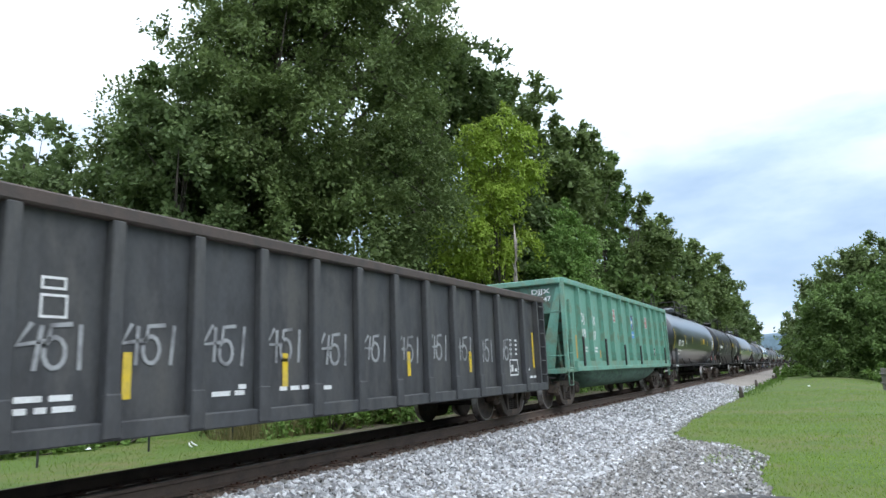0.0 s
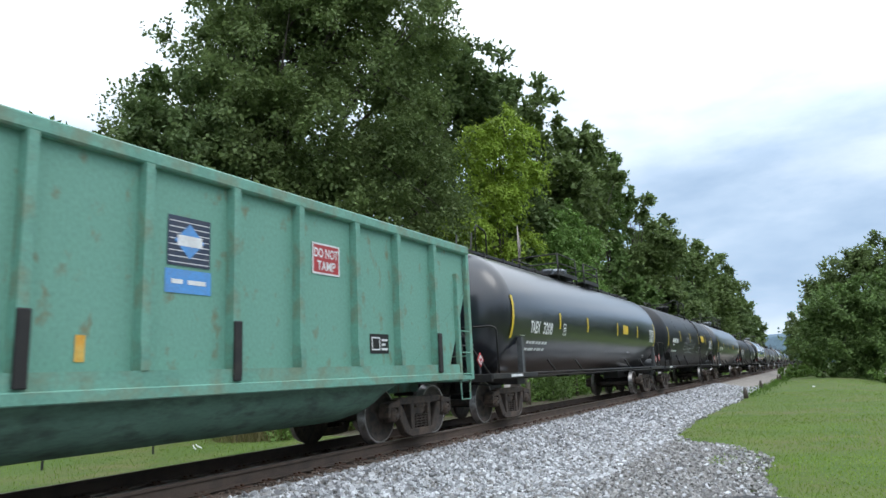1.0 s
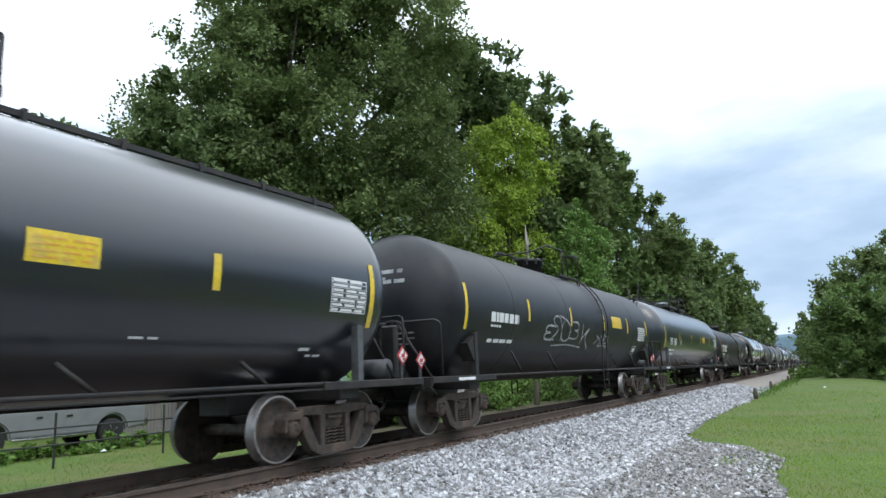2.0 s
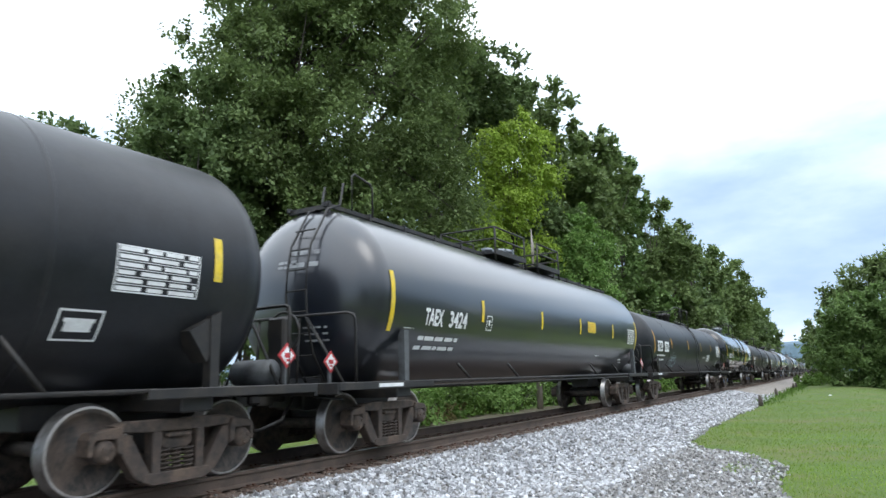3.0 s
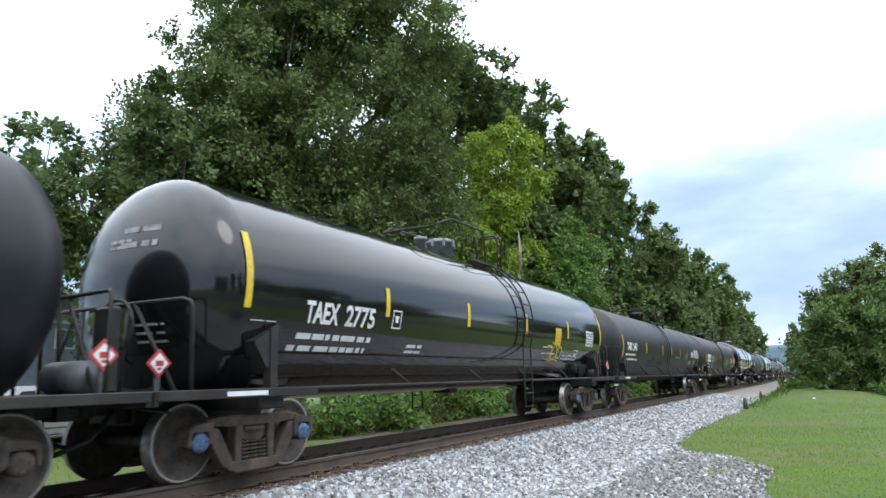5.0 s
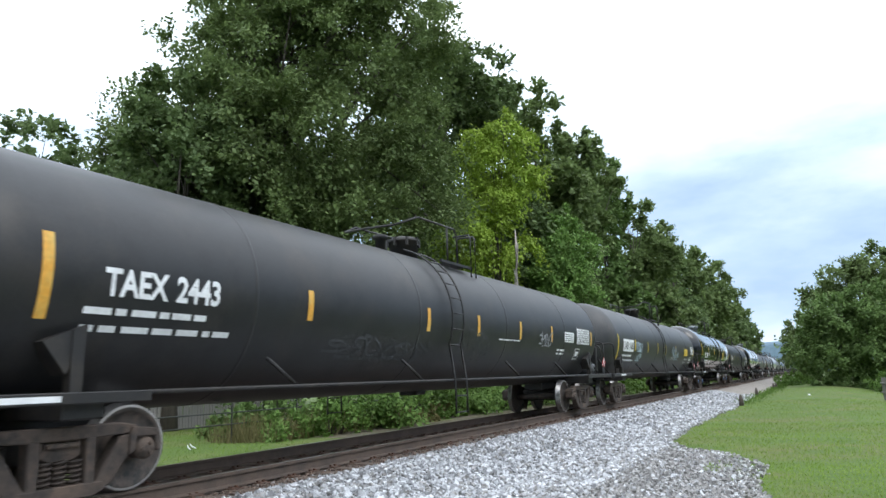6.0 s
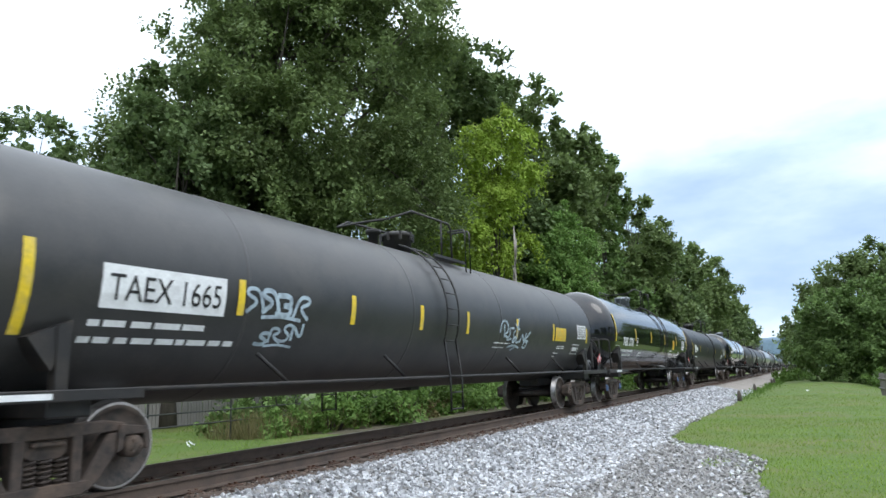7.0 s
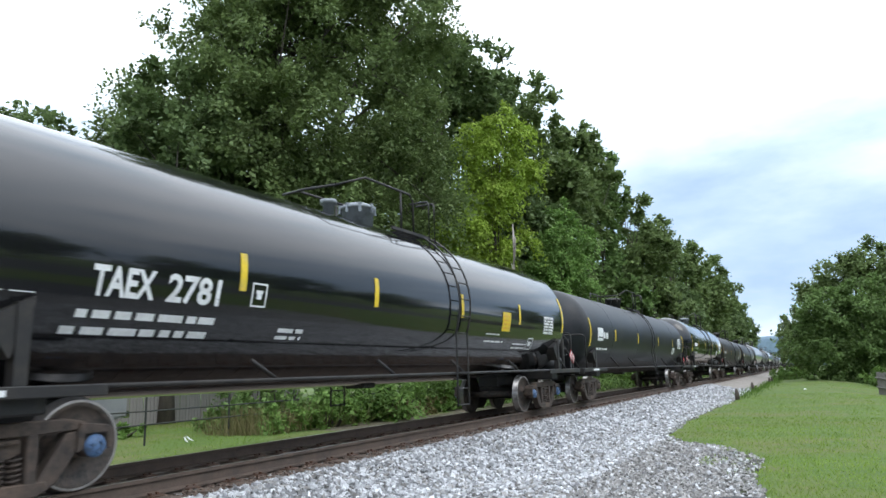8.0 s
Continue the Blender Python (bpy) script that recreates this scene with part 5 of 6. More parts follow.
    if not far:
        placard(car, -th - 0.12, -1.05, 1.36)
        placard(car, th - 0.05, -1.42, 1.42)
        bm = bmesh.new()       # brake reservoir and wheel on the rear deck
        lathe(bm, [(-0.32, 0.0), (-0.30, 0.17), (0.30, 0.17), (0.32, 0.0)], "y", 16, at=(half - 0.62, -0.75, 1.22))
        part("air_reservoir", bm, GREY_STEEL, car, "grey cylindrical air reservoir on the end platform")
        bm = bmesh.new()
        ring = [(half - 0.30, 0.28 * math.cos(t) - 0.95, 1.75 + 0.28 * math.sin(t)) for t in (2 * math.pi * k / 20 for k in range(20))]
        tube(bm, ring, 0.02, 6, True)
        for k in range(4):
            t = math.pi / 4 + k * math.pi / 2
            tube(bm, [(half - 0.30, -0.95, 1.75), (half - 0.30, -0.95 + 0.28 * math.cos(t), 1.75 + 0.28 * math.sin(t))], 0.012, 5)
        box(bm, half - 0.46, half - 0.32, -1.1, -0.8, 1.05, 1.95, 0.03)
        part("hand_brake", bm, DARK_STEEL, car, "hand brake wheel on its gear box")
    add_couplers(car, half)
    for s in (-1, 1):
        add_truck(car, s * tc, spec.get("cap"), far=far)
    TRAIN.append((car, s_mid))
    return car


class EndPlane:
    """The upright part of the hopper's leading end."""

    def at(self, a, b, extra=0.0):
        return (-7.215 - extra, -a, b)


def gondola(s_mid):
    """High-sided open gondola with outside ribs."""
    car = thing("gondola_car", "weathered grey high-sided gondola with white graffiti and a brown top edge", "railway car", "cars of the train")
    half, z0, z1, y = 8.45, 0.60, 2.84, 1.46
    bm = bmesh.new()
    for s in (-1, 1):
        box(bm, -half, half, s * (y - 0.03), s * y, z0, z1 - 0.1)
        box(bm, -half, half, s * (y - 0.02), s * (y + 0.10), z0 - 0.02, z0 + 0.16, 0.015)          # side sill
    part("side_sheet", bm, GOND_GREY, car)
    bm = bmesh.new()
    box(bm, -half, half, -y + 0.03, y - 0.03, 0.98, 1.04)
    box(bm, -half + 0.6, half - 0.6, -0.3, 0.3, 0.66, 0.98, 0.02)
    for x in (-7.27, 7.27):
        box(bm, x - 0.25, x + 0.25, -y, y, 0.74, 0.97, 0.02)
    part("floor", bm, DARK_STEEL, car)
    for s in (-1, 1):
        bm = bmesh.new()
        x = s * half
        box(bm, x - 0.03, x + 0.03, -y, y, 0.80, z1 - 0.1)
        for z in (1.05, 1.55, 2.05, 2.5):
            box(bm, x - 0.02, x + s * 0.09, -y, y, z, z + 0.10, 0.015)
        for yy in (-y, y):
            box(bm, x - 0.05, x + 0.05, yy - 0.06, yy + 0.06, 0.72, z1 - 0.05, 0.01)
        part("end_sheet", bm, GOND_GREY, car)
        bm = bmesh.new()
        for k in range(6):
            z = 0.95 + 0.33 * k
            tube(bm, [(x - s * 0.12, -y - 0.12, z), (x - s * 0.54, -y - 0.12, z)], 0.014, 5)
            tube(bm, [(x + s * 0.14, -y + 0.1, z), (x + s * 0.14, -y + 0.6, z)], 0.014, 5)
        box(bm, x - s * 0.52 - 0.03, x - s * 0.52 + 0.03, -y - 0.13, -y, 0.75, z1 - 0.12)
        box(bm, x - s * 0.10 - 0.03, x - s * 0.10 + 0.03, -y - 0.13, -y, 0.75, z1 - 0.12)
        part("ladder", bm, GOND_GREY, car)
    bm = bmesh.new()
    for s in (-1, 1):
        box(bm, -half - 0.06, half + 0.06, s * (y - 0.05), s * (y + 0.11), z1 - 0.13, z1 + 0.02, 0.02)
        box(bm, s * half - 0.07, s * half + 0.07, -y, y, z1 - 0.13, z1 + 0.02, 0.02)
    part("top_chord", bm, GOND_TOP, car, "rust-brown top chord")

    def rib(bm):
        slab_pts = [(-0.085, z0 + 0.1), (0.085, z0 + 0.1), (0.07, z1 - 0.13), (-0.07, z1 - 0.13)]
        slab(bm, slab_pts, -y - 0.115, -y)
        slab(bm, [(-0.10, z0), (0.10, z0), (0.088, z0 + 0.42), (-0.088, z0 + 0.42)], -y - 0.135, -y - 0.06)
        bmesh.ops.bevel(bm, geom=[e for e in bm.edges if e.calc_face_angle(0) > 0.6], offset=0.014, segments=1, affect="EDGES")
    for k in range(-16, 17):
        x = -7.5 + 3.10 + 1.01 * k if k < 11 else 7.10
        if abs(x) < half - 0.9 and k < 12:
            ob = part("rib", shared("gondola_rib", rib, [GOND_GREY]), None, car)
            ob.location = (x, 0, 0)
            ob = part("rib", MESHES["gondola_rib"], None, car)
            ob.location, ob.rotation_euler = (x, 0, 0), (0, 0, math.pi)
    flat = Flat(-y - 0.003, 0)
    rnd = random.Random(5)
    k = -2
    while True:
        x0 = -7.5 + 3.10 + 1.01 * k + 0.12
        k += 1
        if x0 > 6.2:
            break
        bm = bmesh.new()
        j = lambda: rnd.uniform(-0.03, 0.03)
        zb, h, w = 1.30 + j(), 0.42 + j(), 0.58
        stroke(bm, flat, [(x0 + 0.16 + j(), zb + h), (x0 + 0.02, zb + h * 0.5), (x0 + 0.30, zb + h * 0.55 + j())], 0.045)
        stroke(bm, flat, [(x0 + 0.22 + j(), zb + h * 0.95), (x0 + 0.18, zb + j())], 0.045)
        arc = [(x0 + 0.36 + 0.10 * math.cos(t), zb + 0.14 + 0.14 * math.sin(t)) for t in (2.6 - i * 0.55 for i in range(12))]
        stroke(bm, flat, [(x0 + 0.50 + j(), zb + h), (x0 + 0.32, zb + h * 0.95), (x0 + 0.30, zb + h * 0.6)] + arc, 0.045)
        stroke(bm, flat, [(x0 + 0.62 + j(), zb + h), (x0 + 0.60, zb - 0.02)], 0.045)
        part("graffiti", bm, CHALK, car, "sprayed white graffiti numerals")
    for x, z0s, z1s in ((4.32, 0.96, 1.42), (6.60, 1.0, 1.42), (9.61, 1.06, 1.46), (11.9, 1.08, 1.48), (15.28, 1.12, 1.95)):
        bm = bmesh.new()
        mark_patch(bm, flat, x - 7.5 - 0.05, x - 7.5 + 0.05, z0s, z1s, 1, 0.002)
        part("reflective_stripe", bm, YELLOW, car, "strip of yellow reflective tape")
    bm = bmesh.new()
    frame_lines(bm, flat, 6.34, 6.80, 0.96, 1.32, 0.03)
    mark_patch(bm, flat, 6.42, 6.52, 1.05, 1.2, 1)
    mark_patch(bm, flat, 6.60, 6.72, 1.05, 1.12, 1)
    frame_lines(bm, flat, -4.08, -3.82, 1.72, 1.94, 0.025)
    frame_lines(bm, flat, -4.08, -3.84, 1.98, 2.10, 0.025)
    for x0, x1, z in ((-4.25, -3.7, 0.98), (-4.25, -3.7, 0.88), (-2.1, -1.6, 0.93), (-1.7, -1.5, 1.0), (-1.0, -0.4, 0.95), (7.35, 8.2, 0.88), (7.3, 7.55, 1.05), (-0.15, 0.1, 0.93)):
        text_bar(bm, flat, x0, x1, z, 0.055, rnd)
    for z in (1.42, 1.52, 1.62, 1.72):
        mark_patch(bm, flat, 6.38, 6.49, z, z + 0.045, 1)
        mark_patch(bm, flat, 6.68, 6.79, z, z + 0.045, 1)
    part("stencil", bm, WHITE, car, "white stencilled data lines")
    add_couplers(car, 9.1)
    for s in (-1, 1):
        add_truck(car, s * 7.27)
    TRAIN.append((car, s_mid))


def ballast_hopper(s_mid):
    """Open ribbed hopper with sloping ends, ladders at the corners and a rounded belly."""
    car = thing("hopper_car", "sea-green open hopper car with outside ribs, rust stains and faded signs", "railway car", "cars of the train")
    y, zt, zs = 1.50, 3.52, 1.22
    x0, x1 = -6.75, 6.75
    bm = bmesh.new()
    for s in (-1, 1):
        slab(bm, [(x0 - 0.45, zt - 0.1), (x1 + 0.45, zt - 0.1), (x1 + 0.45, 2.6), (x1 - 0.25, zs), (x0 + 0.25, zs), (x0 - 0.45, 2.6)], s * (y - 0.03), s * y)
    part("side_sheet", bm, RUST_STAIN, car)
    bm = bmesh.new()
    for s in (-1, 1):
        box(bm, x0 - 0.55, x1 + 0.55, s * (y - 0.06), s * (y + 0.10), zt - 0.13, zt + 0.03, 0.02)
        box(bm, s * (x1 + 0.52) - 0.07, s * (x1 + 0.52) + 0.07, -y, y, zt - 0.13, zt + 0.03, 0.02)
    part("top_chord", bm, GREEN_PAINT, car)
    bm = bmesh.new()
    for s in (-1, 1):
        box(bm, x0 + 0.05, x1 - 0.05, s * (y - 0.1), s * (y + 0.16), 0.98, 1.10, 0.012)
        slab(bm, [(x0 + 0.1, 1.10), (x1 - 0.1, 1.10), (x1 - 0.12, 1.26), (x0 + 0.12, 1.26)], s * (y + 0.02), s * (y + 0.13))
    part("side_sill", bm, GREEN_PAINT, car)
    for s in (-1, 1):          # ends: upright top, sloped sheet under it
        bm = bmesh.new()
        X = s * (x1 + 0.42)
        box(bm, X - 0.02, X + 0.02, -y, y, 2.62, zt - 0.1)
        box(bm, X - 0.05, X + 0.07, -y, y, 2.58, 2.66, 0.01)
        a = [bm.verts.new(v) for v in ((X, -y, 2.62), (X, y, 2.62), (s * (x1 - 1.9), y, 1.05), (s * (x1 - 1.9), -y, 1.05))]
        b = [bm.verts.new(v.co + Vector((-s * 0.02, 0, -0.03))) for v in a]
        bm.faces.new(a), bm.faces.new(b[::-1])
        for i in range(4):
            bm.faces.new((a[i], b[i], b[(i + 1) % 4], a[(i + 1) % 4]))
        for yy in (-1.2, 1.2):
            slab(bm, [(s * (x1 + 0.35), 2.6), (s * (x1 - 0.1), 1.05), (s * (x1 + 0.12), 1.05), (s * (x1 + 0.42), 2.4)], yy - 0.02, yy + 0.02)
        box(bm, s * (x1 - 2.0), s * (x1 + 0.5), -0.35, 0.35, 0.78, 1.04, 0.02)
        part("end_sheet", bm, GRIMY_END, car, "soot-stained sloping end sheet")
        for yy in (-1, 1):          # tapered brace from the top corner to the end sill
            bm = bmesh.new()
            X = s * (x1 + 0.50)
            a = [(X, yy * 1.50, 3.30), (X, yy * 1.36, 3.30), (X - s * 0.10, yy * 0.66, 1.05), (X - s * 0.10, yy * 1.12, 1.05)]
            vs = [bm.verts.new(v) for v in a]
            wv = [bm.verts.new((v[0] - s * 0.03, v[1], v[2])) for v in a]
            bm.faces.new(vs), bm.faces.new(wv[::-1])
            for i in range(4):
                bm.faces.new((vs[i], wv[i], wv[(i + 1) % 4], vs[(i + 1) % 4]))
            bmesh.ops.recalc_face_normals(bm, faces=bm.faces)
            part("corner_brace", bm, GREEN_PAINT, car)
        bm = bmesh.new()
        for yy in (-1, 1):
            w = yy * (y + 0.03)
            box(bm, s * (x1 + 0.50) - 0.055, s * (x1 + 0.50) + 0.055, w - 0.055, w + 0.055, 1.0, zt, 0.012)
            box(bm, s * (x1 + 0.06) - 0.04, s * (x1 + 0.06) + 0.04, w - 0.05, w + 0.05, 1.0, zt - 0.55, 0.012)
            for k in range(5):
                z = 1.08 + 0.40 * k
                if k < 3:
                    tube(bm, [(s * (x1 + 0.50), w - yy * -0.04, z), (s * (x1 + 0.06), w - yy * -0.04, z)], 0.014, 5)
            for z in (1.08, 1.42):
                tube(bm, [(s * (x1 + 0.55), w, z), (s * (x1 + 0.55), w * 0.68, z)], 0.014, 5)
            tube(bm, [(s * (x1 + 0.46), w, 1.0), (s * (x1 + 0.44), w, 0.62), (s * (x1 + 0.1), w, 0.62), (s * (x1 + 0.08), w, 1.0)], 0.016, 5)
            box(bm, s * (x1 + 0.58), s * (x1 - 0.3), w - 0.04, w + 0.03, 0.97, 1.05, 0.01)
        box(bm, s * (x1 + 0.2), s * (x1 + 0.60), -y, y, 0.94, 1.06, 0.01)
        part("corner_ladder", bm, GREEN_PAINT, car, "green corner post with ladder rungs")

    def rib(bm):
        slab(bm, [(-0.05, zs + 0.04), (0.05, zs + 0.04), (0.05, zt - 0.13), (-0.05, zt - 0.13)], -y - 0.13, -y)
        slab(bm, [(-0.05, 1.26), (0.05, 1.26), (0.05, 1.5), (-0.05, 1.5)], -y - 0.145, -y - 0.1)
    ribs = (-6.03, -4.90, -3.63, -2.46, -1.20, 0.0, 1.20, 2.34, 3.59, 4.72, 5.90)
    for i, x in enumerate(ribs):
        for turn in (0, math.pi):
            ob = part("rib", shared("hopper_rib", rib, [GREEN_PAINT]), None, car)
            ob.location, ob.rotation_euler = (x, 0, 0), (0, 0, turn)
        if i % 2 == 0 and i != 8:
            bm = bmesh.new()
            box(bm, x - 0.06, x + 0.06, -y - 0.175, -y - 0.13, 1.12, 1.95 if i < 3 else 1.8, 0.012)
            part("latch_bar", bm, DARK_STEEL, car, "dark worn steel latch bar on the rib")

    def belly(bm):
        sec = [(-1.40, 1.0), (-1.36, 0.80), (-1.2, 0.60), (-0.95, 0.47), (-0.5, 0.42), (0.5, 0.42), (0.95, 0.47), (1.2, 0.60), (1.36, 0.80), (1.40, 1.0)]
        rows = []
        for x, k in ((-5.0, 0.05), (-4.6, 0.55), (-4.2, 0.9), (-3.6, 1.0), (0, 1.0), (3.8, 1.0), (4.4, 0.85), (4.8, 0.4), (5.0, 0.05)):
            rows.append([bm.verts.new((x, a, 1.0 - (1.0 - b) * k)) for a, b in sec])
        for i in range(len(rows) - 1):
            for j in range(len(sec) - 1):
                f = bm.faces.new((rows[i][j], rows[i][j + 1], rows[i + 1][j + 1], rows[i + 1][j]))
                f.smooth = True
        bmesh.ops.recalc_face_normals(bm, faces=bm.faces)
    part("belly_pan", shared("belly_pan", belly, [material("grimy_green_paint", (0.085, 0.17, 0.125), 0.7, tones=((0.11, 0.21, 0.155), (0.05, 0.085, 0.065)), size=1.6, fine=24, bump=0.06, squash=(0.6, 1, 1.5))]), None, car, "grimy green rounded belly pan")
    flat = Flat(-y - 0.003, 0)
    rnd = random.Random(9)
    bm = bmesh.new()
    for w, xx, zz, ww in (("DJ", -5.68, 2.40, 0.36), ("JX", -4.5, 2.36, 0.32), ("309", -5.76, 1.94, 0.50), ("47", -4.5, 1.90, 0.30)):
        lettering(bm, flat, w, xx, zz, 0.26, 0.0, ww, 0.03)
    for x in (-5.7, -4.6):
        for z in (1.52, 1.62):
            text_bar(bm, flat, x, x + 0.5, z, 0.06, rnd)
    part("reporting_mark", bm, WHITE, car, "white painted reporting marks")
    end = EndPlane()
    bm = bmesh.new()
    lettering(bm, end, "DJJX", 0.62, 3.15, 0.13, 0.0, 0.55, 0.02)
    lettering(bm, end, "30947", 0.66, 2.93, 0.13, 0.0, 0.52, 0.02)
    for z in (2.8, 2.88, 2.96):
        text_bar(bm, end, -0.35, 0.15, z, 0.05, rnd)
    part("end_mark", bm, WHITE, car, "faded white marks on the end sheet")
    for x, z in ((-2.0, 2.78), (2.98, 2.76)):
        bm = bmesh.new()
        mark_patch(bm, flat, x - 0.30, x + 0.30, z - 0.22, z + 0.22, 1)
        frame_lines(bm, flat, x - 0.30, x + 0.30, z - 0.22, z + 0.22, 0.025, 0.003, 1)
        lettering(bm, flat, "DO NOT", x - 0.26, z + 0.02, 0.13, 0.005, 0.52, 0.02, 1)
        lettering(bm, flat, "TAMP", x - 0.20, z - 0.16, 0.13, 0.005, 0.40, 0.02, 1)
        part("warning_sign", bm, [SIGN_RED, WHITE], car, "red and white warning sign painted on the side")
    bm = bmesh.new()
    sx, sz = 0.18, -0.12
    mark_patch(bm, flat, sx + 0.14, sx + 0.72, sz + 2.50, sz + 3.05, 1)
    for k in range(8):
        mark_patch(bm, flat, sx + 0.16, sx + 0.70, sz + 2.53 + 0.065 * k, sz + 2.54 + 0.065 * k, 1, 0.003, 0, 1)
    vs = [bm.verts.new(flat.at(sx + 0.43 + a, sz + 2.78 + b, 0.006)) for a, b in ((-0.2, 0), (0, -0.2), (0.2, 0), (0, 0.2))]
    bm.faces.new(vs).material_index = 2
    mark_patch(bm, flat, sx + 0.26, sx + 0.60, sz + 2.72, sz + 2.84, 1, 0.009, 0, 1)
    mark_patch(bm, flat, sx + 0.12, sx + 0.74, sz + 2.20, sz + 2.46, 1, 0, 0, 2)
    text_bar(bm, flat, sx + 0.20, sx + 0.66, sz + 2.30, 0.05, rnd, 1, 0.004)
    part("company_panel", bm, [SIGN_NAVY, WHITE, SIGN_BLUE], car, "navy and blue painted panel with a diamond")
    for x in (-6.25, -3.85, -0.6):
        bm = bmesh.new()
        mark_patch(bm, flat, x - 0.05, x + 0.05, 1.35, 2.0 if x < -6 else 1.6, 1)
        part("reflective_stripe", bm, ORANGE, car, "aged orange reflective strip")
    bm = bmesh.new()
    mark_patch(bm, flat, 4.0, 4.5, 1.45, 1.75, 1)
    frame_lines(bm, flat, 4.04, 4.26, 1.5, 1.7, 0.02, 0.004, 1)
    for k in range(3):
        text_bar(bm, flat, 4.3, 4.46, 1.5 + 0.07 * k, 0.035, rnd, 1, 0.004)
    part("data_panel", bm, [PRINT_BLACK, WHITE], car, "black and white inspection panel")
    add_couplers(car, 8.05)
    for s in (-1, 1):
        add_truck(car, s * 6.1)
    TRAIN.append((car, s_mid))


def build_train():
    gondola(7.55)
    ballast_hopper(24.9)
    A, AT, B, BT = 8.95, 6.92, 10.25, 8.13
    clean = dict(walkway=True, ladder=False, end_ladder=True, clean=True, big=(-0.62, 0.35), small=(-0.30, 0.12))

    def new_marks(number):
        return dict(marks=(-6.4, -0.46, 0.28, (("TAEX", -6.42, 0.62), (number, -5.58, 0.66)), False),
                    bars=((-6.48, -5.12, -0.74, 0.075), (-6.50, -5.14, -0.92, 0.075), (-7.0, -6.7, -0.55, 0.012), (3.4, 3.75, -0.9, 0.03), (6.0, 6.3, -1.02, 0.05), (6.2, 6.5, -1.12, 0.04)),
                    frames=((-4.10, -3.86, -0.46, -0.16),), tables=((6.35, 7.15, -0.42, 0.06, 7),), decals=((2.2, 2.9, -0.22, 0.08, YELLOW),))
    tank_car("satin black tank car with yellow tape and a top walkway", 41.95, A, AT, 1.52, 2.44, BLACK_SATIN, dict(clean, seed=1, stripes=(-7.52, -4.36, -1.92, 1.46, 4.32, 7.30), **new_marks("3208")))
    tank_car("weathered dull black tank car with chalky graffiti", 59.7, A, AT, 1.52, 2.42, BLACK_DULL, dict(
        seed=2, tape=YELLOW, big=(-0.5, 0.4), small=(-0.2, 0.3), stripes=(-7.4, -4.3, -1.4, 1.6, 4.35, 7.0), ladder_x=1.2,
        marks=(-6.3, -0.40, 0.22, (("....", -6.3, 0.5),), False), bars=((-6.3, -4.9, -0.30, 0.2), (-6.3, -5.0, -0.74, 0.08)),
        frames=((5.3, 5.75, -0.95, -0.62),), tables=((5.75, 6.75, -0.42, 0.05, 6),), decals=((2.5, 3.6, -0.08, 0.28, YELLOW),),
        tags=((-3.4, 0.4, -0.75, 0.0, CHALK, 3, 0.05, 5), (0.9, 2.4, -0.7, -0.3, CHALK, 6, 0.05, 3))))
    tank_car("satin black tank car with yellow tape and a top walkway", 77.6, A, AT, 1.52, 2.44, BLACK_SATIN, dict(clean, seed=3, stripes=(-7.42, -4.28, -1.18, 1.58, 4.63, 7.40), **new_marks("3424")))
    tank_car("long weathered black tank car with white lettered plates", 97.08, B, BT, 1.39, 2.20, BLACK_DULL, dict(
        seed=4, tape=ORANGE, big=(-0.38, 0.5), small=(-0.12, 0.30), stripes=(-8.75, -5.56, -1.72, 1.82, 5.05, 8.25), stays=(-0.78, -0.45, 0.45, 0.78), ladder_x=0.0, plate=True,
        marks=(-8, -0.22, 0.24, (("TAEX", -8.16, 0.72), ("2396", -6.88, 0.64)), True),
        bars=((-8.2, -6.8, -0.50, 0.07), (-8.25, -6.85, -0.68, 0.07), (2.4, 3.2, -0.45, 0.04)), frames=((7.3, 7.7, -0.86, -0.52),), tables=((7.0, 8.3, -0.3, 0.28, 6),),
        decals=((3.7, 4.6, -0.62, -0.28, WHITE),), tags=((-5.7, -4.0, -0.95, -0.35, PALE_BLUE, 11, 0.035, 5),)))
    gloss = dict(clean=True, stays=(-0.58, -0.18, 0.18, 0.58), big=(-0.35, 0.62), small=(-0.26, 0.20), ladder_x=1.05, cap=CAP_BLUE)

    def gloss_marks(number):
        return dict(marks=(-6.4, -0.46, 0.29, (("TAEX", -6.42, 0.72), (number, -5.55, 0.74)), False),
                    bars=((-6.5, -4.8, -0.70, 0.085), (-6.6, -4.85, -0.88, 0.085), (-3.7, -3.2, -0.75, 0.06), (-3.7, -3.2, -0.85, 0.05), (2.6, 3.3, -0.55, 0.03), (2.6, 3.6, -0.72, 0.04), (4.2, 5.0, -0.75, 0.04), (4.2, 5.0, -0.85, 0.04), (-7.4, -6.9, -0.5, 0.012)),
                    frames=((-4.32, -4.06, -0.44, -0.14), (5.05, 5.4, -0.86, -0.56)), tables=((5.95, 6.65, -0.42, 0.02, 6),), decals=((3.35, 3.80, -0.45, -0.02, YELLOW),))
    tank_car("glossy clean black tank car with yellow tape", 115.9, A, AT, 1.50, 2.37, BLACK_GLOSS, dict(gloss, seed=5, stripes=(-7.5, -4.48, -1.62, 1.38, 4.34, 7.40), tags=((3.0, 4.3, -0.9, -0.35, YELLOW, 15, 0.04, 3),), **gloss_marks("2775")))
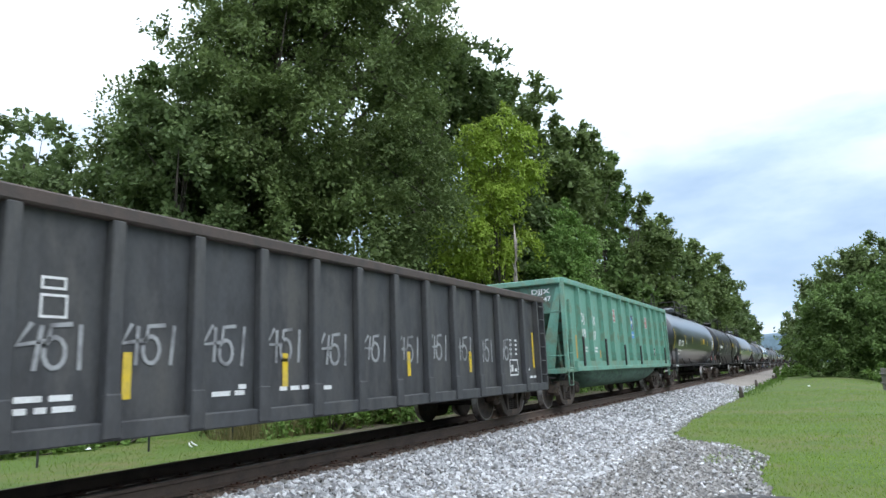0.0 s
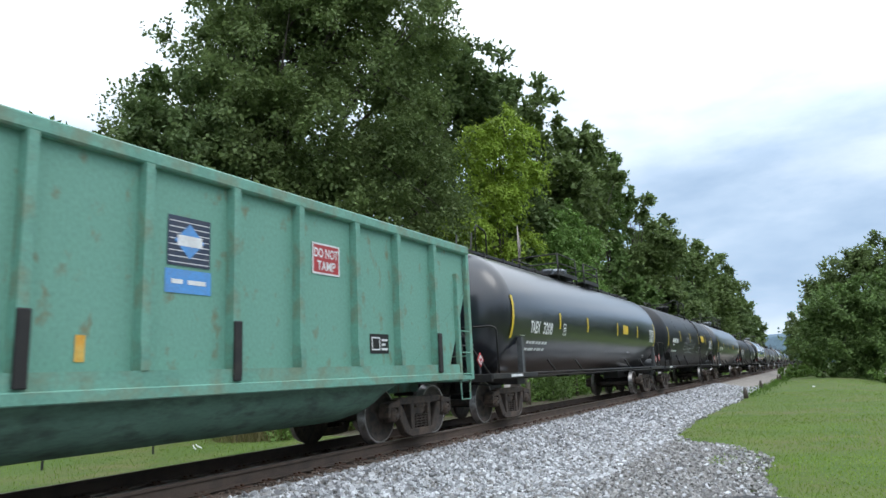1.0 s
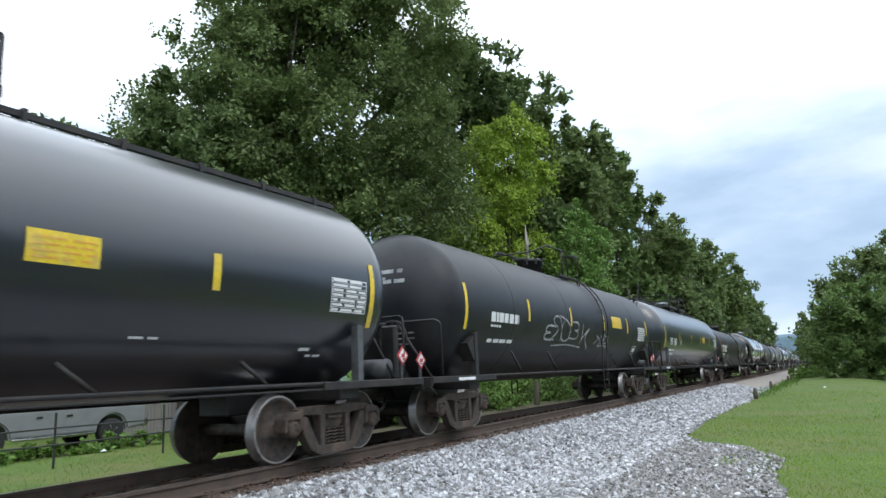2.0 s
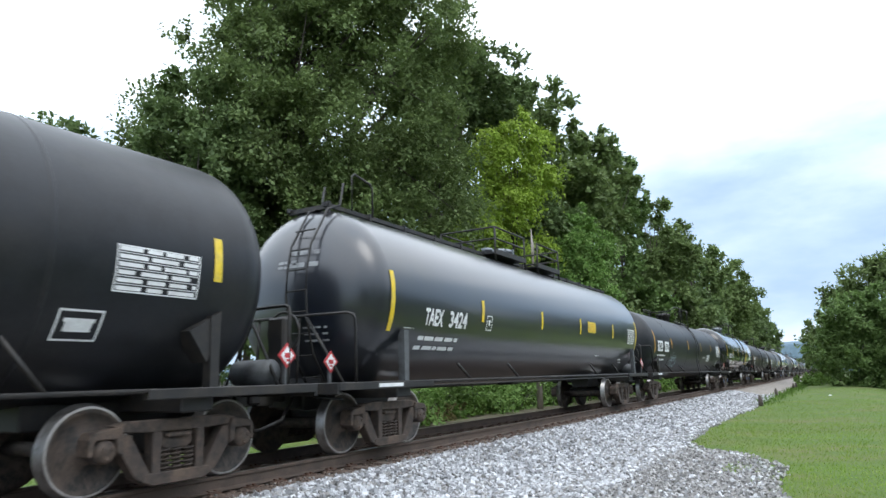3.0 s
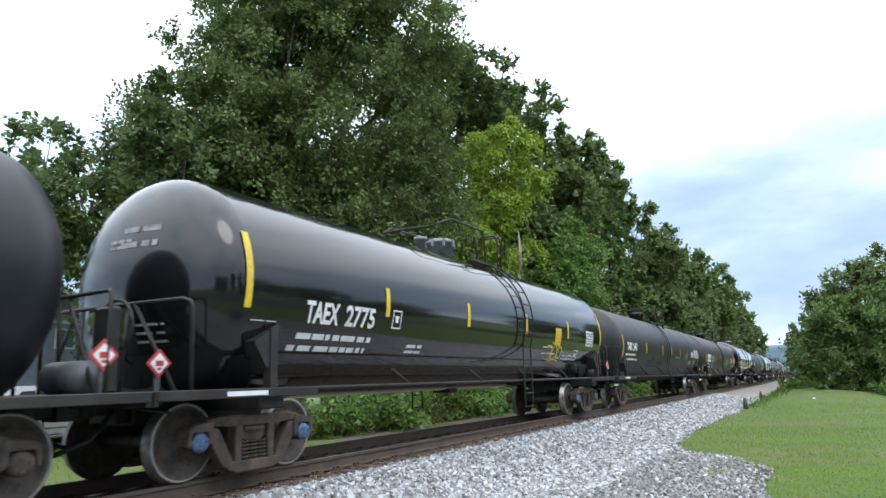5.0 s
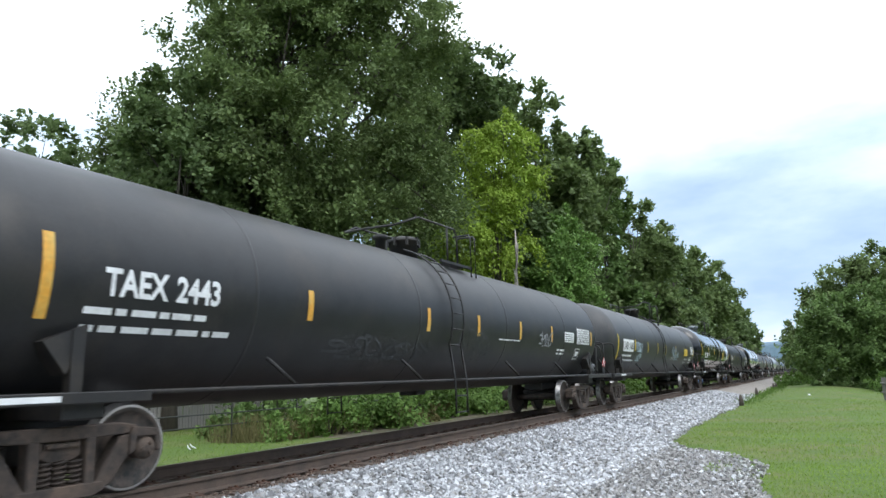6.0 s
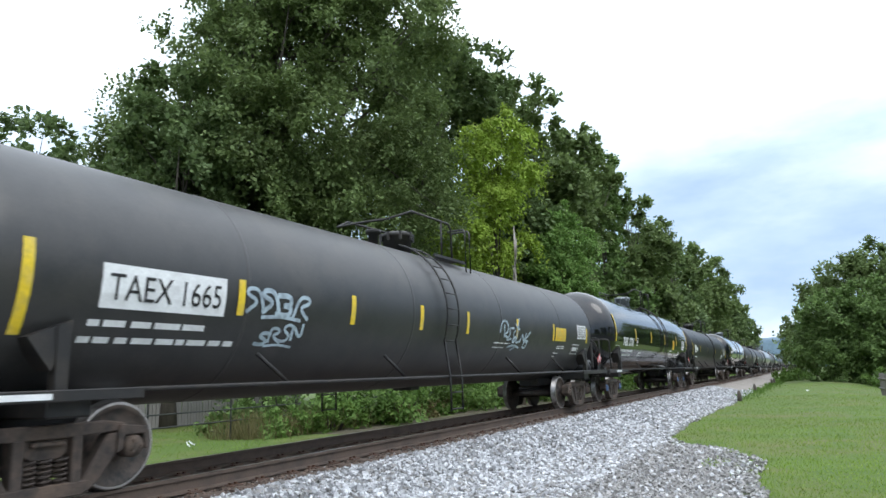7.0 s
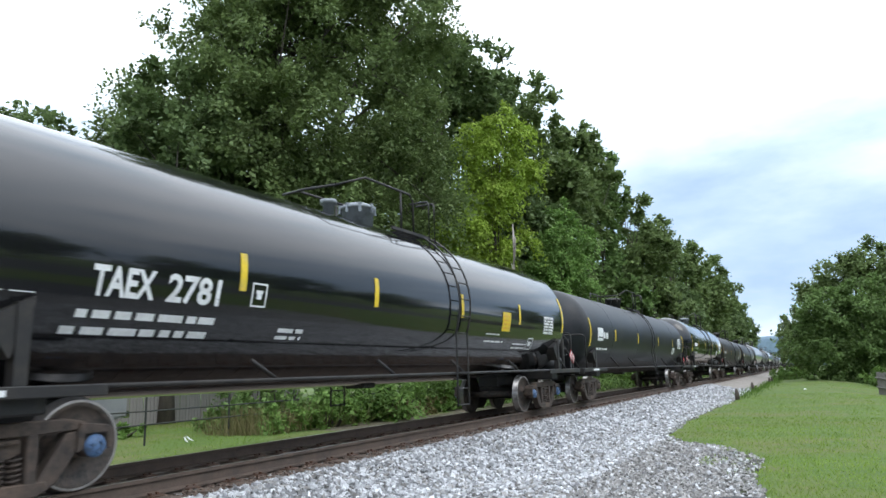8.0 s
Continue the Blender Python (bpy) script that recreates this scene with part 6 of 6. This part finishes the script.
    tank_car("long dusty black tank car with worn white lettering", 135.15, B, BT, 1.39, 2.22, BLACK_BROWN, dict(
        seed=6, tape=ORANGE, big=(-0.5, 0.32), small=(-0.3, 0.12), stripes=(-8.6, -4.9, -1.62, 0.45, 2.72, 4.87, 8.40), stays=(-0.67, -0.27, 0.27, 0.67), ladder_x=-0.9,
        marks=(-8, -0.22, 0.27, (("TAEX", -8.02, 0.76), ("2443", -7.16, 0.62)), False),
        bars=((-8.2, -6.7, -0.42, 0.07), (-8.2, -6.3, -0.60, 0.07), (1.5, 2.7, -0.35, 0.03), (5.4, 6.0, -0.52, 0.05), (5.4, 6.0, -0.62, 0.05)), frames=((6.95, 7.35, -0.75, -0.42),), tables=((7.0, 8.2, -0.28, 0.16, 7),),
        decals=((5.9, 6.7, -0.26, 0.02, WHITE),), tags=((4.0, 4.9, -0.42, -0.05, CHALK, 21, 0.03, 4), (-4.5, -1.2, -0.85, -0.45, material("ghost_graffiti", (0.05, 0.052, 0.054), 0.8, bump=0.0), 23, 0.05, 8), (-0.4, 1.3, -0.85, -0.2, CHALK_FAINT, 25, 0.03, 4))))
    tank_car("long black tank car with a white lettered plate and pale graffiti", 155.45, 10.12, 8.06, 1.39, 2.23, BLACK_DUSTY, dict(
        seed=7, tape=YELLOW, big=(-0.7, 0.2), small=(-0.36, 0.08), stripes=(-8.56, -5.97, -3.67, -1.62, 0.22, 2.80, 5.32, 8.28), stays=(-0.67, -0.31, 0.31, 0.69), ladder_x=-0.85, plate=True,
        marks=(-8, -0.30, 0.27, (("TAEX 1665", -7.75, 1.45),), True),
        bars=((-7.9, -6.4, -0.58, 0.07), (-7.95, -5.95, -0.76, 0.07), (1.6, 2.5, -0.52, 0.022), (1.6, 2.2, -0.62, 0.016), (5.7, 6.3, -0.52, 0.025), (5.7, 6.3, -0.57, 0.025), (5.6, 5.95, -0.72, 0.03), (5.6, 5.85, -0.82, 0.03)), frames=((7.0, 7.6, -0.72, -0.42),), tables=((7.35, 8.2, -0.25, 0.15, 6),),
        decals=((5.48, 6.33, -0.36, 0.0, YELLOW),), tags=((-5.85, -4.6, -0.36, 0.02, PALE_BLUE, 31, 0.06, 4), (-5.6, -4.7, -0.74, -0.38, PALE_BLUE, 36, 0.045, 4), (1.72, 3.62, -0.66, 0.10, PALE_BLUE, 33, 0.05, 0))))
    tank_car("glossy clean black tank car with yellow tape", 174.4, A, AT, 1.50, 2.37, BLACK_GLOSS, dict(gloss, seed=8, stripes=(-7.5, -4.48, -1.62, 1.38, 4.34, 7.40), **gloss_marks("2781")))
    # the rest of the train, seen only from afar
    end = 174.4 + A
    order = "bgdbsdgbdsbdgsbdbgsdbdgb"
    for i, c in enumerate(order):
        half, tc = (B, BT) if c in "bd" else (A, AT)
        R, zc = (1.39, 2.22) if c in "bd" else (1.50, 2.38)
        shell = {"b": BLACK_DULL, "d": BLACK_BROWN, "g": BLACK_GLOSS, "s": BLACK_SATIN}[c]
        near = i < 4
        spec = dict(seed=40 + i, far=not near, stripes=(-half + 1.5, -half * 0.55, -0.2 * half, 0.2 * half, 0.55 * half, half - 1.5), tape=ORANGE if c == "d" else YELLOW, clean=c in "gs", ladder_x=0.3, walkway=c == "s", ladder=c != "s")
        if near:
            spec.update(marks=(-7, -0.2, 0.24, (("....", -half + 2.4, 0.5),), c == "b"), bars=((-half + 2.3, -half + 3.6, -0.2, 0.2), (-half + 2.3, -half + 3.7, -0.6, 0.07)), tables=((half - 3.2, half - 2.3, -0.3, 0.2, 6),), decals=((half - 4.6, half - 4.0, -0.6, -0.3, WHITE),))
        tank_car("black tank car further along the train", end + half, half, tc, R, zc, shell, spec)
        end += 2 * half


def motions():
    """The train rolls past towards the camera's left; the wheels turn with it."""
    steps = [0.5 * k for k in range(17)]
    for car, s_mid in TRAIN:
        walk(car, [(t, on_track(s_mid - SPEED * t)) for t in steps])
    near = {car for car, s_mid in TRAIN if s_mid < 200}
    turn = -SPEED / 0.457
    frames_ = [k / FPS for k in range(8 * FPS + 1)]
    for ws, dx, car in SPINNING:
        if car in near:
            walk(ws, [(t, pose(dx, 0, 0.457, 0, math.degrees(turn * t), 0)) for t in frames_])


# ---- the lots on both sides of the line
def board_fence(name, label, x0, y0, x1, y1, height, seed):
    top = thing(name, label, "fence")
    rnd = random.Random(seed)
    d = Vector((x1 - x0, y1 - y0, 0))
    n = int(d.length / 0.15)
    ang = math.atan2(d.y, d.x)

    def board(bm):
        slab(bm, [(-0.068, 0), (0.068, 0), (0.068, height - 0.05), (0.03, height), (-0.03, height), (-0.068, height - 0.05)], -0.01, 0.01)
    me = shared("board_%.2f" % height, board, [GREY_BOARD])
    for i in range(n):
        p = Vector((x0, y0, 0)) + d * ((i + 0.5) / n)
        ob = part("board", me, None, top)
        ob.matrix_world = pose(p.x, p.y, ground_z(p.x, p.y) - 0.02 + rnd.uniform(-0.03, 0.02), rnd.uniform(-1, 1), rnd.uniform(-1.2, 1.2), math.degrees(ang))
    for z in (0.35, height - 0.3):
        bm = bmesh.new()
        tube(bm, [(x0, y0 + 0.05, ground_z(x0, y0) + z), (x1, y1 + 0.05, ground_z(x1, y1) + z)], 0.04, 4)
        part("fence_rail", bm, GREY_BOARD, top)


def build_house():
    x0, x1, y0, y1, ze, zr = 5.6, 20.75, 30.0, 39.0, 4.75, 7.0
    zg = -0.55
    xm = (x0 + x1) / 2
    house = thing("house", "blue-grey board-sided house with white trim and a low gable roof", "house")
    bm = bmesh.new()
    slab(bm, [(x0, zg), (x1, zg), (x1, ze), (xm, zr - 0.1), (x0, ze)], y0, y0 + 0.15)
    slab(bm, [(x0, zg), (x1, zg), (x1, ze), (xm, zr - 0.1), (x0, ze)], y1 - 0.15, y1)
    box(bm, x0, x0 + 0.15, y0 + 0.15, y1 - 0.15, zg, ze)
    box(bm, x1 - 0.15, x1, y0 + 0.15, y1 - 0.15, zg, ze)
    part("wall", bm, SIDING, house)
    x = x0 + 0.2

    def batten(bm):
        box(bm, -0.022, 0.022, y0 - 0.022, y0 + 0.01, 0, 1)
    me = shared("batten", batten, [SIDING])
    while x < x1:
        top = ze + (zr - 0.1 - ze) * (1 - abs(x - xm) / (xm - x0)) - 0.1
        for z0, z1 in ((zg, 4.12), (4.30, top)):
            if z1 > z0:
                ob = part("batten", me, None, house)
                ob.location, ob.scale = (x, 0, z0), (1, 1, z1 - z0)
        x += 0.42
    bm = bmesh.new()
    box(bm, x0 - 0.02, x1 + 0.02, y0 - 0.05, y0 - 0.002, 4.13, 4.29, 0.01)
    part("trim_band", bm, TRIM_WHITE, house, "white trim band across the gable")
    for s in (-1, 1):
        xe = xm + s * (xm - x0 + 0.45)
        z_e = ze - 0.45 * (zr - ze) / (xm - x0)
        bm = bmesh.new()
        a = [(xm, zr + 0.10), (xe, z_e + 0.10), (xe, z_e), (xm, zr)]
        slab(bm, a, y0 - 0.40, y1 + 0.40)
        part("roof", bm, SHINGLE, house)
        bm = bmesh.new()
        slab(bm, [(xm, zr + 0.13), (xe, z_e + 0.13), (xe, z_e - 0.12), (xm, zr - 0.12)], y0 - 0.45, y0 - 0.402)
        part("rake_board", bm, TRIM_WHITE, house, "white rake board under the roof edge")
    for xw in (10.2, 18.35):
        win = new("window")
        win.parent = house
        win.location = (xw, y0, 3.42)
        bm = bmesh.new()
        for a in ((-0.48, -0.40, -0.42, 0.50), (0.40, 0.48, -0.42, 0.50), (-0.40, 0.40, 0.42, 0.50), (-0.40, 0.40, -0.42, -0.34), (-0.03, 0.03, -0.34, 0.42)):
            box(bm, a[0], a[1], -0.05, -0.004, a[2], a[3], 0.006)
        part("frame", bm, TRIM_WHITE, win)
        for a in (-0.215, 0.215):
            bm = bmesh.new()
            box(bm, a - 0.18, a + 0.18, -0.02, -0.003, -0.34, 0.42)
            part("pane", bm, GLASS, win)
    tagged(house)


def pickup(x, y, turn, mat, label):
    """Parked pickup truck, nose towards +x."""
    top = thing("pickup_truck", label, "truck", m=pose(x, y, ground_z(x, y), 0, 0, turn))
    bm = bmesh.new()
    w = 0.95
    def arch(cx):
        return [(cx + 0.46 * math.cos(t), 0.42 + 0.46 * math.sin(t)) for t in (math.pi - math.pi * i / 8 for i in range(9))]
    out = [(-2.62, 0.50)] + arch(-1.55) + arch(1.72) + [(2.68, 0.46), (2.70, 0.80), (2.60, 1.02), (1.35, 1.10), (-0.75, 1.12), (-2.65, 1.10)]
    slab(bm, out, -w, w)
    bmesh.ops.bevel(bm, geom=[e for e in bm.edges if e.calc_face_angle(0) > 0.5 and abs(e.verts[0].co.y - e.verts[1].co.y) < 0.01], offset=0.05, segments=2, affect="EDGES")
    part("body", bm, mat, top)
    bm = bmesh.new()
    vs = [[bm.verts.new((a, s * b, z)) for a, b, z in ((-0.75, 0.90, 1.10), (1.38, 0.90, 1.09), (0.62, 0.72, 1.74), (-0.62, 0.74, 1.76))] for s in (-1, 1)]
    bm.faces.new(vs[0]), bm.faces.new(vs[1][::-1])
    for i in range(4):
        bm.faces.new((vs[0][i], vs[1][i], vs[1][(i + 1) % 4], vs[0][(i + 1) % 4]))
    bmesh.ops.recalc_face_normals(bm, faces=bm.faces)
    bmesh.ops.bevel(bm, geom=list(bm.edges), offset=0.05, segments=2, affect="EDGES")
    part("cab", bm, mat, top)
    for s in (-1, 1):
        for a in ([(-0.60, 1.16), (0.22, 1.15), (0.22, 1.62), (-0.56, 1.63)], [(0.28, 1.15), (1.12, 1.14), (0.62, 1.60), (0.28, 1.62)]):
            bm = bmesh.new()
            vs = [bm.verts.new((px, s * (0.925 - 0.27 * (pz - 1.1)), pz)) for px, pz in a]
            f = bm.faces.new(vs)
            bmesh.ops.solidify(bm, geom=[f], thickness=0.012)
            part("window", bm, GLASS, top)
        for px in (-0.35, 0.45):
            bm = bmesh.new()
            box(bm, px, px + 0.17, s * 0.955, s * 0.985, 0.90, 0.95, 0.01)
            part("door_handle", bm, RUBBER, top)
        bm = bmesh.new()
        box(bm, -1.0, 1.2, s * 0.93, s * 1.0, 0.36, 0.43, 0.02)
        part("running_board", bm, CHROME, top, "chrome running board")
    for s in (-1, 1):
        bm = bmesh.new()
        box(bm, s * 2.60, s * 2.78, -0.9, 0.9, 0.45, 0.66, 0.04)
        part("bumper", bm, CHROME, top, "chrome bumper")
    for cx in (-1.55, 1.72):
        for s in (-1, 1):
            wheel = new("wheel")
            wheel.parent = top
            wheel.location = (cx, s * 0.82, 0.38)
            bm = bmesh.new()
            lathe(bm, [(-0.12, 0.24), (-0.12, 0.34), (-0.09, 0.38), (0.09, 0.38), (0.12, 0.34), (0.12, 0.24)], "y", 24)
            part("tyre", bm, RUBBER, wheel)
            bm = bmesh.new()
            lathe(bm, [(-0.10, 0.24), (s * 0.10, 0.23), (s * 0.06, 0.17), (s * 0.07, 0.0)], "y", 18)
            for k in range(5):
                t = 2 * math.pi * k / 5
                tube(bm, [(0.05 * math.cos(t), s * 0.10, 0.05 * math.sin(t)), (0.21 * math.cos(t), s * 0.105, 0.21 * math.sin(t))], 0.03, 5)
            part("rim", bm, GREY_STEEL, wheel)
    return top


def build_lots():
    rnd_post = random.Random(31)
    build_house()
    pickup(10.85, 19.2, 180, SILVER, "silver pickup truck parked on the grass beyond the track")
    pickup(4.4, 20.6, 8, WHITE_CAR, "white pickup truck parked beside the silver one")
    board_fence("board_fence", "weathered grey wooden board fence behind the bushes", 14.0, 20.6, 25.0, 21.5, 1.7, 3)
    board_fence("board_fence", "low weathered grey board fence beside the grass", 39.5, -2.45, 33.0, -4.7, 1.1, 4)
    fence = thing("pipe_fence", "dark pipe fence with two rails beyond the track", "fence")
    x = 3.2
    while x < 44:
        bm = bmesh.new()
        box(bm, x - 0.022, x + 0.022, 14.58, 14.62, ground_z(x, 14.6) - 0.1, 0.66 + rnd_post.uniform(-0.03, 0.03), 0.008)
        part("post", bm, DARK_RAIL, fence)
        x += 2.7
    for z in (0.33, 0.0):
        bm = bmesh.new()
        tube(bm, [(3.2 + 2.7 * k, 14.55, z + rnd_post.uniform(-0.012, 0.012)) for k in range(16)], 0.020, 6)
        part("fence_rail", bm, DARK_RAIL, fence)
    gate = thing("goalpost", "thin pale pipe goal standing by the grey fence", "goal", m=pose(36.0, -2.75, ground_z(36.0, -2.75)))
    bm = bmesh.new()
    tube(bm, [(0, 0, 0), (0, 0, 1.38), (0.05, -0.05, 1.43), (0.4, -1.4, 1.43), (0.4, -1.45, 1.38), (0.4, -1.45, 0)], 0.03, 6)
    part("pipe", bm, GREY_STEEL, gate)
    rnd = random.Random(12)
    for i, (x, y) in enumerate(((32.5, 3.25), (44.5, 3.55), (61.5, 3.6), (65.0, 3.6))):
        top = thing("stake", "short dark weathered stake among weeds at the gravel edge", "stake", "stakes along the gravel", m=pose(x, y, ground_z(x, y) - 0.05))
        bm = bmesh.new()
        tube(bm, [(0, 0, 0), (0.02, 0, 0.30), (0.03, 0.02, 0.52)], [0.11, 0.10, 0.05], 7)
        tube(bm, [(0.02, 0.02, 0.2), (0.12, 0.05, 0.46)], [0.03, 0.02], 5)
        part("post", bm, BARK, top)
    for i, (x, y) in enumerate(((12.30, 14.3), (12.55, 14.45))):
        top = thing("litter_strip", "crumpled white strip of litter on the verge", "litter", "litter on the verge", m=pose(x, y, ground_z(x, y), 0, 0, 60 + 10 * i))
        bm = bmesh.new()
        tube(bm, [(-0.2, 0, 0.02), (0, 0.02, 0.05), (0.2, 0, 0.10)], [0.015, 0.02, 0.015], 5)
        part("strip", bm, TRIM_WHITE, top)
    for x, y in ((41.0, 0.75), (13.5, 20.0), (11.0, 16.5)):
        top = thing("litter_scrap", "small crumpled scrap of white litter on the grass", "litter", "scraps on the grass", m=pose(x, y, ground_z(x, y)))
        bm = bmesh.new()
        bmesh.ops.create_icosphere(bm, subdivisions=1, radius=0.09)
        for v in bm.verts:
            v.co = Vector((v.co.x * 1.3, v.co.y, abs(v.co.z) * 0.8 + 0.01)) * random.Random(int(v.co.x * 1e4)).uniform(0.6, 1.2)
        part("scrap", bm, TRIM_WHITE, top)
    # broken edge of a paved drive near the camera
    bm = bmesh.new()
    rim = []
    for k in range(28):
        t = 2 * math.pi * k / 28
        r = 1 + 0.13 * noise.noise(Vector((math.cos(t) * 2, math.sin(t) * 2, 3)))
        x, y = 6.5 + 2.45 * r * math.cos(t), 0.75 + 1.15 * r * math.sin(t)
        rim.append((x, y, ground_z(x, y)))
    zt = max(p[2] for p in rim) + 0.035
    up = [bm.verts.new((p[0], p[1], zt)) for p in rim]
    dn = [bm.verts.new((p[0], p[1], p[2] - 0.08)) for p in rim]
    bm.faces.new(up)
    for k in range(28):
        bm.faces.new((up[k], dn[k], dn[(k + 1) % 28], up[(k + 1) % 28]))
    bmesh.ops.recalc_face_normals(bm, faces=bm.faces)
    tagged(part("pavement", bm, ASPHALT, None), "broken patch of dark asphalt in the gravel", "pavement", kind="structure")


build_ground()
build_bed()
build_unseen_road()
build_rails()
build_woods()
build_grass()
build_distance()
build_lots()
build_stones()
build_train()
motions()
